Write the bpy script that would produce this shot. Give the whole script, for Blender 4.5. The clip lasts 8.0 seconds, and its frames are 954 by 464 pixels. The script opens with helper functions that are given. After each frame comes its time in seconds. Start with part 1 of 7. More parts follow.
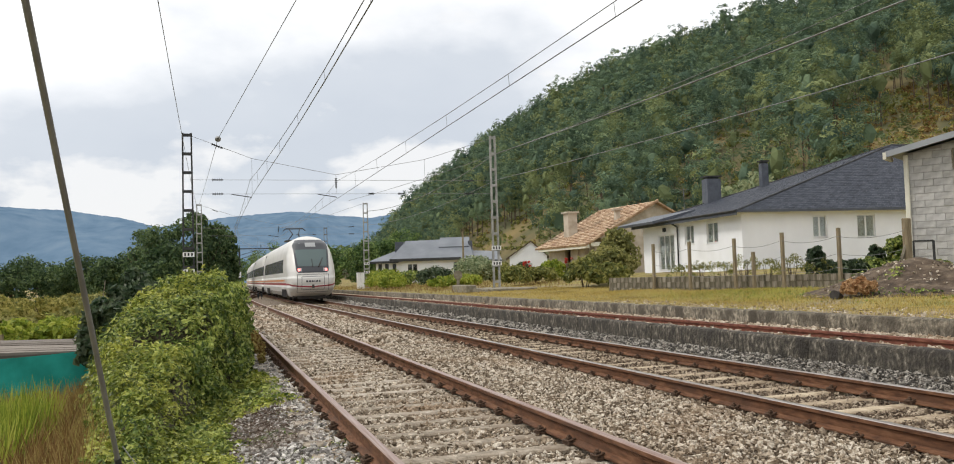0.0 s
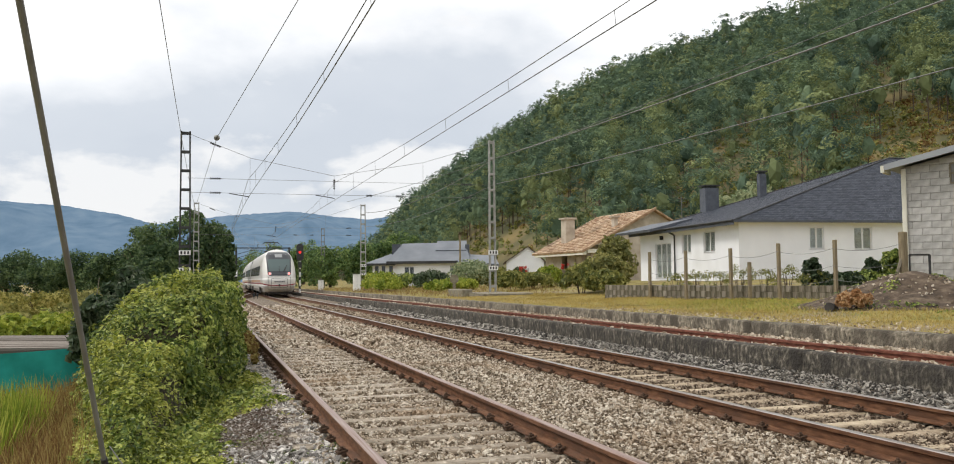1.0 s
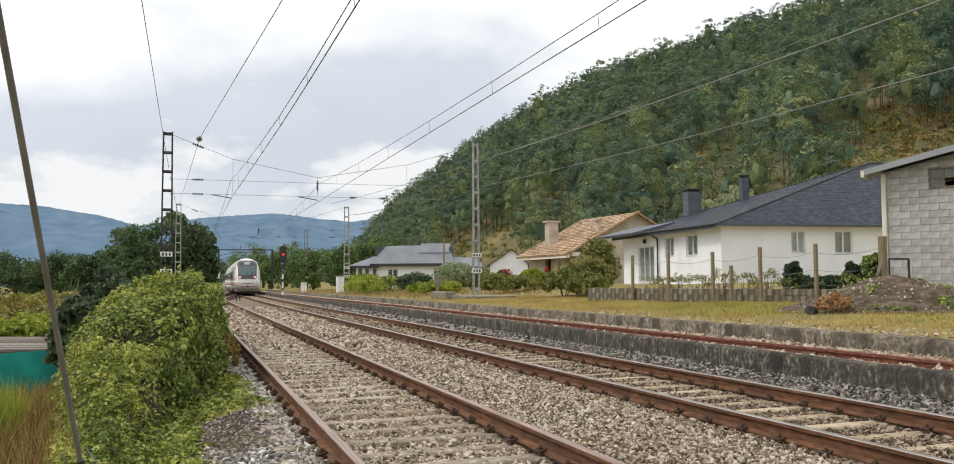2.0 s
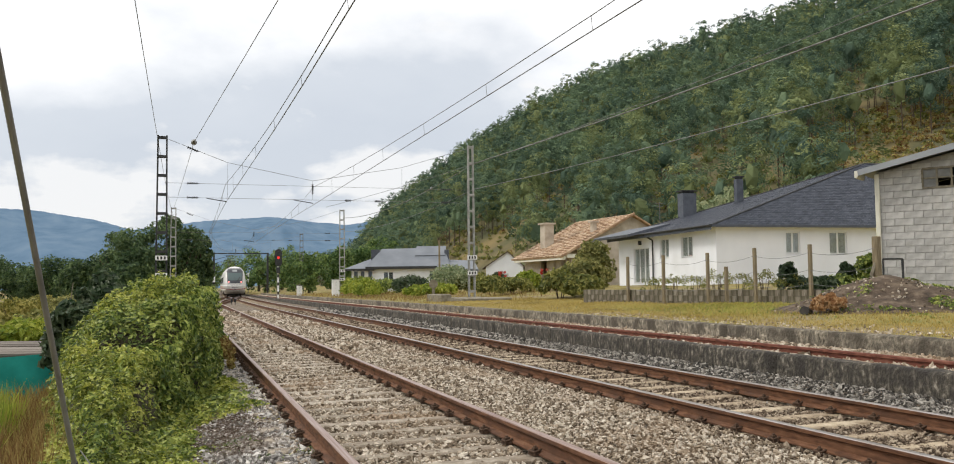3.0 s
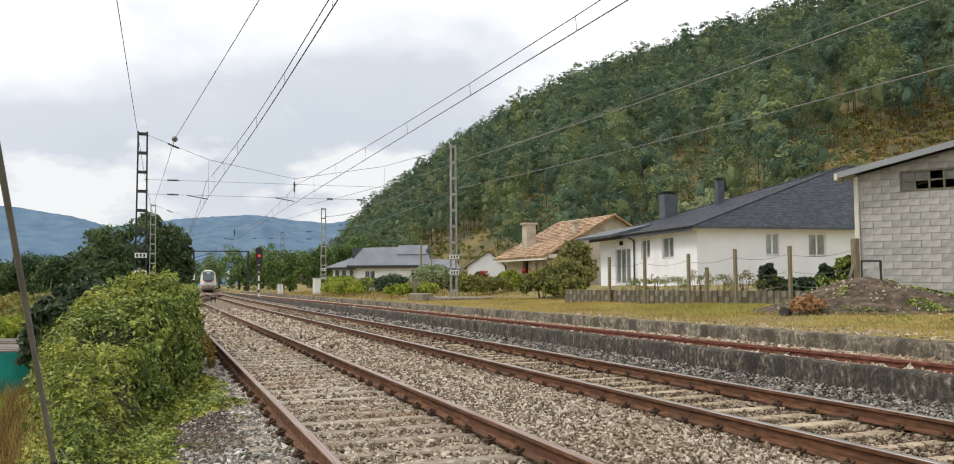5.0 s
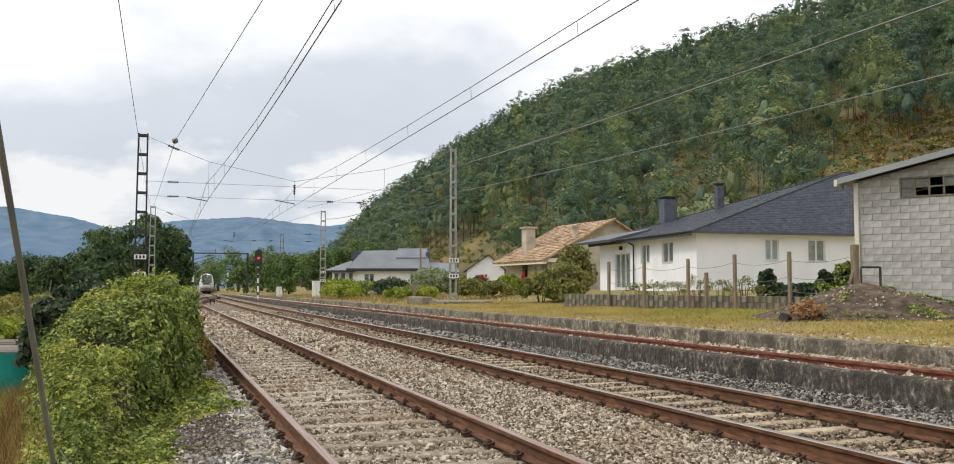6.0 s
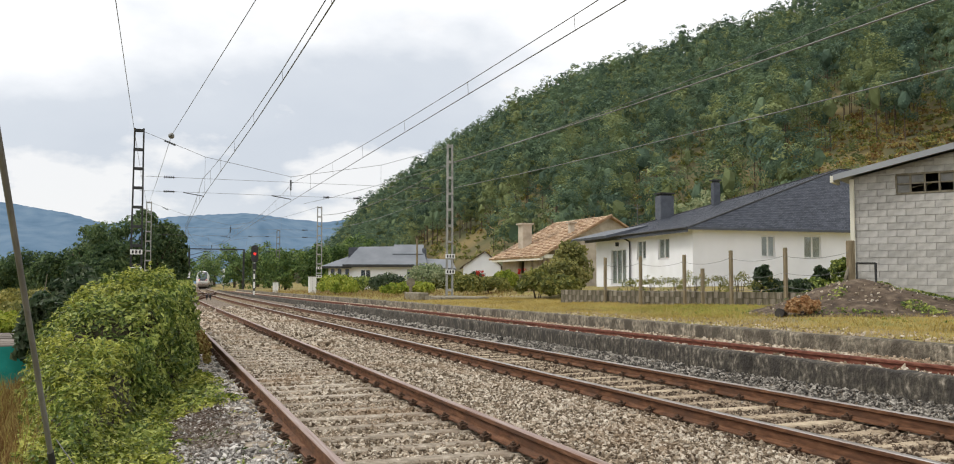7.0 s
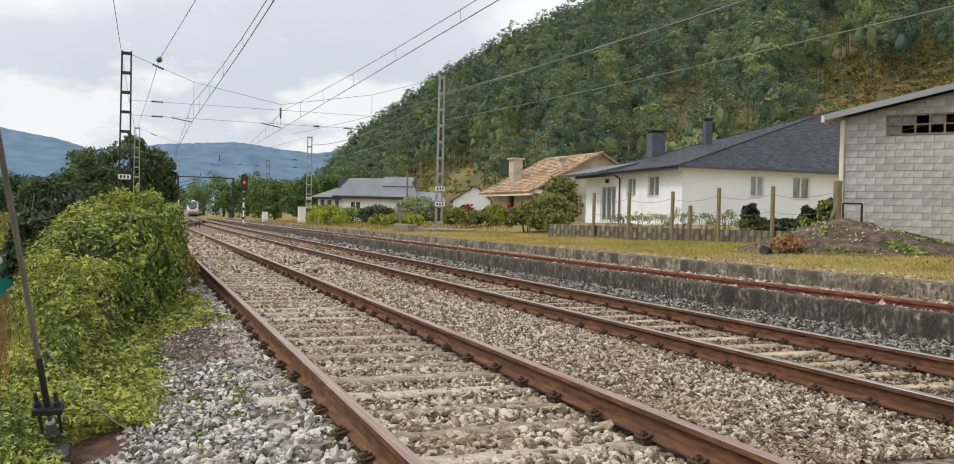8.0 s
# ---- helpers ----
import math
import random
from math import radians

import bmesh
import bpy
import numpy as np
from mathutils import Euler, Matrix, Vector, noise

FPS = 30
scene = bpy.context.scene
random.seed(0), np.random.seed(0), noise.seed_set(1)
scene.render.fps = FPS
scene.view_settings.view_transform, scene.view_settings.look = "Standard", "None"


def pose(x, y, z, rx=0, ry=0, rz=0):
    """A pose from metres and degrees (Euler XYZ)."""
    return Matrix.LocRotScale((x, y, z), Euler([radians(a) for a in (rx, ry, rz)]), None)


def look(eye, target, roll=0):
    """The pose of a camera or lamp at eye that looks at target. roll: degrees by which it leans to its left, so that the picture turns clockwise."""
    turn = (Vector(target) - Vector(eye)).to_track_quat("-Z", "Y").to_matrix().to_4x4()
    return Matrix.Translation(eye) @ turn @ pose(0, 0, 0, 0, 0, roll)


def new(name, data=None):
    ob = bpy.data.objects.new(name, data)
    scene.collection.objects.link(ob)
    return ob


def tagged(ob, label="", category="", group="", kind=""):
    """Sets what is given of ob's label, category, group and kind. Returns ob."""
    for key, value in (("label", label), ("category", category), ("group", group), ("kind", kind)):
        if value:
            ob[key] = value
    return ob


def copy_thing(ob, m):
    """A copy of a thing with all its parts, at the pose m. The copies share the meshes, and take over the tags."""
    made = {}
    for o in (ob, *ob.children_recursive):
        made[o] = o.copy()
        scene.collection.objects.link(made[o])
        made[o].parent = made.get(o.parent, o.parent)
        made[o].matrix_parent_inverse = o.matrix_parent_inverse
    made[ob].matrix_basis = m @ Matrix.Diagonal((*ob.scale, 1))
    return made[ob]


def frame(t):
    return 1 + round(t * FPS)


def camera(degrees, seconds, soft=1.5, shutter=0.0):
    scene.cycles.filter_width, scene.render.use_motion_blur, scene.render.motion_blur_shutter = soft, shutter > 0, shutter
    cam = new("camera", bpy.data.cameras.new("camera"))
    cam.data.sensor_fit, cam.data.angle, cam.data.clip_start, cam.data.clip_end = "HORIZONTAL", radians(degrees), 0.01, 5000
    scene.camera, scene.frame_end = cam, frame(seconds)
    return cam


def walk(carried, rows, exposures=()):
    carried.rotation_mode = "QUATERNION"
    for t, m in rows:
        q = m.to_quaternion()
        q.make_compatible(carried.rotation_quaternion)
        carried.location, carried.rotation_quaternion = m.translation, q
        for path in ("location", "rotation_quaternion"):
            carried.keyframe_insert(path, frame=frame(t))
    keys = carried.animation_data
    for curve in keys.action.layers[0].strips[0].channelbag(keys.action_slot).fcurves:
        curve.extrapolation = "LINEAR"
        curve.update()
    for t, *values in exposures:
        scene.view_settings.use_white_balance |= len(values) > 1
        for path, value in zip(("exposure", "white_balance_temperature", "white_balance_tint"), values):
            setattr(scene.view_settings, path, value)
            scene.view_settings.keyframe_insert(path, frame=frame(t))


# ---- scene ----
cam = camera(58.1, 8.0, soft=1.0)
PATH = [
    (0, (-1.281, -0.141, 1.301), (-0.676, 1.763, 1.4), -1.8),
    (0.5, (-1.265, -0.134, 1.318), (-0.679, 1.776, 1.423), -1.3),
    (1, (-1.252, -0.138, 1.318), (-0.642, 1.763, 1.426), -0.6),
    (1.5, (-1.242, -0.136, 1.315), (-0.604, 1.756, 1.426), -0.2),
    (3, (-1.225, -0.162, 1.297), (-0.57, 1.724, 1.417), -0.7),
    (3.5, (-1.231, -0.16, 1.296), (-0.563, 1.721, 1.414), -0.7),
    (4, (-1.24, -0.161, 1.295), (-0.557, 1.715, 1.414), -0.6),
    (4.5, (-1.24, -0.155, 1.292), (-0.548, 1.718, 1.408), -0.5),
    (6, (-1.256, -0.153, 1.295), (-0.56, 1.718, 1.422), 0.0),
    (6.5, (-1.26, -0.145, 1.285), (-0.563, 1.725, 1.414), 0.2),
    (7, (-1.261, -0.158, 1.26), (-0.557, 1.711, 1.379), 0.1),
    (7.5, (-1.256, -0.164, 1.209), (-0.541, 1.704, 1.227), 0.2),
    (8, (-1.242, -0.206, 1.164), (-0.514, 1.657, 1.132), 1.4),
]
walk(cam, [(t, look(eye, target, roll)) for t, eye, target, roll in PATH])

# world, sun and exposure
scene.view_settings.exposure = 0.0
world = bpy.data.worlds.new("sky")
scene.world = world
world.use_nodes = True


def build_sky():
    nt = world.node_tree
    n, l = nt.nodes, nt.links
    n.clear()
    out = n.new("ShaderNodeOutputWorld")
    bg = n.new("ShaderNodeBackground")
    sky = n.new("ShaderNodeTexSky")
    sky.sky_type, sky.sun_disc = "NISHITA", False
    sky.sun_elevation, sky.sun_rotation = radians(53), radians(-75)
    sky.air_density, sky.dust_density = 1.0, 2.0
    tc = n.new("ShaderNodeTexCoord")
    mp = n.new("ShaderNodeMapping")
    mp.inputs["Scale"].default_value = (1.0, 1.0, 2.0)
    mp.inputs["Location"].default_value = (0.35, 0.1, 0.3)
    l.new(tc.outputs["Generated"], mp.inputs["Vector"])
    no = n.new("ShaderNodeTexNoise")
    no.inputs["Scale"].default_value, no.inputs["Detail"].default_value = 2.3, 8
    no.inputs["Roughness"].default_value = 0.5
    l.new(mp.outputs["Vector"], no.inputs["Vector"])
    rp = n.new("ShaderNodeValToRGB")
    rp.color_ramp.elements[0].position, rp.color_ramp.elements[1].position = 0.50, 0.80
    rp.color_ramp.elements[0].color = (6.9, 7.4, 8.15, 1)
    rp.color_ramp.elements[1].color = (13.0, 12.9, 12.8, 1)
    mid = rp.color_ramp.elements.new(0.62)
    mid.color = (7.5, 7.95, 8.6, 1)
    # cloud brightens towards the zenith, with heaps of white low down
    sep = n.new("ShaderNodeSeparateXYZ")
    l.new(tc.outputs["Generated"], sep.inputs["Vector"])
    up = n.new("ShaderNodeMapRange")
    up.inputs["From Min"].default_value, up.inputs["From Max"].default_value = 0.10, 0.42
    up.inputs["To Min"].default_value, up.inputs["To Max"].default_value = 0.0, 0.42
    l.new(sep.outputs["Z"], up.inputs["Value"])
    low = n.new("ShaderNodeMapRange")
    low.inputs["From Min"].default_value, low.inputs["From Max"].default_value = 0.20, 0.08
    low.inputs["To Min"].default_value, low.inputs["To Max"].default_value = 0.0, 0.07
    l.new(sep.outputs["Z"], low.inputs["Value"])
    s1 = n.new("ShaderNodeMath")
    l.new(up.outputs["Result"], s1.inputs[0])
    l.new(low.outputs["Result"], s1.inputs[1])
    s2 = n.new("ShaderNodeMath")
    l.new(no.outputs["Fac"], s2.inputs[0])
    l.new(s1.outputs[0], s2.inputs[1])
    l.new(s2.outputs[0], rp.inputs["Fac"])
    # heaped cloud all round the horizon
    heap = n.new("ShaderNodeTexNoise")
    heap.inputs["Scale"].default_value, heap.inputs["Detail"].default_value = 6.5, 9
    heap.inputs["Roughness"].default_value = 0.52
    l.new(mp.outputs["Vector"], heap.inputs["Vector"])
    band = n.new("ShaderNodeMapRange")
    band.inputs["From Min"].default_value, band.inputs["From Max"].default_value = 0.22, 0.12
    band.inputs["To Min"].default_value, band.inputs["To Max"].default_value = -0.12, 0.06
    l.new(sep.outputs["Z"], band.inputs["Value"])
    add = n.new("ShaderNodeMath")
    l.new(heap.outputs["Fac"], add.inputs[0])
    l.new(band.outputs["Result"], add.inputs[1])
    puff = n.new("ShaderNodeMapRange")
    puff.inputs["From Min"].default_value, puff.inputs["From Max"].default_value = 0.53, 0.61
    puff.inputs["To Min"].default_value, puff.inputs["To Max"].default_value = 0.0, 0.75
    l.new(add.outputs[0], puff.inputs["Value"])
    cloud = n.new("ShaderNodeMix")
    cloud.data_type = "RGBA"
    cloud.inputs["B"].default_value = (10.6, 10.5, 10.4, 1)
    l.new(puff.outputs["Result"], cloud.inputs["Factor"])
    l.new(rp.outputs["Color"], cloud.inputs["A"])
    mix = n.new("ShaderNodeMix")
    mix.data_type = "RGBA"
    mix.inputs["Factor"].default_value = 0.9
    l.new(sky.outputs["Color"], mix.inputs["A"])
    l.new(cloud.outputs["Result"], mix.inputs["B"])
    l.new(mix.outputs["Result"], bg.inputs["Color"])
    bg.inputs["Strength"].default_value = 0.1
    l.new(bg.outputs["Background"], out.inputs["Surface"])


build_sky()
sun = new("sun", bpy.data.lights.new("sun", "SUN"))
sun.data.energy, sun.data.angle, sun.data.color = 1.7, radians(12), (1.0, 0.955, 0.89)
sun.matrix_world = look((-30, 18, 42), (0, 10, 0))


# ---------------------------------------------------------------- materials
def material(name, stops, scale=4.0, rough=0.85, metal=0.0, bump=0.0, bump_scale=None, detail=6.0, island=0.0,
             rand=0.0, stretch=(1, 1, 1), spec=0.35, wear=None, wear_scale=0.7, wear_range=(0.5, 0.7), sheen=0.0):
    """Noise-driven colour between stops, a second, larger noise for stains, random shift per piece, and bump."""
    m = bpy.data.materials.new(name)
    m.use_nodes = True
    n, l = m.node_tree.nodes, m.node_tree.links
    b = n["Principled BSDF"]
    b.inputs["Roughness"].default_value, b.inputs["Metallic"].default_value = rough, metal
    b.inputs["Specular IOR Level"].default_value = spec
    b.inputs["Sheen Weight"].default_value, b.inputs["Sheen Roughness"].default_value = sheen, 0.5
    tc = n.new("ShaderNodeTexCoord")
    mp = n.new("ShaderNodeMapping")
    mp.inputs["Scale"].default_value = stretch
    l.new(tc.outputs["Object"], mp.inputs["Vector"])
    no = n.new("ShaderNodeTexNoise")
    no.inputs["Scale"].default_value, no.inputs["Detail"].default_value = scale, detail
    l.new(mp.outputs["Vector"], no.inputs["Vector"])
    rp = n.new("ShaderNodeValToRGB")
    lo, hi = 0.3, 0.7
    cr = rp.color_ramp
    cr.elements[0].position, cr.elements[1].position = lo, hi
    cr.elements[0].color, cr.elements[1].color = (*stops[0], 1), (*stops[-1], 1)
    for i, c in enumerate(stops[1:-1], 1):
        e = cr.elements.new(lo + (hi - lo) * i / (len(stops) - 1))
        e.color = (*c, 1)
    fac = no.outputs["Fac"]
    if island or rand:
        src = n.new("ShaderNodeNewGeometry").outputs["Random Per Island"] if island else n.new("ShaderNodeObjectInfo").outputs["Random"]
        mr = n.new("ShaderNodeMath")
        mr.operation = "MULTIPLY_ADD"
        mr.inputs[1].default_value = (island or rand)
        mr.inputs[2].default_value = -0.5 * (island or rand)
        l.new(src, mr.inputs[0])
        ad = n.new("ShaderNodeMath")
        ad.operation = "ADD"
        l.new(fac, ad.inputs[0])
        l.new(mr.outputs[0], ad.inputs[1])
        fac = ad.outputs[0]
    l.new(fac, rp.inputs["Fac"])
    col = rp.outputs["Color"]
    if wear:
        n2 = n.new("ShaderNodeTexNoise")
        n2.inputs["Scale"].default_value, n2.inputs["Detail"].default_value = wear_scale, 5
        l.new(mp.outputs["Vector"], n2.inputs["Vector"])
        r2 = n.new("ShaderNodeMapRange")
        r2.inputs["From Min"].default_value, r2.inputs["From Max"].default_value = wear_range
        l.new(n2.outputs["Fac"], r2.inputs["Value"])
        mx = n.new("ShaderNodeMix")
        mx.data_type = "RGBA"
        mx.inputs["B"].default_value = (*wear, 1)
        l.new(r2.outputs["Result"], mx.inputs["Factor"])
        l.new(col, mx.inputs["A"])
        col = mx.outputs["Result"]
    l.new(col, b.inputs["Base Color"])
    if bump:
        nb = n.new("ShaderNodeTexNoise")
        nb.inputs["Scale"].default_value, nb.inputs["Detail"].default_value = bump_scale or scale * 3, 8
        l.new(mp.outputs["Vector"], nb.inputs["Vector"])
        bp = n.new("ShaderNodeBump")
        bp.inputs["Strength"].default_value, bp.inputs["Distance"].default_value = bump, 0.05
        l.new(nb.outputs["Fac"], bp.inputs["Height"])
        l.new(bp.outputs["Normal"], b.inputs["Normal"])
    return m


def leafy(name, stops, scale=0.6, rough=0.6, passing=0.35, island=0.5):
    """Leaves: colour by leaf and by patch, and some light let through."""
    m = material(name, stops, scale=scale, rough=rough, island=island, spec=0.3)
    n, l = m.node_tree.nodes, m.node_tree.links
    b = n["Principled BSDF"]
    tr = n.new("ShaderNodeBsdfTranslucent")
    mx = n.new("ShaderNodeMixShader")
    mx.inputs["Fac"].default_value = passing
    src = b.inputs["Base Color"].links[0].from_socket
    l.new(src, tr.inputs["Color"])
    l.new(b.outputs["BSDF"], mx.inputs[1])
    l.new(tr.outputs["BSDF"], mx.inputs[2])
    l.new(mx.outputs["Shader"], n["Material Output"].inputs["Surface"])
    return m


def plain(name, color, rough=0.5, metal=0.0, emit=0.0, spec=0.5):
    m = bpy.data.materials.new(name)
    m.use_nodes = True
    b = m.node_tree.nodes["Principled BSDF"]
    b.inputs["Base Color"].default_value = (*color, 1)
    b.inputs["Roughness"].default_value, b.inputs["Metallic"].default_value = rough, metal
    b.inputs["Specular IOR Level"].default_value = spec
    if emit:
        b.inputs["Emission Color"].default_value = (*color, 1)
        b.inputs["Emission Strength"].default_value = emit
    return m


M = dict(
    stone=material("tan ballast stone", [(0.14, 0.105, 0.07), (0.29, 0.23, 0.16), (0.43, 0.355, 0.265), (0.60, 0.53, 0.43)], scale=9, island=0.65, bump=0.5, bump_scale=60, rough=0.9, wear=(0.32, 0.22, 0.135), wear_scale=0.6, wear_range=(0.5, 0.8)),
    brownstone=material("brown dusted ballast stone", [(0.07, 0.047, 0.029), (0.16, 0.115, 0.076), (0.26, 0.20, 0.14), (0.41, 0.335, 0.245)], scale=9, island=0.65, bump=0.5, bump_scale=60, rough=0.9),
    darkstone=material("dark grey ballast stone", [(0.055, 0.05, 0.043), (0.14, 0.127, 0.108), (0.235, 0.215, 0.185), (0.40, 0.37, 0.32)], scale=9, island=0.65, bump=0.5, bump_scale=60, rough=0.9),
    greystone=material("grey ballast stone", [(0.16, 0.147, 0.132), (0.31, 0.289, 0.264), (0.45, 0.424, 0.388), (0.62, 0.585, 0.535)], scale=9, island=0.65, bump=0.5, bump_scale=60, rough=0.9, wear=(0.30, 0.235, 0.17), wear_scale=0.8, wear_range=(0.55, 0.8)),
    # bed kept darker than its stones, painting the shade in the gaps between them
    bed=material("ballast bed", [(0.07, 0.052, 0.036), (0.17, 0.132, 0.095), (0.30, 0.25, 0.19)], scale=16, bump=1.0, bump_scale=16, rough=0.95, wear=(0.14, 0.11, 0.085), wear_scale=0.4),
    rust=material("rusty rail", [(0.065, 0.028, 0.013), (0.135, 0.060, 0.028), (0.20, 0.10, 0.052)], scale=7, stretch=(4, 0.9, 4), rough=0.8, metal=0.1, bump=0.2, bump_scale=90, wear=(0.09, 0.045, 0.026), wear_scale=1.7),
    redrust=material("red-brown siding rail", [(0.07, 0.024, 0.015), (0.15, 0.050, 0.032), (0.22, 0.095, 0.062)], scale=7, stretch=(4, 0.9, 4), rough=0.85, bump=0.2, bump_scale=90),
    # near-black brown put below the leaves as the shade between them
    inner=material("painted shade under leaves", [(0.030, 0.026, 0.016), (0.07, 0.06, 0.035)], scale=14, bump=0.8, bump_scale=20, rough=0.95),
    palesleeper=material("pale tan concrete sleeper", [(0.27, 0.205, 0.135), (0.41, 0.33, 0.225), (0.52, 0.43, 0.305)], scale=9, rand=0.3, bump=0.5, bump_scale=40, wear=(0.24, 0.18, 0.115), wear_scale=2.5, wear_range=(0.5, 0.72)),
    gardenwall=material("streaked garden wall", [(0.11, 0.092, 0.066), (0.22, 0.19, 0.145), (0.34, 0.305, 0.245)], scale=5, stretch=(3.5, 3.5, 0.5), rand=0.2, bump=0.4, bump_scale=30, rough=0.95, wear=(0.10, 0.088, 0.055), wear_scale=1.5, wear_range=(0.48, 0.66)),
    straw=leafy("yellowing grass blades", [(0.25, 0.18, 0.045), (0.43, 0.32, 0.08), (0.52, 0.40, 0.14)], 0.5, 0.8),
    housesheet=material("blue-grey sheet roof", [(0.135, 0.15, 0.17), (0.19, 0.205, 0.225)], scale=0.6, rough=0.55, metal=0.1),
    palesteel=material("pale galvanised steel", [(0.27, 0.27, 0.25), (0.42, 0.415, 0.39)], scale=4, rough=0.6, metal=0.2),
    polished=material("worn rail head", [(0.20, 0.115, 0.085), (0.34, 0.24, 0.20), (0.42, 0.34, 0.30)], scale=3, stretch=(20, 0.4, 1), rough=0.42, metal=0.55),
    shiny=material("bright rail head", [(0.34, 0.27, 0.23), (0.55, 0.52, 0.5)], scale=3, stretch=(30, 0.4, 1), rough=0.3, metal=0.9),
    sleeper=material("old concrete sleeper", [(0.20, 0.165, 0.12), (0.34, 0.29, 0.225), (0.45, 0.40, 0.33)], scale=9, rand=0.35, bump=0.5, bump_scale=40, wear=(0.22, 0.17, 0.12), wear_scale=2.5),
    clip=material("rusty clip", [(0.045, 0.028, 0.018), (0.12, 0.072, 0.045)], scale=30, rough=0.8, metal=0.2),
    concrete=material("stained concrete", [(0.020, 0.017, 0.013), (0.05, 0.043, 0.033), (0.105, 0.092, 0.07), (0.30, 0.265, 0.21)], scale=15.0, detail=15, stretch=(1, 1, 0.6), bump=0.9, bump_scale=30, wear=(0.035, 0.03, 0.024), wear_scale=3.0, wear_range=(0.44, 0.62)),
    edge=material("weathered pale concrete", [(0.05, 0.042, 0.03), (0.13, 0.112, 0.082), (0.23, 0.198, 0.148), (0.40, 0.345, 0.265)], scale=16.0, detail=15, stretch=(1, 1, 0.7), bump=0.9, bump_scale=30, wear=(0.07, 0.058, 0.042), wear_scale=2.6, wear_range=(0.44, 0.64)),
    grass=material("dry grass ground", [(0.10, 0.08, 0.028), (0.20, 0.16, 0.045), (0.29, 0.235, 0.07), (0.17, 0.17, 0.045)], scale=0.8, bump=1.0, bump_scale=20, rough=0.95, wear=(0.25, 0.20, 0.13), wear_scale=0.35),
    hill=material("hill ground", [(0.04, 0.045, 0.02), (0.08, 0.075, 0.032), (0.14, 0.11, 0.045), (0.19, 0.14, 0.055)], scale=0.09, bump=1.0, bump_scale=0.8, rough=0.95, wear=(0.08, 0.09, 0.035), wear_scale=0.03),
    soil=material("dug soil", [(0.035, 0.024, 0.016), (0.085, 0.06, 0.04), (0.17, 0.13, 0.09)], scale=4, bump=1.0, bump_scale=14, rough=0.95),
    redsoil=material("wet reddish soil", [(0.035, 0.015, 0.008), (0.085, 0.038, 0.02), (0.13, 0.07, 0.042)], scale=7, bump=1.0, bump_scale=40, rough=0.7),
    plaster=material("white plaster", [(0.79, 0.80, 0.82), (0.86, 0.87, 0.89)], scale=0.8, bump=0.1, bump_scale=40, rough=0.9, wear=(0.70, 0.705, 0.70), wear_scale=0.35, wear_range=(0.58, 0.85)),
    slate=material("blue-grey slate", [(0.045, 0.052, 0.068), (0.062, 0.071, 0.09), (0.085, 0.095, 0.115)], scale=3, rand=0.3, bump=0.3, bump_scale=30, rough=0.5, spec=0.6),
    slate_i=material("blue-grey slate course", [(0.022, 0.026, 0.037), (0.036, 0.042, 0.057), (0.058, 0.066, 0.084)], scale=3, island=0.3, bump=0.12, bump_scale=30, rough=0.6, spec=0.2),
    tile=material("terracotta roof tile", [(0.30, 0.185, 0.11), (0.47, 0.325, 0.205), (0.58, 0.45, 0.32)], scale=2.5, island=0.55, bump=0.2, bump_scale=30, wear=(0.2, 0.15, 0.10), wear_scale=0.5, wear_range=(0.55, 0.8)),
    granite=material("pale house stone", [(0.34, 0.29, 0.225), (0.46, 0.40, 0.32), (0.55, 0.49, 0.40)], scale=1.3, bump=0.3, bump_scale=12, rough=0.9),
    sheet=material("grey sheet roof", [(0.25, 0.265, 0.28), (0.34, 0.355, 0.37)], scale=0.6, rough=0.5, metal=0.2),
    block=material("grey concrete block", [(0.33, 0.325, 0.305), (0.42, 0.41, 0.39), (0.52, 0.51, 0.485)], scale=4, rand=0.22, bump=0.45, bump_scale=50, rough=0.95, wear=(0.30, 0.29, 0.265), wear_scale=0.5, wear_range=(0.5, 0.75)),
    mortar=material("mortar", [(0.24, 0.23, 0.21), (0.36, 0.35, 0.33)], scale=8, bump=0.4, rough=0.95),
    post=material("weathered wooden post", [(0.16, 0.125, 0.075), (0.30, 0.245, 0.155)], scale=6, stretch=(4, 4, 0.5), bump=0.4, rough=0.9),
    cpost=material("weathered concrete post", [(0.15, 0.13, 0.09), (0.28, 0.25, 0.19)], scale=6, bump=0.3, rough=0.95),
    trim=material("pale painted trim", [(0.62, 0.60, 0.50), (0.72, 0.70, 0.60)], scale=2, rough=0.6),
    galv=material("weathered galvanised steel", [(0.16, 0.16, 0.15), (0.27, 0.27, 0.26)], scale=4, rough=0.6, metal=0.5),
    darksteel=material("dark painted steel", [(0.03, 0.032, 0.033), (0.07, 0.07, 0.07)], scale=4, rough=0.6, metal=0.4),
    wire=plain("dull wire", (0.20, 0.20, 0.20), 0.5, 0.3),
    glassy=plain("dark window glass", (0.02, 0.024, 0.027), 0.06, 0.0, spec=0.8),
    curtain=material("drawn blind", [(0.42, 0.42, 0.40), (0.56, 0.56, 0.54)], scale=3, rough=0.7),
    whiteframe=plain("white window frame", (0.78, 0.78, 0.76), 0.4),
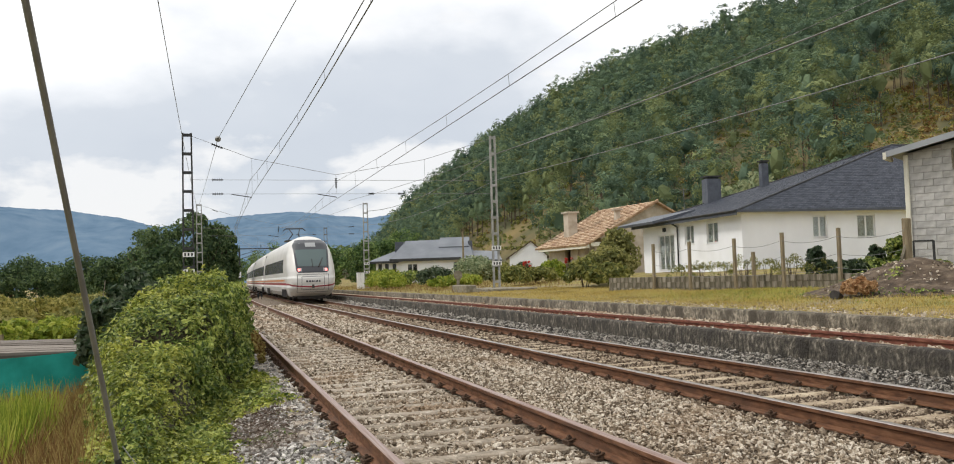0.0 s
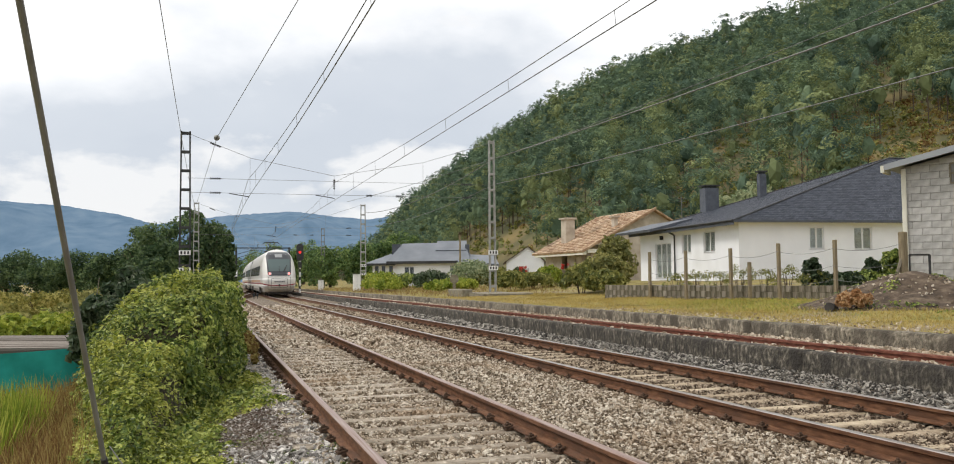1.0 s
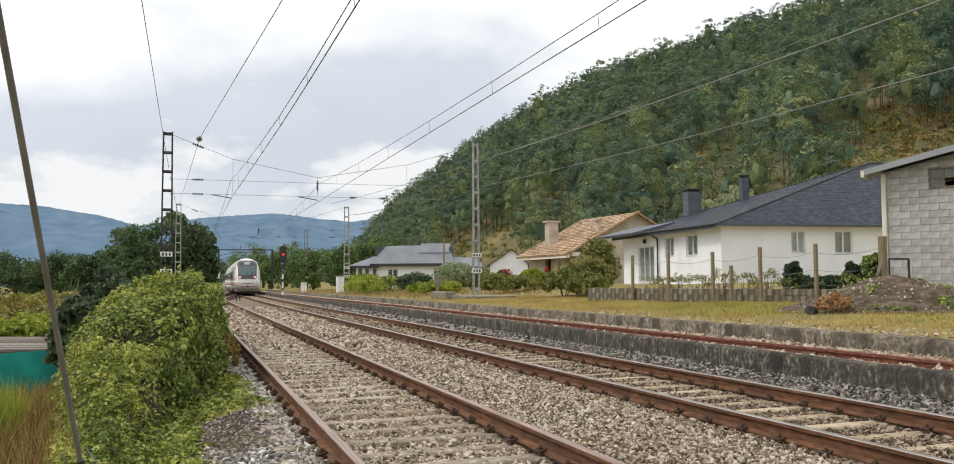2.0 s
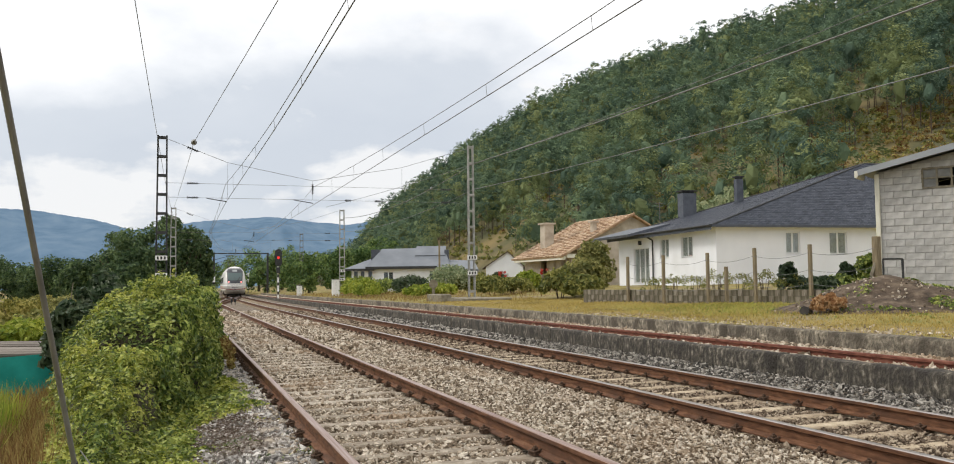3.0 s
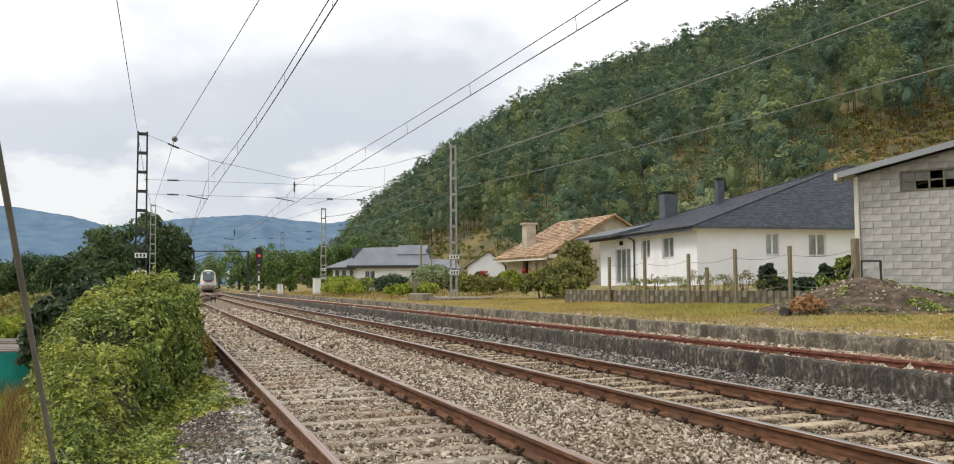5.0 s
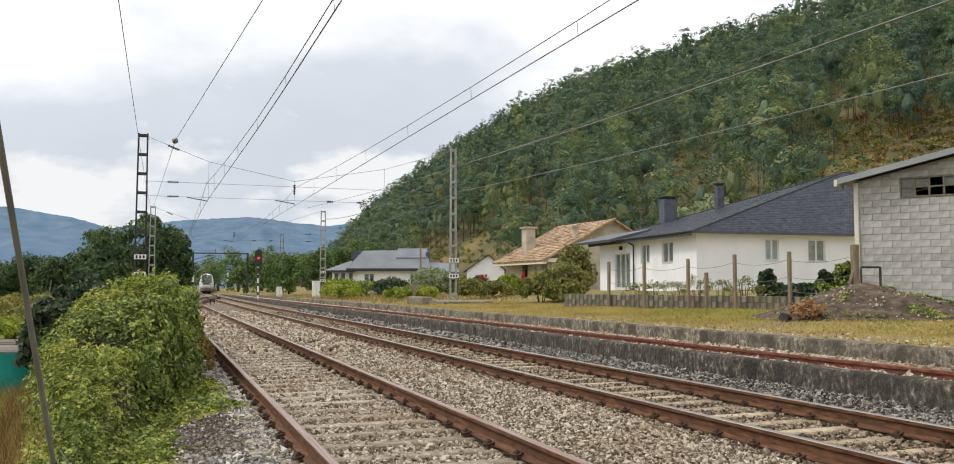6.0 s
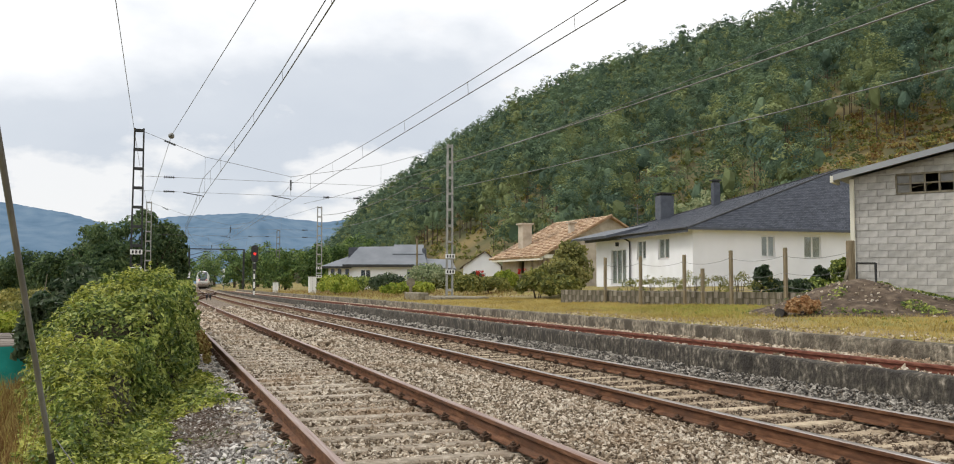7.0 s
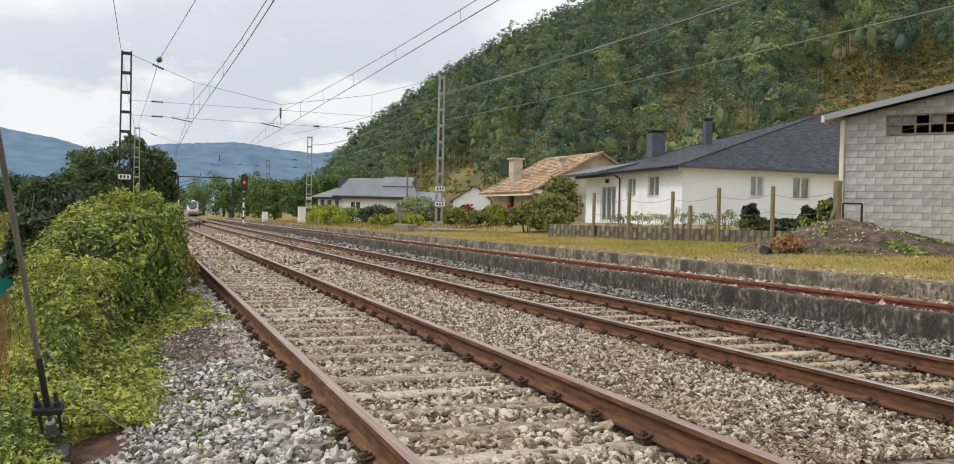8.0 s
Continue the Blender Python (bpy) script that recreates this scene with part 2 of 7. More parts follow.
    train=material("white train paint", [(0.60, 0.585, 0.55), (0.67, 0.655, 0.62)], scale=0.6, rough=0.3, wear=(0.50, 0.48, 0.43), wear_scale=0.8, wear_range=(0.5, 0.85)),
    band=plain("dark grey window band", (0.085, 0.085, 0.09), 0.25),
    mask=plain("dark grey cab mask", (0.055, 0.058, 0.065), 0.35, spec=0.25),
    screen=plain("greenish cab glass", (0.10, 0.135, 0.135), 0.12, spec=0.3),
    red=plain("dark red stripe", (0.30, 0.035, 0.05), 0.4),
    orange=plain("orange stripe", (0.62, 0.24, 0.07), 0.4),
    under=material("underframe grime and opening shade", [(0.025, 0.023, 0.021), (0.07, 0.062, 0.055)], scale=4, rough=0.9),
    skirt=material("grimy pale skirt", [(0.24, 0.22, 0.19), (0.40, 0.38, 0.34)], scale=2, rough=0.7),
    tail=plain("lit red tail lamp", (1.0, 0.22, 0.20), 0.4, emit=2.2),
    stop=plain("lit red signal lens", (0.9, 0.04, 0.03), 0.4, emit=0.7),
    display=plain("dim destination display", (0.30, 0.31, 0.31), 0.5),
    net=material("green shade netting", [(0.008, 0.21, 0.17), (0.02, 0.34, 0.28)], scale=3, rough=0.8),
    plank=material("grey weathered plank", [(0.10, 0.085, 0.07), (0.24, 0.21, 0.18)], scale=3, stretch=(0.6, 5, 5), bump=0.4, rough=0.95, rand=0.4),
    bark=material("bark", [(0.05, 0.035, 0.025), (0.13, 0.095, 0.065)], scale=5, stretch=(3, 3, 0.6), bump=0.6, rough=0.95),
    hedge=leafy("hedge leaves", [(0.06, 0.10, 0.02), (0.19, 0.255, 0.05), (0.40, 0.44, 0.11)], 1.3, 0.42, 0.3, 0.6),
    ivy=leafy("ivy leaves", [(0.10, 0.13, 0.02), (0.30, 0.34, 0.05), (0.50, 0.50, 0.12)], 1.6, 0.42, 0.3, 0.6),
    fieldscrub=leafy("olive field scrub leaves", [(0.13, 0.14, 0.045), (0.25, 0.245, 0.075), (0.38, 0.35, 0.13)], 0.5, 0.7),
    dark=leafy("dark glossy leaves", [(0.022, 0.045, 0.018), (0.06, 0.095, 0.045), (0.13, 0.16, 0.09)], 1.5, 0.4),
    treeleaf=leafy("broad tree leaves", [(0.055, 0.105, 0.034), (0.13, 0.205, 0.06), (0.235, 0.31, 0.09)], 0.25),
    deepleaf=leafy("deep green tree leaves", [(0.035, 0.068, 0.028), (0.08, 0.13, 0.05), (0.15, 0.205, 0.075)], 0.25),
    lime=leafy("yellow-green leaves", [(0.14, 0.20, 0.02), (0.28, 0.33, 0.04), (0.40, 0.42, 0.07)], 0.8),
    shrub=leafy("olive shrub leaves", [(0.10, 0.12, 0.03), (0.21, 0.215, 0.055), (0.34, 0.32, 0.09)], 0.7),
    silver=leafy("pale eucalyptus leaves", [(0.16, 0.21, 0.10), (0.29, 0.34, 0.19), (0.42, 0.44, 0.25)], 0.5),
    pine=leafy("pine needles", [(0.09, 0.145, 0.10), (0.145, 0.21, 0.125), (0.225, 0.295, 0.15)], 0.1, 0.9, 0.3, 0.16),
    pinedark=leafy("dark pine needles", [(0.055, 0.10, 0.075), (0.10, 0.155, 0.105), (0.155, 0.22, 0.13)], 0.1, 0.9, 0.3, 0.16),
    pineolive=leafy("olive pine needles", [(0.13, 0.165, 0.075), (0.20, 0.24, 0.105), (0.29, 0.33, 0.145)], 0.1, 0.9, 0.3, 0.16),
    fern=leafy("dead fern", [(0.30, 0.15, 0.06), (0.46, 0.28, 0.13), (0.58, 0.40, 0.22)], 3),
    litter=leafy("twig litter", [(0.10, 0.065, 0.045), (0.20, 0.15, 0.115), (0.30, 0.25, 0.21)], 3),
    dry=leafy("dry grass blades", [(0.16, 0.085, 0.03), (0.30, 0.20, 0.07), (0.38, 0.32, 0.10)], 0.6, 0.8),
    blade=leafy("green grass blades", [(0.15, 0.15, 0.035), (0.27, 0.25, 0.06), (0.40, 0.35, 0.11)], 0.5, 0.8),
    flower=leafy("red flowers", [(0.4, 0.03, 0.02), (0.6, 0.06, 0.03)], 3),
    far=material("far wooded ridge in painted haze", [(0.05, 0.085, 0.115), (0.08, 0.12, 0.155), (0.11, 0.15, 0.18)], scale=0.02, detail=12, stretch=(1, 0.4, 1), rough=1.0, spec=0.0),
)
# distance haze is painted on: bluish base colour plus a faint blue glow
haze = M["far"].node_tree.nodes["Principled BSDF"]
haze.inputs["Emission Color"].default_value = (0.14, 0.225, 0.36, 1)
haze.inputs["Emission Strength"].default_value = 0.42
M["glass"] = plain("clear pane", (0.9, 0.95, 0.93), 0.02)
M["glass"].node_tree.nodes["Principled BSDF"].inputs["Transmission Weight"].default_value = 1.0


# ---------------------------------------------------------------- mesh helpers
def np_mesh(name, verts, faces, mats, smooth=False, index=None):
    """A mesh from arrays: faces is an (n, k) array, all of one size."""
    me = bpy.data.meshes.new(name)
    verts, faces = np.asarray(verts, dtype=np.float32), np.asarray(faces, dtype=np.int32)
    k = faces.shape[1]
    me.vertices.add(len(verts))
    me.vertices.foreach_set("co", verts.ravel())
    me.loops.add(faces.size)
    me.loops.foreach_set("vertex_index", faces.ravel())
    me.polygons.add(len(faces))
    me.polygons.foreach_set("loop_start", np.arange(0, faces.size, k, dtype=np.int32))
    me.polygons.foreach_set("loop_total", np.full(len(faces), k, dtype=np.int32))
    if index is not None:
        me.polygons.foreach_set("material_index", np.asarray(index, dtype=np.int32))
    me.polygons.foreach_set("use_smooth", np.full(len(faces), smooth))
    for m in (mats if isinstance(mats, (list, tuple)) else [mats]):
        me.materials.append(m)
    me.update(calc_edges=True)
    return me


def finish(name, bm, mat, bevel=0.0, smooth=False):
    if bevel:
        bmesh.ops.bevel(bm, geom=list(bm.edges), offset=bevel, segments=1, affect="EDGES", clamp_overlap=True)
    bmesh.ops.recalc_face_normals(bm, faces=bm.faces)
    me = bpy.data.meshes.new(name)
    bm.to_mesh(me)
    bm.free()
    me.materials.append(mat)
    if smooth:
        me.polygons.foreach_set("use_smooth", np.ones(len(me.polygons), dtype=bool))
    return me


def part(name, bm, mat, parent=None, label="", bevel=0.0, smooth=False):
    """One mesh object, from a bmesh or a mesh, under a thing or a part."""
    me = bm if isinstance(bm, bpy.types.Mesh) else finish(name, bm, mat, bevel, smooth)
    ob = new(name, me)
    ob.parent = parent
    return tagged(ob, label=label)


def thing(name, label, category, m=None, group="", kind=""):
    ob = new(name)
    if m is not None:
        ob.matrix_basis = m
    return tagged(ob, label, category, group, kind)


def box(bm, x0, x1, y0, y1, z0, z1):
    v = [bm.verts.new((x, y, z)) for z in (z0, z1) for y in (y0, y1) for x in (x0, x1)]
    for f in ((0, 2, 3, 1), (4, 5, 7, 6), (0, 1, 5, 4), (2, 6, 7, 3), (0, 4, 6, 2), (1, 3, 7, 5)):
        bm.faces.new([v[i] for i in f])
    return bm


def boxes(*args):
    bm = bmesh.new()
    for a in args:
        box(bm, *a)
    return bm


def bar(bm, a, b, r0, r1=None, sides=6):
    """A tapered round bar from a to b."""
    a, b = Vector(a), Vector(b)
    r1 = r0 if r1 is None else r1
    d = (b - a).normalized()
    u = d.orthogonal().normalized()
    w = d.cross(u)
    rings = []
    for p, r in ((a, r0), (b, r1)):
        rings.append([bm.verts.new(p + (u * math.cos(t) + w * math.sin(t)) * r) for t in (2 * math.pi * i / sides for i in range(sides))])
    for i in range(sides):
        j = (i + 1) % sides
        bm.faces.new((rings[0][i], rings[0][j], rings[1][j], rings[1][i]))
    bm.faces.new(rings[0][::-1])
    bm.faces.new(rings[1])
    return bm


def bars(*args, sides=6):
    bm = bmesh.new()
    for a in args:
        bar(bm, *a, sides=sides)
    return bm


def prism(bm, ring, axis, a, b):
    """A ring of 2D points drawn out from a to b along an axis (0: x, 1: y, 2: z)."""
    def at(p, t):
        c = list(p)
        c.insert(axis, t)
        return bm.verts.new(c)
    lo, hi = [at(p, a) for p in ring], [at(p, b) for p in ring]
    for i in range(len(ring)):
        j = (i + 1) % len(ring)
        bm.faces.new((lo[i], lo[j], hi[j], hi[i]))
    bm.faces.new(lo[::-1])
    bm.faces.new(hi)
    return bm


def slab(bm, a, b, c, d, t):
    """A flat slab over the four corners, t thick downwards along its normal."""
    a, b, c, d = (Vector(p) for p in (a, b, c, d))
    n = (b - a).cross(d - a).normalized()
    if n.z < 0:
        n = -n
    top = [bm.verts.new(p) for p in (a, b, c, d)]
    low = [bm.verts.new(p - n * t) for p in (a, b, c, d)]
    bm.faces.new(top)
    bm.faces.new(low[::-1])
    for i in range(4):
        j = (i + 1) % 4
        bm.faces.new((top[i], top[j], low[j], low[i]))
    return bm


def leaves(points, normals, size, rng, squash=0.55, wild=0.7):
    """Folded leaf shapes (two triangles about a midrib) at the points, turned about the normals."""
    n = len(points)
    nrm = normals + rng.normal(0, wild, (n, 3))
    nrm /= np.linalg.norm(nrm, axis=1, keepdims=True) + 1e-9
    ref = rng.normal(0, 1, (n, 3))
    u = np.cross(nrm, ref)
    u /= np.linalg.norm(u, axis=1, keepdims=True) + 1e-9
    w = np.cross(nrm, u)
    s = (size * rng.uniform(0.6, 1.35, n))[:, None]
    tip, root = points + u * s, points - u * s
    l = points + w * s * squash + nrm * s * 0.22
    r = points - w * s * squash + nrm * s * 0.22
    v = np.stack([root, r, tip, l], 1).reshape(-1, 3)
    i = np.arange(n)[:, None] * 4
    f = np.concatenate([i + np.array([[0, 1, 2]]), i + np.array([[0, 2, 3]])], 1).reshape(-1, 3)
    return v, f


def join_np(chunks):
    vs, fs, ms, k = [], [], [], 0
    for v, f, m in chunks:
        vs.append(v)
        fs.append(f + k)
        ms.append(np.full(len(f), m))
        k += len(v)
    return np.concatenate(vs), np.concatenate(fs), np.concatenate(ms)


def clumps(rng, count, centre, radii, per, clump, flat=0.0):
    """Points in clumps over an uneven ellipsoid shell: places and outward normals."""
    d = rng.normal(0, 1, (count, 3))
    d /= np.linalg.norm(d, axis=1, keepdims=True)
    d[:, 2] = np.where(d[:, 2] < -0.35, -d[:, 2], d[:, 2])
    rr = rng.uniform(0.55, 1.05, (count, 1)) ** 0.6
    c = np.asarray(centre) + d * np.asarray(radii) * rr
    p = np.repeat(c, per, 0)
    o = rng.normal(0, 1, (count * per, 3))
    o /= np.linalg.norm(o, axis=1, keepdims=True)
    o *= rng.uniform(0.2, 1, (count * per, 1)) ** 0.4
    nn = o + np.repeat(d, per, 0) * 0.8
    nn /= np.linalg.norm(nn, axis=1, keepdims=True) + 1e-9
    return p + o * clump * np.array([1, 1, 1 - flat]), nn


# ---------------------------------------------------------------- the lie of the land
GAUGE, SECOND, LOW = 1.74, 4.20, -0.055


def bend(y):
    """How far the line has curved to the right at y."""
    return np.maximum(0.0, np.asarray(y, dtype=float) - 40.0) ** 2 / 6400.0


def ease(t):
    t = np.clip(t, 0, 1)
    return t * t * (3 - 2 * t)


def track1_x(y):
    return 0.87 + bend(y) + SECOND * ease((np.asarray(y, dtype=float) - 68) / 66)


def track2_x(y):
    return 0.87 + SECOND + bend(y)


HILL_BEARING = [2, 6, 10.4, 13.2, 18, 22.8, 27.5, 32, 36, 45, 60, 90, 125]
HILL_RIDGE = [560, 500, 460, 440, 420, 400, 380, 365, 350, 330, 320, 320, 320]
HILL_RISE = [0.0, 0.006, 0.020, 0.078, 0.140, 0.190, 0.228, 0.247, 0.268, 0.30, 0.33, 0.33, 0.2]
HILL_TOE = [520, 430, 330, 230, 150, 122, 104, 96, 90, 86, 86, 86, 86]


def hill_z(x, y):
    b, d = np.degrees(np.arctan2(x, y)), np.hypot(x, y)
    ridge, rise, toe = (np.interp(b, HILL_BEARING, v, left=v[0], right=0) for v in (HILL_RIDGE, HILL_RISE, HILL_TOE))
    t = np.clip((d - toe) / np.maximum(ridge - toe, 1), 0, None)
    up = np.where(t < 1, t ** 1.05, 1 - 0.25 * np.clip(t - 1, 0, 2))
    return ridge * rise * up


def ground_z(x, y):
    x, y = np.asarray(x, dtype=float), np.asarray(y, dtype=float)
    s = x - bend(y)
    left = np.interp(s, [-60, -12, -4, -2.2, -1.3, -0.6], [-1.0, -0.95, -0.8, -0.55, -0.42, -0.42])
    right = np.interp(s, [7.1, 8.93, 9.02, 12, 17, 24, 40, 80], [0.05, 0.05, 0.41, 0.42, 0.62, 1.05, 1.4, 2.6])
    far = np.clip((y - 45) / 60, 0, 1)
    right = np.where(s > 9, right * (1 - 0.5 * far) + 0.0, right)
    z = np.where(s < -0.6, left, np.where(s < 7.06, -0.42, right))
    bumps = 0.05 * np.sin(x * 0.9 + 1.3 * np.sin(y * 0.35)) * np.cos(y * 0.6) * ((s < -3) | (s > 11))
    return z + bumps + hill_z(x, y)


def build_ground():
    sx = np.concatenate([np.linspace(-900, -80, 14), np.linspace(-70, -8, 32), np.linspace(-7.5, -0.6, 26), [0, 3, 6.98, 7.06, 8.0, 8.93, 9.02],
                         np.linspace(9.4, 24, 40), np.linspace(25, 80, 28), np.linspace(90, 600, 52), np.linspace(650, 2400, 12)])
    sy = np.concatenate([np.linspace(-300, -20, 10), np.linspace(-16, 2, 10), np.linspace(2.6, 40, 76), np.linspace(42, 120, 40), np.linspace(126, 600, 60), np.linspace(650, 3200, 18)])
    S, Y = np.meshgrid(sx, sy)
    X = S + bend(np.minimum(Y, 400))
    Z = ground_z(X, Y)
    v = np.stack([X, Y, Z], -1).reshape(-1, 3)
    nx, ny = len(sx), len(sy)
    i = (np.arange(ny - 1)[:, None] * nx + np.arange(nx - 1)[None]).ravel()
    f = np.stack([i, i + 1, i + nx + 1, i + nx], 1)
    mid = v[f].mean(1)
    idx = (hill_z(mid[:, 0], mid[:, 1]) > 0.5).astype(int)
    ob = new("ground", np_mesh("ground", v, f, [M["grass"], M["hill"]], True, idx))
    tagged(ob, "dry grassy ground running up into a wooded hill", "ground", kind="structure")


build_ground()


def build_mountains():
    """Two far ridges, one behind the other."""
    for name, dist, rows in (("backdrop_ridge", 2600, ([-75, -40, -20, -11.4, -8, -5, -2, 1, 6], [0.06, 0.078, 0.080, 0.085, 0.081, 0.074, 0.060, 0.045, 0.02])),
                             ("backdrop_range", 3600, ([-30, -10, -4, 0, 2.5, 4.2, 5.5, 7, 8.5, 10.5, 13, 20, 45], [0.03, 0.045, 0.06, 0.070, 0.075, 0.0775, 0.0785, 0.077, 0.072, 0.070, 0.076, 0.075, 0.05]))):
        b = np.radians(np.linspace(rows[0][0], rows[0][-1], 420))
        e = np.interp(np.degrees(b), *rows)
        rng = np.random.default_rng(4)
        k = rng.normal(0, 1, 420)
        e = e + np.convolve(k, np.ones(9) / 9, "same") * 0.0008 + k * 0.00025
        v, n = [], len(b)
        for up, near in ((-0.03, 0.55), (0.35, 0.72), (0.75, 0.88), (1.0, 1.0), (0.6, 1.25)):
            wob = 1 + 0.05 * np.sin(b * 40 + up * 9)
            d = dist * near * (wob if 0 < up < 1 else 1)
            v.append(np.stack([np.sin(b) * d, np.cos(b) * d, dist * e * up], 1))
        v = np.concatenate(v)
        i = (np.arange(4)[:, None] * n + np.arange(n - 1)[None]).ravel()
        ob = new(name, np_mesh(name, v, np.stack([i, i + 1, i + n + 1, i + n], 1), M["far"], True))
        tagged(ob, "far wooded mountain ridge with blue haze in its colour", "mountain", kind="structure")


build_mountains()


# ---------------------------------------------------------------- railway
def ballast_z(x, y):
    """Top of the ballast: level between the tracks, sloping off at the path side."""
    s = x - bend(y)
    return np.interp(s, [-1.6, -1.15, -0.6, -0.15, 0.0, 1.74, 1.9, 3.3, 4.05, 4.25, 5.9, 6.1, 6.4, 7.0], [-0.46, -0.37, -0.23, -0.188, -0.204, -0.204, -0.185, -0.20, -0.235, -0.258, -0.258, -0.225, -0.16, -0.06])


def build_ballast():
    sx = np.array([-1.7, -1.4, -1.1, -0.8, -0.5, 0, 0.5, 1, 1.5, 2, 2.5, 3, 3.5, 4, 4.5, 5, 5.5, 6, 6.5, 7.0])
    sy = np.concatenate([np.linspace(-14, 40, 120), np.linspace(41, 420, 130)])
    S, Y = np.meshgrid(sx, sy)
    X = S + bend(Y)
    rng = np.random.default_rng(1)
    Z = ballast_z(X, Y) - 0.03 + rng.normal(0, 0.008, X.shape)
    nx, ny = len(sx), len(sy)
    i = (np.arange(ny - 1)[:, None] * nx + np.arange(nx - 1)[None]).ravel()
    ob = new("ballast_bed", np_mesh("ballast_bed", np.stack([X, Y, Z], -1).reshape(-1, 3), np.stack([i, i + 1, i + nx + 1, i + nx], 1), M["bed"], True))
    tagged(ob, "grey-brown crushed stone bed under the railway tracks", "ballast", kind="structure")


build_ballast()


def build_siding_bed():
    """Gravel filled in between the two low walls."""
    S, Y = np.meshgrid(np.linspace(7.2, 8.95, 8), np.concatenate([np.linspace(-10, 40, 100), np.linspace(41, 130, 60)]))
    rng = np.random.default_rng(3)
    Z = 0.155 + 0.018 * (S - 7.2) + rng.normal(0, 0.006, S.shape) - np.interp(Y, [40, 140], [0, 0.14])
    i = (np.arange(159)[:, None] * 8 + np.arange(7)[None]).ravel()
    ob = new("siding_bed", np_mesh("siding_bed", np.stack([S + bend(Y), Y, Z], -1).reshape(-1, 3), np.stack([i, i + 1, i + 9, i + 8], 1), M["stone"], True))
    tagged(ob, "pale gravel filled between two low walls", "ballast", kind="structure")


build_siding_bed()


def rocks(rng, pts, size, fine):
    """Broken stones: jittered, squashed, turned copies of a low solid."""
    bm = bmesh.new()
    bmesh.ops.create_icosphere(bm, subdivisions=1, radius=1) if fine else bmesh.ops.create_cone(bm, cap_ends=False, segments=4, radius1=1, radius2=0.0, depth=1)
    if not fine:
        bm.clear()
        vv = [bm.verts.new(p) for p in ((1, 0, 0), (0, 1, 0), (-1, 0, 0), (0, -1, 0), (0, 0, 1), (0, 0, -1))]
        for a, b in ((0, 1), (1, 2), (2, 3), (3, 0)):
            bm.faces.new((vv[a], vv[b], vv[4]))
            bm.faces.new((vv[b], vv[a], vv[5]))
    bm.verts.ensure_lookup_table()
    bm.verts.index_update()
    bv = np.array([v.co[:] for v in bm.verts])
    bf = np.array([[v.index for v in f.verts] for f in bm.faces])
    bm.free()
    n, k = len(pts), len(bv)
    sc = np.stack([rng.uniform(0.75, 1.35, n), rng.uniform(0.6, 1.0, n), rng.uniform(0.42, 0.8, n)], 1) * (size * rng.lognormal(0, 0.27, n))[:, None]
    v = bv[None] * (1 + rng.normal(0, 0.2, (n, k, 1))) * sc[:, None]
    q = rng.normal(0, 1, (n, 4)) * np.array([1, 0.45, 0.45, 1])
    q /= np.linalg.norm(q, axis=1, keepdims=True)
    a, b, c, d = q.T
    R = np.stack([1 - 2 * (c * c + d * d), 2 * (b * c - a * d), 2 * (b * d + a * c), 2 * (b * c + a * d), 1 - 2 * (b * b + d * d), 2 * (c * d - a * b),
                  2 * (b * d - a * c), 2 * (c * d + a * b), 1 - 2 * (b * b + c * c)], 1).reshape(n, 3, 3)
    v = np.einsum("nij,nkj->nki", R, v) + pts[:, None]
    f = (np.arange(n)[:, None, None] * k + bf[None]).reshape(-1, 3)
    return v.reshape(-1, 3), f


def sleeper_gap(s, y):
    """Keeps most stones off the sleepers' tops."""
    ph = (y - 0.1) / 0.6
    on = np.abs(ph - np.round(ph)) * 0.6 < 0.055
    in1, in2 = np.abs(s - 0.87) < 0.82, np.abs(s - 0.87 - SECOND) < 0.82
    return on & (in1 | in2)


def ivy_edge(y):
    """How far the creeper reaches towards the track."""
    y = np.asarray(y, dtype=float)
    e = np.interp(y, [3.0, 5.5, 5.8, 6.35, 7.45, 9.06, 10.3, 10.6, 10.95, 11.3, 12.7, 15.5, 26], [-2.3, -1.55, -1.36, -1.08, -0.96, -1.0, -1.05, -0.5, -0.02, -0.38, -0.3, -0.45, -0.3])
    return e + 0.05 * np.sin(y * 7.3) + 0.03 * np.sin(y * 17.0)


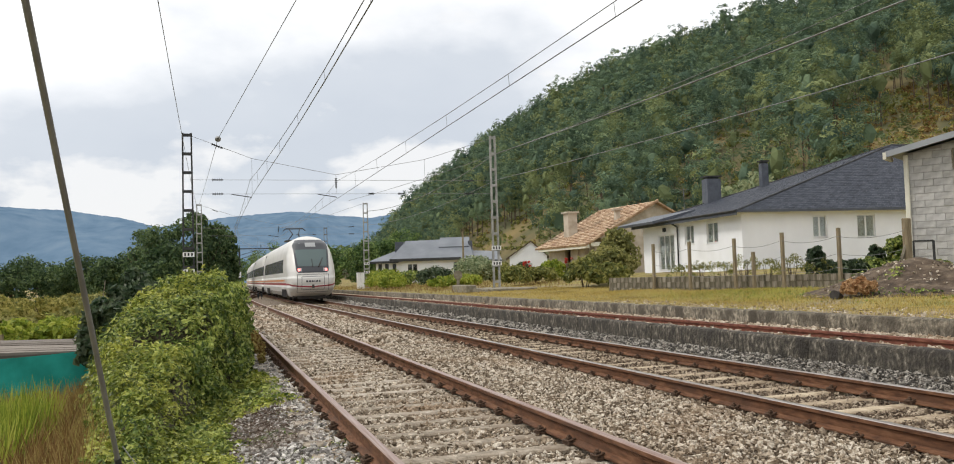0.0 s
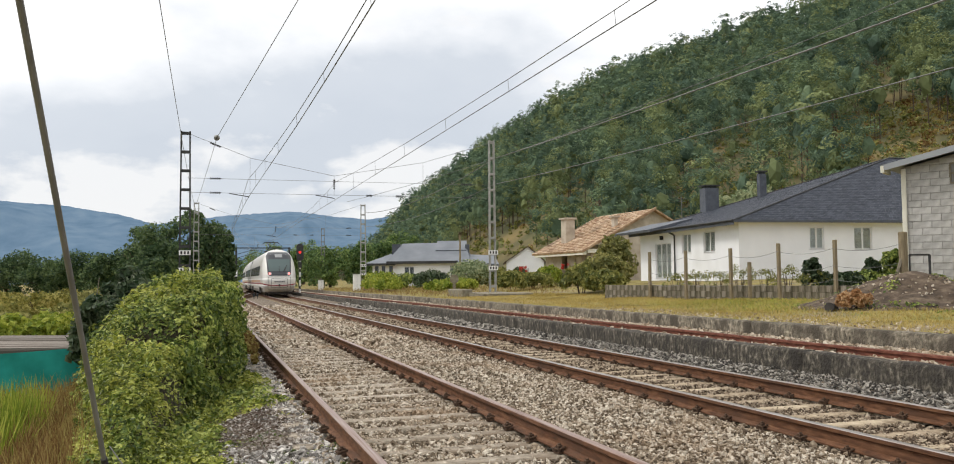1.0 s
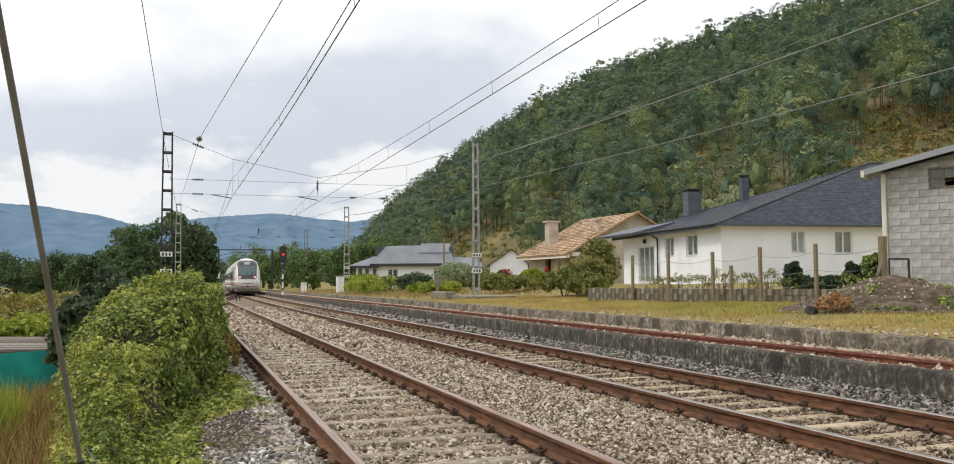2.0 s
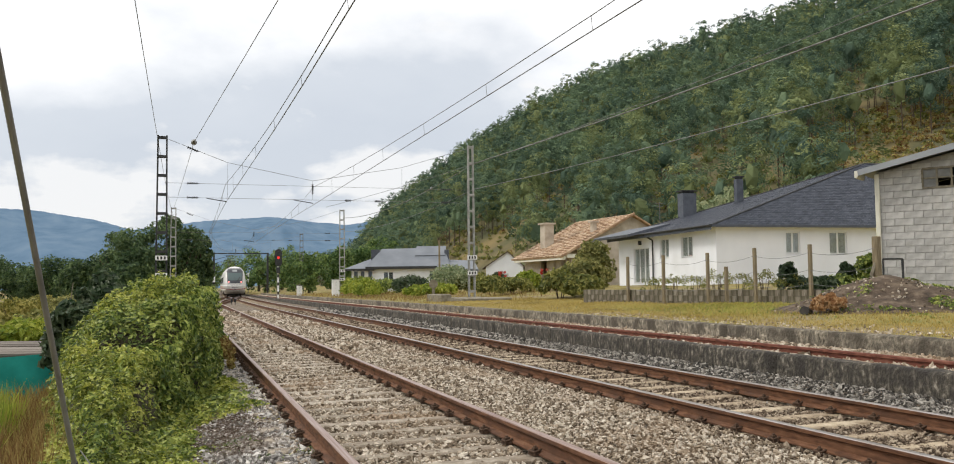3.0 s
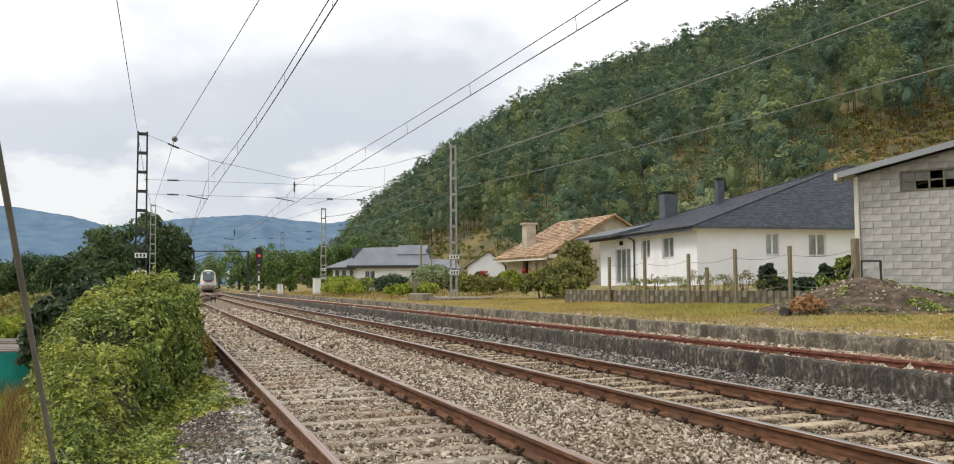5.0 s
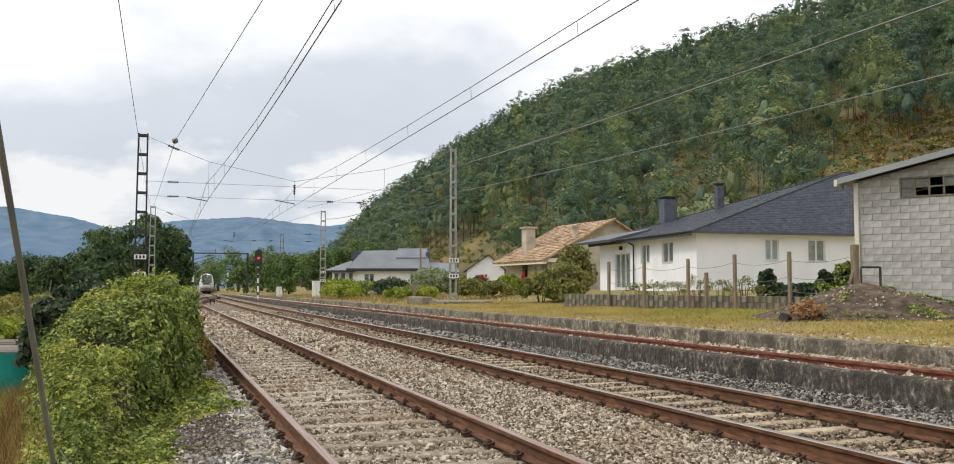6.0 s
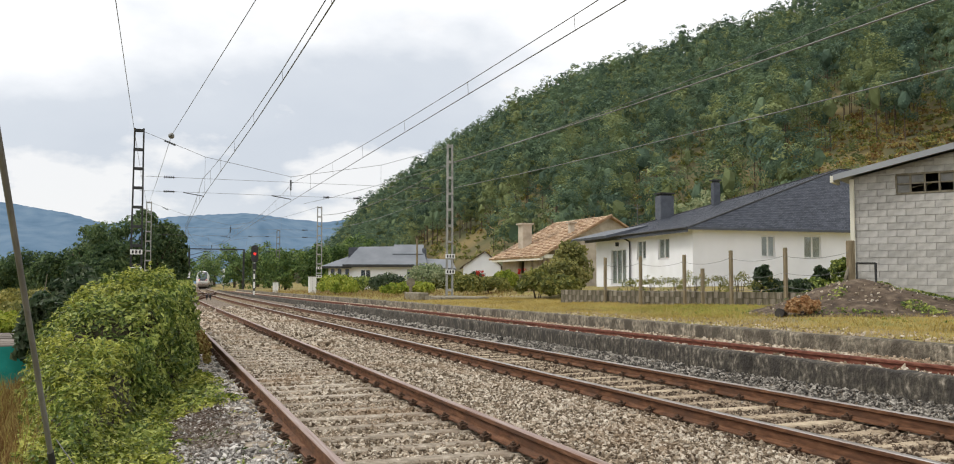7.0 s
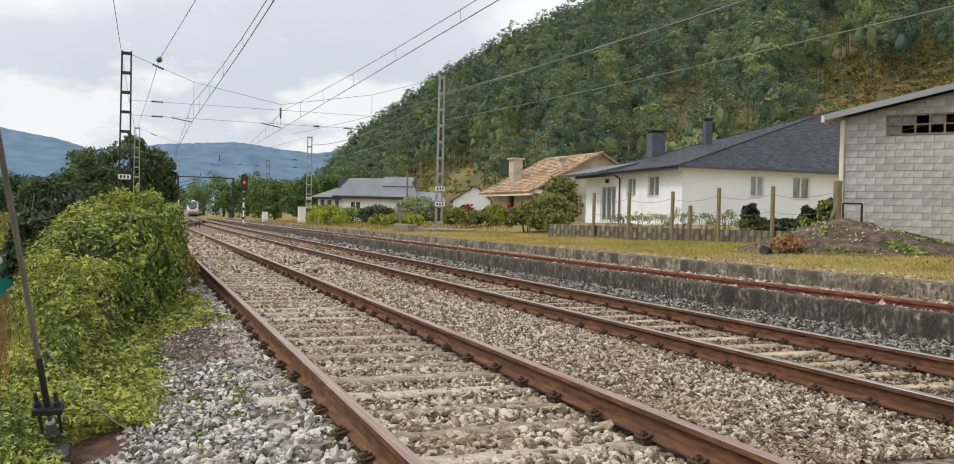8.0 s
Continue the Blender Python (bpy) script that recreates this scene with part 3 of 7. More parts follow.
def build_stones():
    rng = np.random.default_rng(5)
    chunks = []
    for y0, y1, dens, size, fine, x0, x1 in ((2.8, 5.7, 900, 0.0255, True, -1.9, 2.2), (3.6, 5.7, 1000, 0.0235, False, 2.2, 6.95), (5.7, 11, 1050, 0.0225, False, -1.35, 6.95), (11, 19, 620, 0.028, False, -1.2, 6.95), (19, 32, 170, 0.05, False, -1.1, 6.95), (32, 52, 60, 0.08, False, -1.1, 6.95)):
        n = int((y1 - y0) * (x1 - x0) * dens)
        s, y = rng.uniform(x0, x1, n), rng.uniform(y0, y1, n)
        on = sleeper_gap(s, y) & (rng.uniform(0, 1, n) > np.where(s < 3, 0.34, 0.2))
        rail = np.zeros(n, dtype=bool)
        for rx in (0, GAUGE, SECOND, SECOND + GAUGE):
            rail |= np.abs(s - rx) < 0.075
        edge = s < ivy_edge(y) - 0.22
        keep = ~(on | rail | edge)
        s, y = s[keep], y[keep]
        x = s + bend(y)
        z = ballast_z(x, y) + rng.uniform(-0.02, 0.014, len(s))
        jit = s + rng.normal(0, 0.14, len(s))
        for k, sel in enumerate(((jit > -0.05) & (jit < 4.0), jit <= -0.05, (jit >= 4.0) & (jit < 6.15), jit >= 6.15)):
            if sel.any():
                v, f = rocks(rng, np.stack([x, y, z], 1)[sel], size, fine)
                chunks.append((v, f, k))
    # stones between the two low walls beside the siding rail
    n = 7000
    x, y = rng.uniform(7.22, 8.88, n), 5 + 37 * rng.uniform(0, 1, n) ** 1.4
    keep = (np.abs(x - 7.75) > 0.06)
    x, y = x[keep], y[keep]
    v, f = rocks(rng, np.stack([x, y, 0.165 + 0.015 * (x - 7.2) + rng.uniform(-0.02, 0.02, len(x))], 1), 0.034, False)
    chunks.append((v, f, 0))
    # scattered stones at the path's edge and on the grass by the wall
    n = 900
    x, y = rng.normal(9.9, 0.5, n), rng.uniform(7, 22, n)
    keep = x > 9.25
    x, y = x[keep], y[keep]
    v, f = rocks(rng, np.stack([x, y, ground_z(x, y)], 1), 0.035, False)
    chunks.append((v, f, 0))
    v, f, m = join_np(chunks)
    ob = new("ballast_stones", np_mesh("ballast_stones", v, f, [M["stone"], M["greystone"], M["brownstone"], M["darkstone"]], False, m))
    tagged(ob, "loose angular grey and tan crushed stones", "ballast", kind="stuff")


build_stones()

RAIL = [(-0.07, -0.165), (0.07, -0.165), (0.07, -0.152), (0.012, -0.128), (0.010, -0.055), (0.036, -0.040), (0.036, -0.008), (0.028, 0.0), (-0.028, 0.0),
        (-0.036, -0.008), (-0.036, -0.040), (-0.010, -0.055), (-0.012, -0.128), (-0.07, -0.152)]


def rail_mesh(path, head, body="rust"):
    """A rail swept along path, (n, 3); its head's top in another material."""
    path = np.asarray(path)
    tan = np.gradient(path, axis=0)
    tan /= np.linalg.norm(tan, axis=1, keepdims=True)
    side = np.stack([tan[:, 1], -tan[:, 0], 0 * tan[:, 0]], 1)
    pr = np.array(RAIL)
    v = path[:, None] + side[:, None] * pr[None, :, :1] + np.array([0, 0, 1.0]) * pr[None, :, 1:]
    n, k = len(path), len(pr)
    i, j = np.meshgrid(np.arange(n - 1), np.arange(k), indexing="ij")
    j2 = (j + 1) % k
    f = np.stack([i * k + j, i * k + j2, (i + 1) * k + j2, (i + 1) * k + j], -1).reshape(-1, 4)
    idx = np.isin(j.ravel(), (6, 7, 8)).astype(int)
    return np_mesh("rail", v.reshape(-1, 3), f, [M[body], head], False, idx)


def along(ys, fx, off, z):
    x = fx(ys)
    return np.stack([x + off, ys, np.broadcast_to(z, x.shape)], 1)


def sleeper_mesh(mat):
    bm = bmesh.new()
    ring = [(-0.125, -0.12), (0.125, -0.12), (0.10, 0.0), (-0.10, 0.0)]
    prism(bm, ring, 0, -1.3, 1.3)
    return finish("sleeper", bm, mat, bevel=0.015)


def clip_mesh():
    """A spring clip with its bolt."""
    bm = bmesh.new()
    box(bm, -0.035, 0.035, -0.055, 0.055, -0.005, 0.022)
    bar(bm, (0.0, 0, 0.0), (0.0, 0, 0.075), 0.014)
    bar(bm, (0.0, 0, 0.04), (0.0, 0, 0.06), 0.028)
    for s in (-1, 1):
        bar(bm, (-0.03, s * 0.045, 0.03), (0.045, s * 0.03, 0.045), 0.011)
        bar(bm, (-0.03, s * 0.045, 0.03), (-0.045, 0, 0.035), 0.011)
    return finish("clip", bm, M["clip"])


def build_track(label, fx, low, head, y_end):
    ys = np.concatenate([np.arange(-14, 40, 2.0), np.arange(40, y_end, 3.0)])
    tr = thing("railway_track", label, "railway track", kind="structure")
    for off in (-GAUGE / 2, GAUGE / 2):
        zz = np.interp(ys, [60, 130], [0, LOW]) if fx is track1_x else np.full(len(ys), LOW)
        part("rail", rail_mesh(along(ys, fx, off, zz), head), None, tr)
    concrete = M["sleeper" if fx is track1_x else "palesleeper"]
    sm, cm = sleeper_mesh(concrete), clip_mesh()
    rng = np.random.default_rng(int(low * -1000) + 3)
    far = []
    for i in range(-4, 300):
        y = 0.1 + 0.6 * i
        x, zt = float(fx(y)), low - 0.186 if y < 60 else LOW - 0.186
        if y < 44:
            sl = part("sleeper", sm, None, tr)
            sl.matrix_basis = pose(x + rng.normal(0, 0.012), y, zt + rng.normal(0, 0.004), 0, rng.normal(0, 0.15), rng.normal(0, 0.4))
            if y < 30:
                for off, turn in ((-GAUGE / 2 - 0.095, 0), (-GAUGE / 2 + 0.095, 180), (GAUGE / 2 - 0.095, 0), (GAUGE / 2 + 0.095, 180)):
                    c = part("clip", cm, None, sl)
                    c.matrix_basis = pose(off, rng.normal(0, 0.012), 0.012, 0, 0, turn + rng.normal(0, 5))
        elif y < min(y_end, 175):
            far.append((x, y, zt))
    bm = bmesh.new()
    for x, y, zt in far:
        box(bm, x - 1.3, x + 1.3, y - 0.11, y + 0.11, zt - 0.1, zt)
    tagged(part("far_sleepers", bm, concrete, tr), kind="stuff")
    return tr


build_track("rusty-railed railway track on half-buried concrete sleepers", track1_x, 0.0, M["polished"], 136)
build_track("railway track with bright worn rails on pale concrete sleepers", track2_x, LOW, M["shiny"], 420)


def build_siding():
    ys = np.concatenate([np.arange(-12, 40, 2.0), np.arange(40, 150, 3.0)])
    ob = new("siding_rail", rail_mesh(np.stack([7.75 + bend(ys), ys, np.interp(ys, [40, 140], [0.275, 0.09])], 1), M["redrust"], "redrust"))
    tagged(ob, "single rusty rail half sunk in gravel between low walls", "rail", kind="structure")
    ys = np.concatenate([np.arange(60, 112, 2.0)])
    br = thing("branch_track", "rusty branch rails leaving a set of points", "railway track", kind="structure")
    for off in (0, -GAUGE):
        x = track2_x(ys) + off + 0.87 - 3.9 * ease((116 - ys) / 60) - 0.9
        part("rail", rail_mesh(np.stack([x, ys, np.full(len(ys), LOW - 0.01)], 1), M["rust"]), None, br)


build_siding()


def low_wall(name, x0, x1, z0, z1, y0, y1, label):
    """A long low concrete edge in lengths with uneven tops, following the line."""
    ob = thing(name, label, "low wall", kind="structure")
    rng = np.random.default_rng(int(x0 * 10))
    y = y0
    while y < y1:
        ln = min(rng.uniform(3.2, 4.6), y1 - y)
        bm = bmesh.new()
        n = max(2, int(ln / 0.25))
        rows = []
        for i in range(n + 1):
            yy = y + (ln - 0.012) * i / n
            o = float(bend(yy))
            d = rng.normal(0, 0.006, 4)
            fall = float(np.interp(yy, [40, 140], [0, 0.14]))
            rows.append([bm.verts.new(p) for p in ((x0 + o + d[0] * 0.6, yy, z0), (x0 + o + d[0], yy, z1 - 0.03 + d[1] - fall), (x0 + o + 0.03, yy, z1 + d[2] - fall),
                                                   (x1 + o, yy, z1 + d[3] - fall), (x1 + o, yy, z0))])
        for a, b in zip(rows, rows[1:]):
            for k in range(4):
                bm.faces.new((a[k], a[k + 1], b[k + 1], b[k]))
        bm.faces.new(rows[0][::-1])
        bm.faces.new(rows[-1])
        part("wall_length", bm, M["concrete" if x0 < 8 else "edge"], ob, smooth=True)
        y += ln


low_wall("wall_platform", 7.0, 7.24, -0.45, 0.225, -10, 150, "dark stained low concrete wall beside the tracks")
low_wall("wall_edge", 8.9, 9.15, -0.1, 0.435, -10, 130, "weathered low concrete edge of the grass bank")


# ---------------------------------------------------------------- the train
def train_w(z):
    return np.interp(z, [0.3, 0.5, 0.9, 1.4, 2.0, 2.6, 3.0, 3.3, 3.55, 3.72, 3.84, 3.9], [1.22, 1.33, 1.44, 1.47, 1.46, 1.40, 1.31, 1.19, 1.02, 0.80, 0.5, 0.02])


def train_n(z):
    return np.interp(z, [0.3, 0.5, 0.8, 1.1, 1.4, 1.75, 2.4, 3.0, 3.4, 3.7, 3.84, 3.9], [1.25, 0.55, 0.12, 0.0, 0.02, 0.16, 0.62, 1.12, 1.60, 2.35, 3.0, 3.6])


def skin(u, z, out=0.0):
    """A place on the nose: u from -1 to 1 across, at height z."""
    u, z = np.asarray(u, dtype=float), np.asarray(z, dtype=float)
    w = train_w(z) + out
    k = np.abs(u)
    x = w * np.sign(u) * (1 - (1 - k) ** 2.0)
    y = train_n(z) + 1.7 * k ** 3.4 - out * (1 - k)
    return np.stack([x, y, z + 0 * u], -1)


def grid_mesh(name, P, mat, close=False):
    a, b = P.shape[:2]
    i, j = np.meshgrid(np.arange(a - 1), np.arange(b - 1), indexing="ij")
    f = np.stack([i * b + j, i * b + j + 1, (i + 1) * b + j + 1, (i + 1) * b + j], -1).reshape(-1, 4)
    return np_mesh(name, P.reshape(-1, 3), f, mat, True)


def patch(zs, us_lo, us_hi, out, cols=17):
    """A patch of the nose between two edges given per height."""
    rows = []
    for z, a, b in zip(zs, us_lo, us_hi):
        rows.append(skin(np.linspace(a, b, cols), np.full(cols, z), out))
    return np.array(rows)


def u_at(x, z):
    """The u whose place lies x from the middle at height z."""
    r = np.clip(np.abs(x) / train_w(z), 0, 1)
    return np.sign(x) * (1 - np.sqrt(1 - r))


def side_strip(name, z0, z1, y0, y1, out, mat, parent, label=""):
    for s in (-1, 1):
        zs = np.linspace(z0, z1, 4)
        ys = np.linspace(y0, y1, 12)
        P = np.array([[(s * (train_w(z) + out), y, z) for y in ys] for z in zs])
        part(name, grid_mesh(name, P, mat), None, parent, label)


def bogie(car, y):
    b = part("bogie", boxes((-1.05, 1.05, y - 1.5, y + 1.5, 0.42, 0.62), (-1.12, -0.98, y - 1.7, y + 1.7, 0.35, 0.6), (0.98, 1.12, y - 1.7, y + 1.7, 0.35, 0.6)), M["under"], car)
    for dy in (-1.3, 1.3):
        for s in (-1, 1):
            part("wheel", bars(((s * 0.80, y + dy, 0.46), (s * 0.93, y + dy, 0.46), 0.46), sides=20), M["under"], b)
        part("axle", bars(((-0.9, y + dy, 0.46), (0.9, y + dy, 0.46), 0.08)), M["under"], b)


CAR = 26.0


def build_car(tail):
    car = thing("train_car", "white train tail car with red stripe and grey windscreen" if tail else "white passenger train car with grey window band", "train", group="train cars")
    zs = np.unique(np.concatenate([np.linspace(0.3, 3.9, 37), [0.5, 0.9, 1.4, 1.75, 2.0, 2.4, 2.6, 3.0, 3.4, 3.55, 3.72, 3.84]]))
    end = CAR - 0.35
    rows = []
    for z in zs:
        if tail:
            r = skin(np.linspace(-1, 1, 41), np.full(41, z))
        else:
            r = skin(np.linspace(-1, 1, 41), np.full(41, z))
            r[:, 1] = 0.35
        w = train_w(z)
        r = np.concatenate([[(-w, end, z), (-w, 16, z), (-w, 7, z)], r, [(w, 7, z), (w, 16, z), (w, end, z)]])
        rows.append(r)
    P = np.array(rows)
    me = grid_mesh("body", P, M["train"])
    part("body", me, None, car)
    part("end_panel", boxes((-1.28, 1.28, end - 0.06, end, 0.5, 3.3)), M["under"], car)
    side_strip("window_band", 1.72, 2.52, 4.2 if tail else 0.9, CAR - 1.2, 0.006, M["band"], car)
    side_strip("orange_stripe", 1.20, 1.29, 3.0 if tail else 0.4, end, 0.006, M["orange"], car, "thin orange stripe")
    side_strip("red_stripe", 0.98, 1.10, 2.0 if tail else 0.4, end, 0.006, M["red"], car, "dark red stripe")
    side_strip("skirt", 0.30, 0.56, 6.6, 19.4, 0.006, M["skirt"], car)
    for y in (4.6, 21.4):
        bogie(car, y)
        for s in (-1, 1):
            # dark slab over the closed skirt, coloured as the shaded gap round the bogie
            part("bogie_cutout", boxes((s * 1.37 - 0.02, s * 1.37 + 0.04 * s + 0.02, y - 1.9, y + 1.9, 0.26, 0.80)), M["under"], car, "dark slab standing in for the shaded skirt opening")
    part("underframe", boxes((-1.1, 1.1, 7.2, 19, 0.3, 0.55)), M["under"], car)
    if not tail:
        part("gangway", boxes((-0.8, 0.8, -0.4, 0.36, 0.6, 3.1)), M["under"], car)
        return car
    # the nose
    z = np.linspace(1.66, 3.62, 40)
    half = np.interp(z, [1.66, 1.78, 3.3, 3.62], [0.84, 0.96, 1.05, 0.82])
    part("cab_mask", grid_mesh("cab_mask", patch(z, u_at(-half, z), u_at(half, z), 0.020), M["mask"]), None, car, "dark grey cab surround")
    z = np.linspace(2.04, 3.02, 20)
    half = np.interp(z, [2.04, 3.02], [0.84, 0.93])
    part("windscreen", grid_mesh("windscreen", patch(z, u_at(-half, z), u_at(half, z), 0.034), M["screen"]), None, car, "greenish windscreen")
    z = np.linspace(3.18, 3.44, 4)
    part("display", grid_mesh("display", patch(z, u_at(np.full(4, -0.3), z), u_at(np.full(4, 0.3), z), 0.036), M["display"]), None, car, "dim destination display")
    for s in (-1, 1):
        z = np.linspace(1.74, 1.92, 4)
        a, b = sorted((s * 0.62, s * 0.86))
        part("lamp_cluster", grid_mesh("lamp_cluster", patch(z, u_at(np.full(4, a), z), u_at(np.full(4, b), z), 0.034, 5), M["display"]), None, car)
        a, b = sorted((s * 0.72, s * 0.85))
        z = np.linspace(1.76, 1.90, 4)
        part("tail_lamp", grid_mesh("tail_lamp", patch(z, u_at(np.full(4, a), z), u_at(np.full(4, b), z), 0.044, 5), M["tail"]), None, car, "lit red tail lamp")
    # stripe round the nose, dipping in the middle
    cols = np.linspace(-1, 1, 41)
    dip = 0.16 * np.clip(1 - np.abs(cols) * 1.4, 0, 1) ** 0.5
    part("nose_stripe", grid_mesh("nose_stripe", np.array([skin(cols, 0.98 - dip, 0.012), skin(cols, 1.06 - dip, 0.012)]), M["red"]), None, car, "dark red stripe round the nose")
    # coupler hatch seam
    for lo, hi, hw in ((0.56, 1.56, 0.92), (0.70, 1.44, 0.66)):
        zz = np.linspace(lo, hi, 9)
        for s in (-1, 1):
            part("hatch_seam", grid_mesh("hatch_seam", patch(zz, u_at(np.full(9, s * hw - 0.012), zz), u_at(np.full(9, s * hw + 0.012), zz), 0.014, 3), M["mask"]), None, car)
        for zc in (lo, hi):
            zz = np.array([zc - 0.011, zc + 0.011])
            part("hatch_seam", grid_mesh("hatch_seam", patch(zz, u_at(np.full(2, -hw), zz), u_at(np.full(2, hw), zz), 0.014, 15), M["mask"]), None, car)
    zz = np.array([1.12, 1.22])
    for a, b in ((-0.42, -0.30), (-0.26, -0.14), (-0.10, 0.02), (0.06, 0.12), (0.16, 0.28), (0.32, 0.42)):
        part("emblem_bar", grid_mesh("emblem_bar", patch(zz, u_at(np.full(2, a), zz), u_at(np.full(2, b), zz), 0.016, 3), M["mask"]), None, car, "dark emblem bar")
    part("hook", boxes((-0.06, 0.06, -0.03, 0.1, 0.78, 0.98)), M["under"], car)
    # wipers
    p = skin(u_at(np.array([0.35, 0.0]), np.array([1.98, 1.98])), np.array([1.98, 1.98]), 0.05)
    q = skin(u_at(np.array([0.62, 0.0]), np.array([2.5, 2.45])), np.array([2.5, 2.45]), 0.06)
    part("wiper", bars((p[0], q[0], 0.035), (p[0], (np.array(p[0]) + q[0]) / 2, 0.05), sides=4), M["under"], car)
    part("wiper", bars((p[1], q[1], 0.018), sides=4), M["under"], car)
    part("snow_plough", boxes((-0.85, 0.85, 1.15, 1.4, 0.14, 0.40)), M["under"], car, bevel=0.04)
    part("buffer_beam", boxes((-1.1, 1.1, 1.45, 3.0, 0.2, 0.5)), M["under"], car)
    # pantograph
    pan = part("pantograph", boxes((-0.7, 0.7, 11.0, 12.8, 3.92, 4.0)), M["under"], car)
    part("pantograph_arm", bars(((-0.45, 12.6, 4.0), (-0.2, 11.2, 4.4), 0.035), ((0.45, 12.6, 4.0), (0.2, 11.2, 4.4), 0.035), ((-0.2, 11.2, 4.4), (-0.4, 12.2, 4.84), 0.03), ((0.2, 11.2, 4.4), (0.4, 12.2, 4.84), 0.03)), M["under"], pan)
    part("pantograph_head", bars(((-0.62, 12.2, 4.84), (0.62, 12.2, 4.84), 0.035), ((-0.62, 12.5, 4.84), (0.62, 12.5, 4.84), 0.035), ((-0.62, 12.2, 4.84), (-0.8, 12.2, 4.68), 0.03), ((0.62, 12.2, 4.84), (0.8, 12.2, 4.68), 0.03)), M["under"], pan)
    return car


def full_size(ob):
    """Bring the body parts to the true loading gauge; running gear stays."""
    for p in ob.children:
        if p.name.split(".")[0] not in ("bogie", "wheel", "axle"):
            p.data.transform(Matrix.Diagonal((1.03, 1, 1.085, 1)))
            full_size(p)


train_cars = [build_car(True)]
train_cars.append(build_car(False))
for car in train_cars:
    full_size(car)
for _ in range(2):
    train_cars.append(copy_thing(train_cars[1], Matrix()))


def car_pose(y):
    """The pose of a car whose tail stands at y on the second track."""
    a, b = float(track2_x(y + 3.5)), float(track2_x(y + 22.5))
    yaw = math.degrees(math.atan2(b - a, 19.0))
    return pose(a - math.tan(math.radians(yaw)) * 3.5, y, LOW, 0, 0, -yaw)


# ---------------------------------------------------------------- overhead line
def build_mast(x, y, z0, z1, mat, label, plates=False, wb=0.25, wt=0.19):
    """A battened steel mast: two tapering legs joined by plates."""
    m = thing("catenary_mast", label, "mast", pose(x, y, 0), group="catenary masts")
    for s in (-1, 1):
        bm = bmesh.new()
        for dy in (-0.07, 0.07):
            v = [bm.verts.new(p) for p in ((s * wb - 0.036, dy - 0.012, z0), (s * wb + 0.036, dy - 0.012, z0), (s * wb + 0.036, dy + 0.012, z0), (s * wb - 0.036, dy + 0.012, z0),
                                           (s * wt - 0.036, dy - 0.012, z1), (s * wt + 0.036, dy - 0.012, z1), (s * wt + 0.036, dy + 0.012, z1), (s * wt - 0.036, dy + 0.012, z1))]
            for f in ((0, 1, 5, 4), (1, 2, 6, 5), (2, 3, 7, 6), (3, 0, 4, 7), (4, 5, 6, 7)):
                bm.faces.new([v[i] for i in f])
        box(bm, s * (wb + wt) / 2 - 0.012, s * (wb + wt) / 2 + 0.012, -0.06, 0.06, z0, z1)
        part("leg", bm, mat, m)
    n = int((z1 - z0) / 0.86)
    for i in range(n + 1):
        z = z0 + 0.3 + (z1 - z0 - 0.4) * i / n
        w = wb + (wt - wb) * (z - z0) / (z1 - z0)
        for d in (-0.1, 0.085):
            part("batten", boxes((-w - 0.03, w + 0.03, d, d + 0.015, z - 0.06, z + 0.06)), mat, m)
    if plates:
        for z in (1.85, 2.65):
            pl = part("number_plate", boxes((-0.26, 0.26, -0.135, -0.115, z - 0.11, z + 0.11)), M["whiteframe"], m, "white plate with dark bars")
            for dx in (-0.15, 0.0, 0.15):
                part("plate_bar", boxes((dx - 0.04, dx + 0.04, -0.140, -0.136, z - 0.07, z + 0.07)), M["darksteel"], pl)
    return m


SPAN_Y = (42.0, 80.0, 118.0)
build_mast(-2.0, 42, -0.9, 8.35, M["darksteel"], "dark battened steel mast with white plates", True)
build_mast(13.1, 42, 0.6, 8.5, M["palesteel"], "grey battened steel mast on a concrete plinth", True, 0.155, 0.12)
build_mast(-1.72, 80, -0.5, 8.35, M["palesteel"], "grey battened steel mast among trees")
build_mast(13.2, 80, 0.1, 8.4, M["palesteel"], "grey battened steel mast beside a white cabinet", True)
build_mast(1.05, 118, -0.5, 7.9, M["galv"], "slim grey steel mast in the distance")
build_mast(14.5, 118, 0.0, 8.4, M["galv"], "slim grey steel mast before far trees")
build_mast(-2.25, -1.2, -0.6, 8.4, M["darksteel"], "dark steel mast holding the stay")


def insulator(bm, a, b, r=0.07, n=5):
    a, b = Vector(a), Vector(b)
    for i in range(n):
        p, q = a.lerp(b, (i + 0.15) / n), a.lerp(b, (i + 0.6) / n)
        bar(bm, p, q, r, r * 0.5, 8)
    bar(bm, a, b, 0.02)


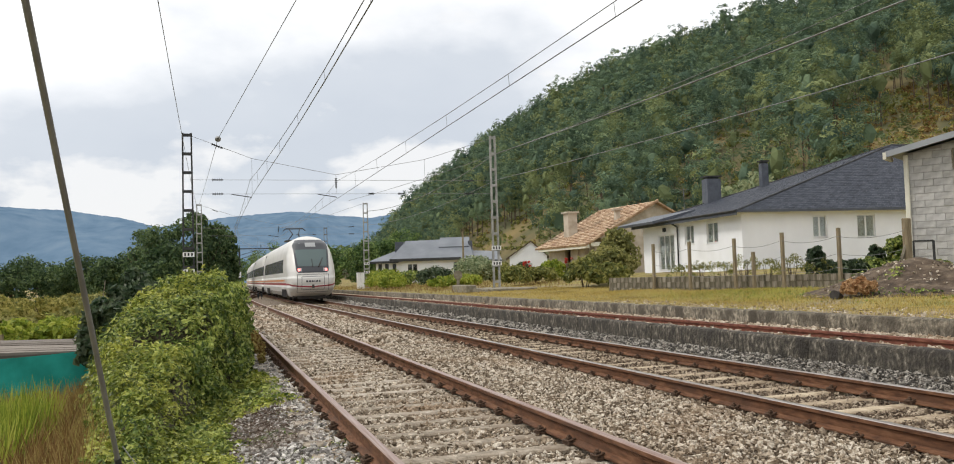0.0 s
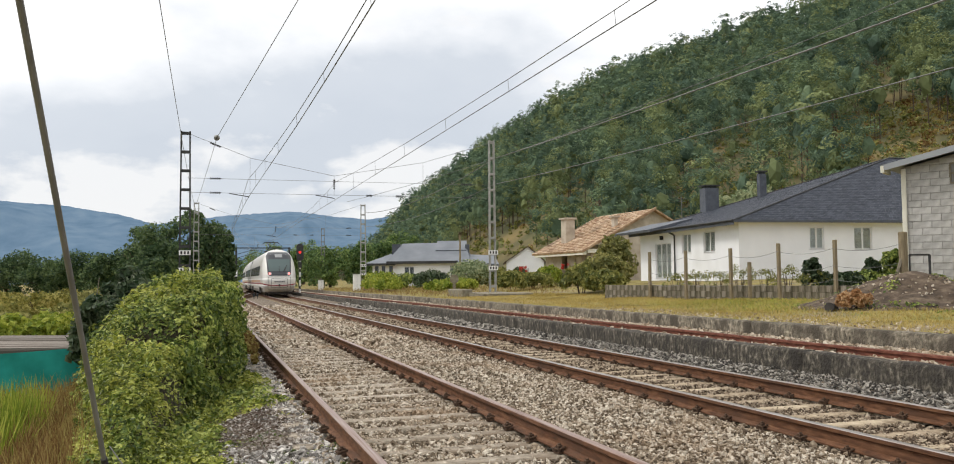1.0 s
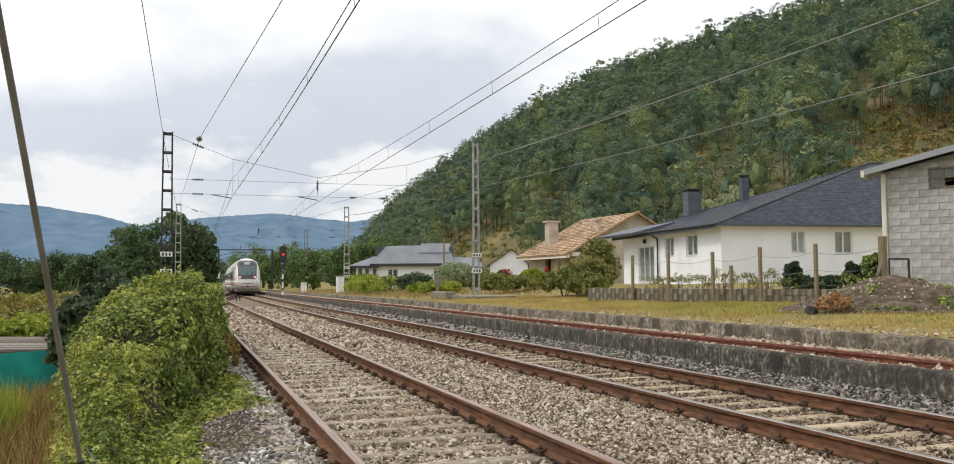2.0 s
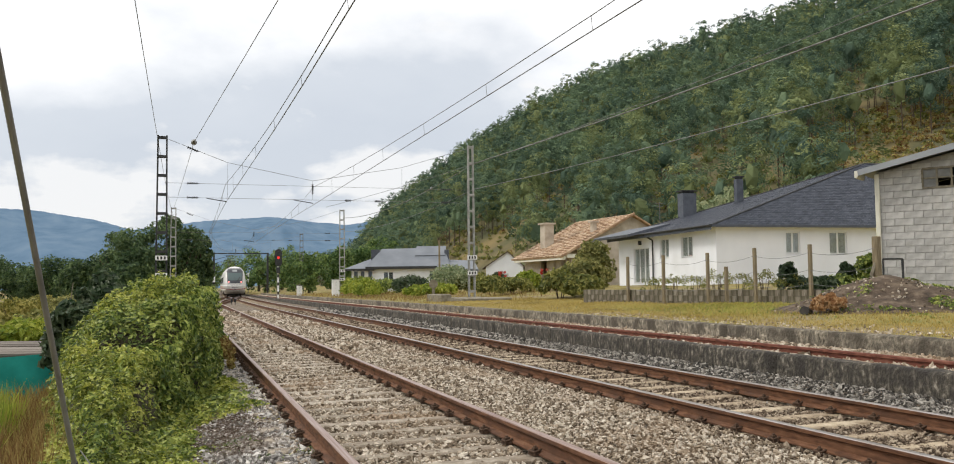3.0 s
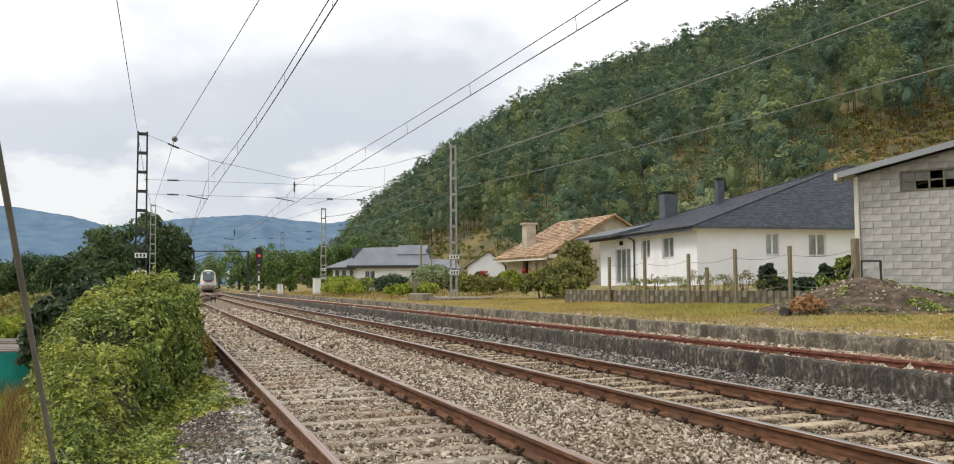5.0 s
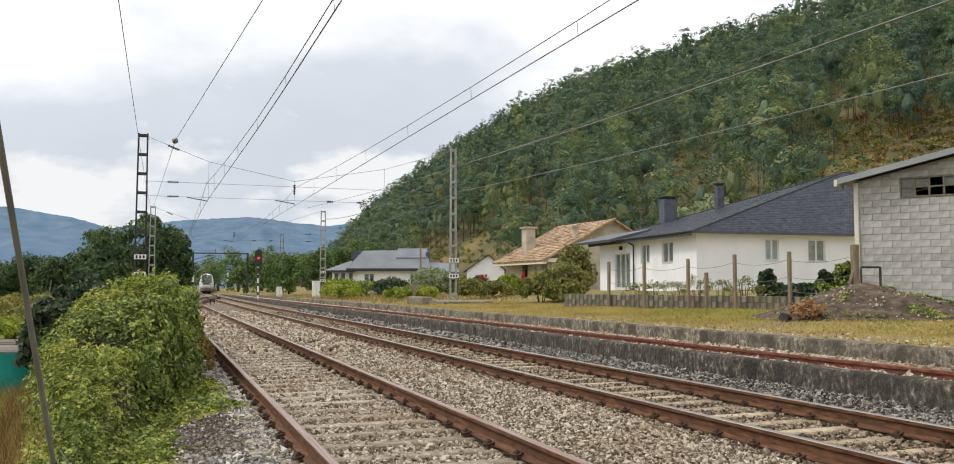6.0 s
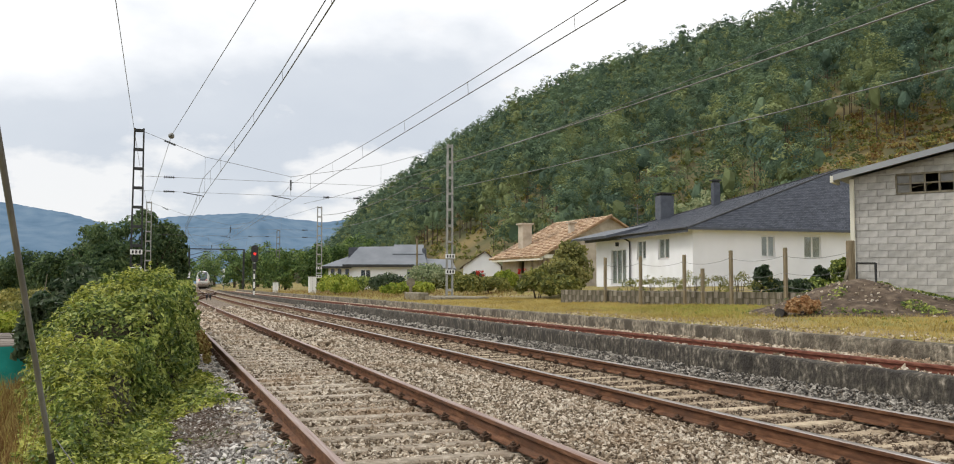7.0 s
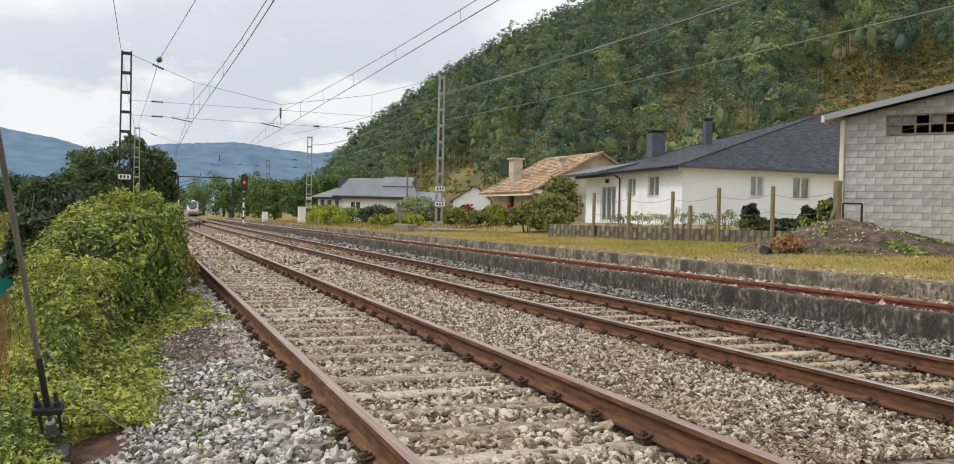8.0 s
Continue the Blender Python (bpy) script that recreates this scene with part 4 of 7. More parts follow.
def cable(bm, pts, r, sides=4):
    """One unbroken round wire through the points."""
    pts = [Vector(p) for p in pts]
    rings = []
    for i, p in enumerate(pts):
        d = (pts[min(i + 1, len(pts) - 1)] - pts[max(i - 1, 0)]).normalized()
        u = d.cross(Vector((0, 0, 1)))
        u = (u if u.length > 0.01 else Vector((1, 0, 0))).normalized()
        w = d.cross(u)
        rings.append([bm.verts.new(p + (u * math.cos(t) + w * math.sin(t)) * r) for t in (2 * math.pi * k / sides for k in range(sides))])
    for a, b in zip(rings, rings[1:]):
        for k in range(sides):
            j = (k + 1) % sides
            bm.faces.new((a[k], a[j], b[j], b[k]))


def build_headspan(y, xl, xr, top):
    o = float(bend(y))
    c1, c2 = float(track1_x(y)), float(track2_x(y)) - 0.15
    hs = thing("headspan", "wire span with insulators across the tracks", "overhead wire", group="headspans")
    pts = [(xl, y, top), (c1 + 0.05, y, 7.18), (c2, y, 6.42), (c2 + 4.5, y, 7.22), (xr, y, top + 0.1)]
    bm = bmesh.new()
    cable(bm, pts, 0.010)
    part("support_wire", bm, M["wire"], hs)
    for z in (6.15, 5.48):
        bm = bmesh.new()
        cable(bm, [(xl, y, z), (xr, y, z)], 0.008)
        part("cross_wire", bm, M["wire"], hs)
    for x, za, zb in ((c1 + 0.05, 7.18, 5.48), (c2, 6.42, 5.48), (c2 + 4.5, 7.22, 6.15)):
        part("dropper", bars(((x, y, za), (x, y, zb), 0.008), sides=4), M["wire"], hs)
    for a, b in (((xl + 1.0, y, top - 0.40), (xl + 1.5, y, top - 0.6)), ((xl + 1.0, y, 6.15), (xl + 1.5, y, 6.15)), ((xl + 1.0, y, 5.48), (xl + 1.5, y, 5.48)),
                 ((c2, y, 6.25), (c2, y, 5.75)), ((c2 + 1.6, y, 5.48), (c2 + 1.9, y, 5.48)), ((c2 + 3.1, y, 5.48), (c2 + 3.4, y, 5.48)), ((xr - 1.5, y, 6.15), (xr - 1.0, y, 6.15)), ((xr - 1.5, y, 5.48), (xr - 1.0, y, 5.48))):
        bm = bmesh.new()
        insulator(bm, a, b)
        part("insulator", bm, M["darksteel"], hs)
    for x in (c1, c2):
        part("steady_arm", bars(((x - 0.9, y, 5.46), (x, y, 5.32), 0.02), ((x, y, 5.32), (x, y, 5.28), 0.02)), M["darksteel"], hs)


build_headspan(42, -1.9, 13.0, 8.25)
build_headspan(80, -1.6, 13.1, 8.25)
build_headspan(118, 1.1, 14.4, 8.0)


def build_catenary(name, fx, near_off, y_end):
    ow = thing(name, "contact wire hung from a sagging messenger wire", "overhead wire", group="catenaries")
    ends = [-18.0, 42.0, 80.0, 118.0, 160.0, 210.0]
    contact, messenger = bmesh.new(), bmesh.new()
    cp, mp = [], []
    for a, b in zip(ends, ends[1:]):
        if a >= y_end:
            break
        for i in range(13):
            y = a + (b - a) * i / 12
            x = float(fx(min(y, 118) if fx is track1_x else y)) + float(np.interp(y, [-18, 20, 42, 80], [near_off, near_off, -0.02, 0.0]))
            t = (y - a) / (b - a)
            low = 5.56 if b > 42 or fx is track2_x else 5.46
            k = 4 * t * (1 - t)
            cp.append((x, y, 5.30 + (0.02 if fx is track2_x else -0.02) * k))
            mp.append((x - 0.02, y, 6.15 + (low - 6.15) * k))
            if 0 < i < 12 and y > 0:
                part("dropper", bars((cp[-1], mp[-1], 0.006), sides=3), M["wire"], ow)
    cable(contact, cp, 0.012)
    cable(messenger, mp, 0.010)
    part("contact_wire", contact, M["wire"], ow)
    part("messenger_wire", messenger, M["wire"], ow)


build_catenary("catenary", track1_x, 0.20, 118)
build_catenary("catenary", track2_x, -0.07, 200)


def build_feeders():
    def run(label, pts, r, mat=None):
        bm = bmesh.new()
        out = []
        for n_run, (a, b, sag) in enumerate(pts):
            for i in range(1 if n_run else 0, 11):
                t = i / 10
                p = Vector(a).lerp(Vector(b), t)
                p.z -= sag * 4 * t * (1 - t)
                out.append(p)
        cable(bm, out, r)
        tagged(new("feeder_wire", finish("feeder_wire", bm, mat or M["wire"])), label, "overhead wire", group="feeder wires")
    run("bare wire along the mast tops", [((3.2, -12, 7.95), (-0.61, 42, 8.09), 0), ((-0.61, 42, 8.09), (-1.7, 80, 8.3), 0.1)], 0.012)
    run("bare wire held by the dark mast", [((-2.25, -1.2, 7.8), (-2.15, 42, 7.85), 0.15), ((-2.15, 42, 7.85), (-1.75, 80, 7.6), 0.3)], 0.010)
    run("thick pale cable on the grey mast", [((13.5, -40, 7.8), (13.25, 42, 7.55), 0.75), ((13.25, 42, 7.55), (13.3, 80, 7.6), 0.7)], 0.022, M["galv"])
    run("thin cable low on the grey mast", [((13.6, -40, 6.2), (13.25, 42, 6.2), 0.75), ((13.25, 42, 6.2), (13.3, 80, 6.3), 0.5)], 0.014)
    run("thin far cable across the valley", [((60, 40, 27), (23, 150, 15), 2.0)], 0.03)
    bm = bmesh.new()
    bmesh.ops.create_uvsphere(bm, u_segments=14, v_segments=10, radius=0.14, matrix=Matrix.Translation((-0.61, 42, 8.09)))
    bar(bm, (-0.61, 41.7, 8.09), (-0.61, 42.3, 8.09), 0.05)
    tagged(new("marker_ball", finish("marker_ball", bm, M["galv"], smooth=True)), "grey ball on an overhead wire", "marker ball")


build_feeders()


def build_far_gantry():
    g = thing("signal_gantry", "dark steel gantry over the far tracks", "gantry")
    for x in (3.9, 12.1):
        part("gantry_leg", boxes((x - 0.14, x + 0.14, 139.86, 140.14, -0.6, 6.6)), M["darksteel"], g)
    part("gantry_beam", boxes((3.7, 12.3, 139.92, 140.08, 6.42, 6.58)), M["darksteel"], g)
    for i in range(3):
        part("bracket", bars(((4.0, 140, 5.5 - i * 0.6), (6.5, 140, 6.2 - i * 0.5), 0.05), sides=4), M["darksteel"], g)
    part("plate", boxes((3.6, 4.1, 139.6, 139.65, 2.0, 3.0)), M["whiteframe"], g, "pale plate")


build_far_gantry()


def build_signal():
    s = thing("railway_signal", "signal on a white post showing a red light", "railway signal", pose(7.55, 82, 0))
    z0 = 0.0
    part("post", bars(((0, 0, z0), (0, 0, 3.4), 0.075), sides=10), M["whiteframe"], s, "white post with dark bands")
    for z in (0.5, 1.35, 2.1):
        part("post_band", bars(((0, 0, z), (0, 0, z + 0.28), 0.079), sides=10), M["darksteel"], s)
    bm = bmesh.new()
    ring = [(0.33 * math.cos(t), (0.48 if math.sin(t) > 0 else -0.48) + 0.33 * math.sin(t)) for t in (2 * math.pi * i / 20 for i in range(20))]
    prism(bm, ring, 1, -0.04, 0.04)
    hd = part("signal_head", bm, M["darksteel"], s)
    hd.matrix_basis = pose(0, -0.15, 3.95)
    part("lower_lamps", boxes((-0.16, 0.16, -0.2, 0.1, 2.5, 3.05)), M["darksteel"], s)
    for z, mat in ((3.55, M["darksteel"]), (3.95, M["stop"]), (4.35, M["darksteel"])):
        lm = part("lens", bars(((0, -0.20, z), (0, -0.16, z), 0.13), sides=14), mat, s)
        part("hood", bars(((0, -0.40, z + 0.13), (0, -0.18, z + 0.15), 0.05), sides=6), M["darksteel"], lm)
    part("ladder", bars(((-0.12, 0.2, 0.1), (-0.12, 0.2, 3.6), 0.015), ((0.12, 0.2, 0.1), (0.12, 0.2, 3.6), 0.015), sides=4), M["galv"], s)
    part("foot", boxes((-0.25, 0.25, -0.25, 0.25, -0.25, 0.04)), M["concrete"], s)


build_signal()


def build_cabinet(x, y, z, w, h, label):
    c = thing("trackside_cabinet", label, "cabinet", pose(x, y, z), group="trackside cabinets")
    part("body", boxes((-w / 2, w / 2, -0.25, 0.25, 0.1, h)), M["whiteframe"], c, bevel=0.02)
    part("roof_cap", boxes((-w / 2 - 0.04, w / 2 + 0.04, -0.3, 0.3, h, h + 0.05)), M["galv"], c)
    part("plinth", boxes((-w / 2 - 0.03, w / 2 + 0.03, -0.28, 0.28, -0.2, 0.1)), M["concrete"], c)
    part("door_seam", boxes((-0.006, 0.006, -0.256, -0.25, 0.15, h - 0.05)), M["galv"], c)


build_cabinet(12.15, 77.5, 0.12, 0.62, 1.7, "white steel cabinet on a concrete plinth")
build_cabinet(10.3, 88, 0.1, 0.5, 1.2, "small white steel cabinet by the track")


def build_diamond_sign():
    s = thing("diamond_signs", "three pale diamond boards on one post", "sign", pose(10.6, 160, 0))
    part("post", bars(((0, 0, -0.4), (0, 0, 3.7), 0.05)), M["galv"], s)
    for z in (1.2, 2.3, 3.4):
        bm = bmesh.new()
        prism(bm, [(-0.42, z), (0, z - 0.42), (0.42, z), (0, z + 0.42)], 1, -0.08, -0.05)
        part("board", bm, M["whiteframe"], s)
    for x, y in ((3.05, 76.3), (3.35, 76.5)):
        b = thing("track_beacon", "small black beacon between the rails", "beacon", pose(x, y, -0.25), group="track beacons")
        part("head", boxes((-0.09, 0.09, -0.06, 0.06, 0.22, 0.5)), M["darksteel"], b, bevel=0.02)
        part("stem", boxes((-0.03, 0.03, -0.03, 0.03, -0.05, 0.22)), M["darksteel"], b)


build_diamond_sign()


def build_plinth():
    p = thing("mast_plinth", "weathered pale concrete plinth of the grey mast", "plinth", kind="structure")
    part("base", boxes((11.6, 14.0, 38.6, 43.6, 0.1, 0.6)), M["cpost"], p, bevel=0.03)
    part("end_block", boxes((11.2, 11.75, 41.2, 43.9, 0.1, 0.78)), M["cpost"], p, bevel=0.05)
    rng = np.random.default_rng(2)
    for i in range(9):
        y = 38.7 + i * 0.42
        part("edge_slab", boxes((11.52, 11.6, y, y + 0.36, 0.12, 0.58 + rng.normal(0, 0.015))), M["cpost"], p)
    m = thing("marker_stone", "pale rounded marker board on a short post", "marker", pose(13.7, 51.2, 0.35))
    part("post", boxes((-0.08, 0.08, -0.05, 0.05, -0.1, 0.75)), M["cpost"], m)
    part("board", bars(((0, -0.06, 0.95), (0, 0.02, 0.95), 0.28), sides=16), M["cpost"], m)


build_plinth()


def build_stay():
    a, b = Vector((-1.76, 5.72, -0.12)), Vector((-1.93, 3.5, 2.42))
    d = (b - a).normalized()
    s = thing("stay_rod", "leaning grey stay rod bolted to a black ground anchor", "stay")
    part("rod", bars((a - d * 0.06, a + d * 8.0, 0.0145), sides=10), M["galv"], s)
    part("rod_sleeve", bars((a, a + d * 0.55, 0.019), sides=10), M["darksteel"], s, "dark lower sleeve")
    n = Matrix.Translation(a) @ d.to_track_quat("Z", "Y").to_matrix().to_4x4()
    for z, t in ((0.06, 0.03),):
        pl = part("clamp_plate", boxes((-0.085, 0.085, -0.04, 0.04, z - t, z + t)), M["darksteel"], s, bevel=0.006)
        pl.matrix_basis = n
    for x in (-0.055, 0.055):
        r = part("threaded_rod", bars(((x, 0, -0.22), (x, 0, 0.22), 0.011), sides=8), M["darksteel"], s)
        r.matrix_basis = n
        q = part("nut", bars(((x, 0, 0.09), (x, 0, 0.13), 0.022), sides=6), M["darksteel"], s)
        q.matrix_basis = n
    lp = part("anchor_loop", bars(((-0.06, 0, -0.2), (0.0, 0, -0.27), 0.02), ((0.06, 0, -0.2), (0.0, 0, -0.27), 0.02), ((0, 0, -0.08), (0, 0, -0.27), 0.03), sides=8), M["galv"], s)
    lp.matrix_basis = n
    part("anchor_block", boxes((-1.90, -1.64, 5.55, 5.85, -0.75, -0.34)), M["darksteel"], s, bevel=0.015)
    w = thing("loose_wire", "thin slack wire trailing through the ivy", "wire")
    pts = [Vector((-1.78, 5.6, 0.32)).lerp(Vector((-1.15, 5.3, -0.22)), i / 8) + Vector((0, 0, -0.10 * 4 * (i / 8) * (1 - i / 8))) for i in range(9)]
    bm = bmesh.new()
    cable(bm, pts, 0.004)
    part("strand", bm, M["galv"], w)


build_stay()


# ---------------------------------------------------------------- buildings
def window(parent, x0, x1, z0, z1, mat_in, side=False, y=0.0, leaves_n=2):
    """A white-framed casement let into a wall; side: on the wall that runs along local y."""
    def bx(a0, a1, d0, d1, c0, c1):
        return (d0, d1, a0, a1, c0, c1) if side else (a0, a1, d0, d1, c0, c1)
    f = 0.06
    w = part("window", boxes(bx(x0, x1, y - 0.05, y + 0.02, z0, z0 + f), bx(x0, x1, y - 0.05, y + 0.02, z1 - f, z1), bx(x0, x0 + f, y - 0.05, y + 0.02, z0 + f, z1 - f),
                             bx(x1 - f, x1, y - 0.05, y + 0.02, z0 + f, z1 - f)), M["whiteframe"], parent)
    for i in range(1, leaves_n):
        xm = x0 + (x1 - x0) * i / leaves_n
        part("mullion", boxes(bx(xm - 0.05, xm + 0.05, y - 0.045, y + 0.02, z0 + f, z1 - f)), M["whiteframe"], w)
    for i in range(leaves_n):
        a = x0 + (x1 - x0) * i / leaves_n + 0.05
        b = x0 + (x1 - x0) * (i + 1) / leaves_n - 0.05
        part("blind", boxes(bx(a, b, y - 0.012, y + 0.02, z0 + f + 0.02, z1 - f)), mat_in, w)
        part("pane", boxes(bx(a, b, y - 0.024, y - 0.018, z0 + f, z1 - f)), M["glass"], w)
    part("sill", boxes(bx(x0 - 0.08, x1 + 0.08, y - 0.12, y + 0.02, z0 - 0.06, z0)), M["whiteframe"], w)


def wall_with_holes(bm, x0, x1, z0, z1, holes, y0, y1, side=False):
    """A wall of thickness y0 to y1 with rectangular openings (a0, a1, c0, c1)."""
    xs = sorted({x0, x1, *(h for o in holes for h in o[:2])})
    zs = sorted({z0, z1, *(h for o in holes for h in o[2:])})
    for a, b in zip(xs, xs[1:]):
        run = None
        for c, d in zip(zs, zs[1:]):
            if any(o[0] <= a and b <= o[1] and o[2] <= c and d <= o[3] for o in holes):
                continue
            if side:
                box(bm, y0, y1, a, b, c, d)
            else:
                box(bm, a, b, y0, y1, c, d)
    bmesh.ops.remove_doubles(bm, verts=bm.verts, dist=0.001)


def courses(a, b, c, d, rows, cols, parent, mat, t=0.02, lap=0.5):
    """Shingle courses over a roof face a-b (eave) to d-c (top): joined, each with its own edges and tilt."""
    a, b, c, d = (Vector(p) for p in (a, b, c, d))
    n = (b - a).cross(d - a).normalized()
    if n.z < 0:
        n = -n
    rng = np.random.default_rng(11)
    vs, fs = [], []
    for i in range(rows):
        l0, r0, l1, r1 = a.lerp(d, i / rows), b.lerp(c, i / rows), a.lerp(d, (i + 1.15) / rows), b.lerp(c, (i + 1.15) / rows)
        k = max(1, round(cols * (r0 - l0).length / (b - a).length))
        off = 0.5 * (i % 2)
        for j in range(-1, k):
            u, w = max(0, (j + off) / k), min(1, (j + 1 + off) / k)
            if w - u < 1e-4:
                continue
            h = rng.uniform(0.7, 1.3) * t
            p = [l0.lerp(r0, u) + n * h, l0.lerp(r0, w - 0.04 / k) + n * h, l1.lerp(r1, w - 0.04 / k) + n * 0.003, l1.lerp(r1, u) + n * 0.003, l0.lerp(r0, u), l0.lerp(r0, w - 0.04 / k)]
            q = len(vs)
            vs += [x[:] for x in p]
            fs += [(q, q + 1, q + 2, q + 3), (q + 4, q + 5, q + 1, q)]
    ob = part("shingles", np_mesh("shingles", vs, fs, mat), None, parent)
    tagged(ob, kind="stuff")


def build_white_house():
    h = thing("white_house", "single-storey white plastered house with dark slate roof", "house", pose(24.9, 37.55, 0, 0, 0, -5))
    W, D, z0, z1 = 17.0, 12.4, 0.7, 4.2
    front = [(4.08, 4.92, 2.68, 3.82), (6.72, 7.80, 2.64, 3.84), (12.0, 13.0, 2.64, 3.84)]
    side = [(2.5, 3.8, 2.62, 3.76), (5.3, 6.45, 2.66, 3.76), (7.9, 10.1, 1.2, 3.36)]
    bm = bmesh.new()
    wall_with_holes(bm, 0, W, z0, z1, front, 0, 0.3)
    part("front_wall", bm, M["plaster"], h)
    bm = bmesh.new()
    wall_with_holes(bm, 0.3, D, z0, z1, side, 0, 0.3, True)
    part("side_wall", bm, M["plaster"], h)
    part("back_wall", boxes((0.3, W, D - 0.3, D, z0, z1), (W - 0.3, W, 0.3, D - 0.3, z0, z1)), M["plaster"], h)
    part("ceiling_slab", boxes((0.31, W - 0.31, 0.31, D - 0.31, z1 - 0.25, z1 - 0.05)), M["plaster"], h)
    for o in front:
        window(h, *o, M["curtain"], y=0.12)
    for o in side[:2]:
        window(h, *o, M["curtain"], True, 0.12)
    window(h, *side[2], M["curtain"], True, 0.12, 3)
    # roof
    e, ze = 0.55, 4.12
    ridge_y, rx0, rx1, zr = 6.5, 14.2, 16.5, 8.55
    E = [(-e, -e, ze), (W + e, -e, ze), (W + e, D + e, ze), (-e, D + e, ze)]
    A, B = (rx0, ridge_y, zr), (rx1, ridge_y, zr)
    bm = bmesh.new()
    vv = [bm.verts.new(p) for p in (*E, A, B)]
    for f in ((0, 1, 5, 4), (3, 4, 5, 2), (0, 4, 3), (1, 2, 5), (3, 2, 1, 0)):
        bm.faces.new([vv[i] for i in f])
    part("roof", bm, M["slate"], h)
    courses(E[0], E[1], B, A, 40, 80, h, M["slate_i"], 0.012)
    courses(E[3], E[0], A, A, 52, 66, h, M["slate_i"], 0.012)
    for p, q in ((E[0], A), (E[3], A), (A, B)):
        part("hip_cap", bars(((Vector(p) + Vector((0, 0, 0.01))), (Vector(q) + Vector((0, 0, 0.01))), 0.055), sides=6), M["darksteel"], h)
    part("fascia", boxes((-e - 0.03, -e, -e, D + e, ze - 0.22, ze + 0.05), (-e, W + e, -e - 0.03, -e, ze - 0.10, ze + 0.04)), M["slate"], h)
    part("soffit", boxes((-e, 0, 0, D + e, ze - 0.06, ze - 0.01), (-e, W + e, -e, 0, ze - 0.06, ze - 0.01)), M["plaster"], h)
    part("porch_roof", slab(bmesh.new(), (-1.3, 8.0, ze + 0.03), (-1.3, D + 1.6, ze + 0.03), (1.5, D + 1.6, ze + 0.72), (1.5, 8.0, ze + 0.72), 0.16), M["slate"], h)
    part("downpipe", bars(((-0.62, 7.4, ze - 0.05), (-0.12, 7.2, ze - 0.35), 0.05), ((-0.10, 7.2, ze - 0.35), (-0.10, 7.2, 0.9), 0.05), sides=8), M["darksteel"], h)
    part("gutter", bars(((-e - 0.09, -e, ze + 0.0), (-e - 0.09, D + e, ze + 0.0), 0.06), sides=8), M["darksteel"], h)
    part("wall_lamp", boxes((-0.2, 0.0, 8.9, 9.05, 3.55, 3.8)), M["darksteel"], h, bevel=0.02)
    for x, y, w, zt, zb in ((4.2, 10.9, 0.48, 6.98, 5.0), (6.6, 8.6, 0.23, 7.68, 5.8)):
        c = part("chimney", boxes((x - w, x + w, y - w * 0.8, y + w * 0.8, zb, zt)), M["slate"], h, "slate-clad chimney", bevel=0.015)
        part("chimney_cap", boxes((x - w * 0.8, x + w * 0.8, y - w * 0.6, y + w * 0.6, zt, zt + 0.12), (x - w - 0.06, x + w + 0.06, y - w * 0.8 - 0.06, y + w * 0.8 + 0.06, zt + 0.12, zt + 0.2)), M["darksteel"], c)
    part("aerial", bars(((1.6, 9.6, 4.7), (1.6, 9.6, 6.3), 0.02), ((1.2, 9.6, 6.2), (2.0, 9.6, 6.2), 0.012), ((1.3, 9.6, 6.0), (1.9, 9.6, 6.0), 0.012), sides=4), M["galv"], h)


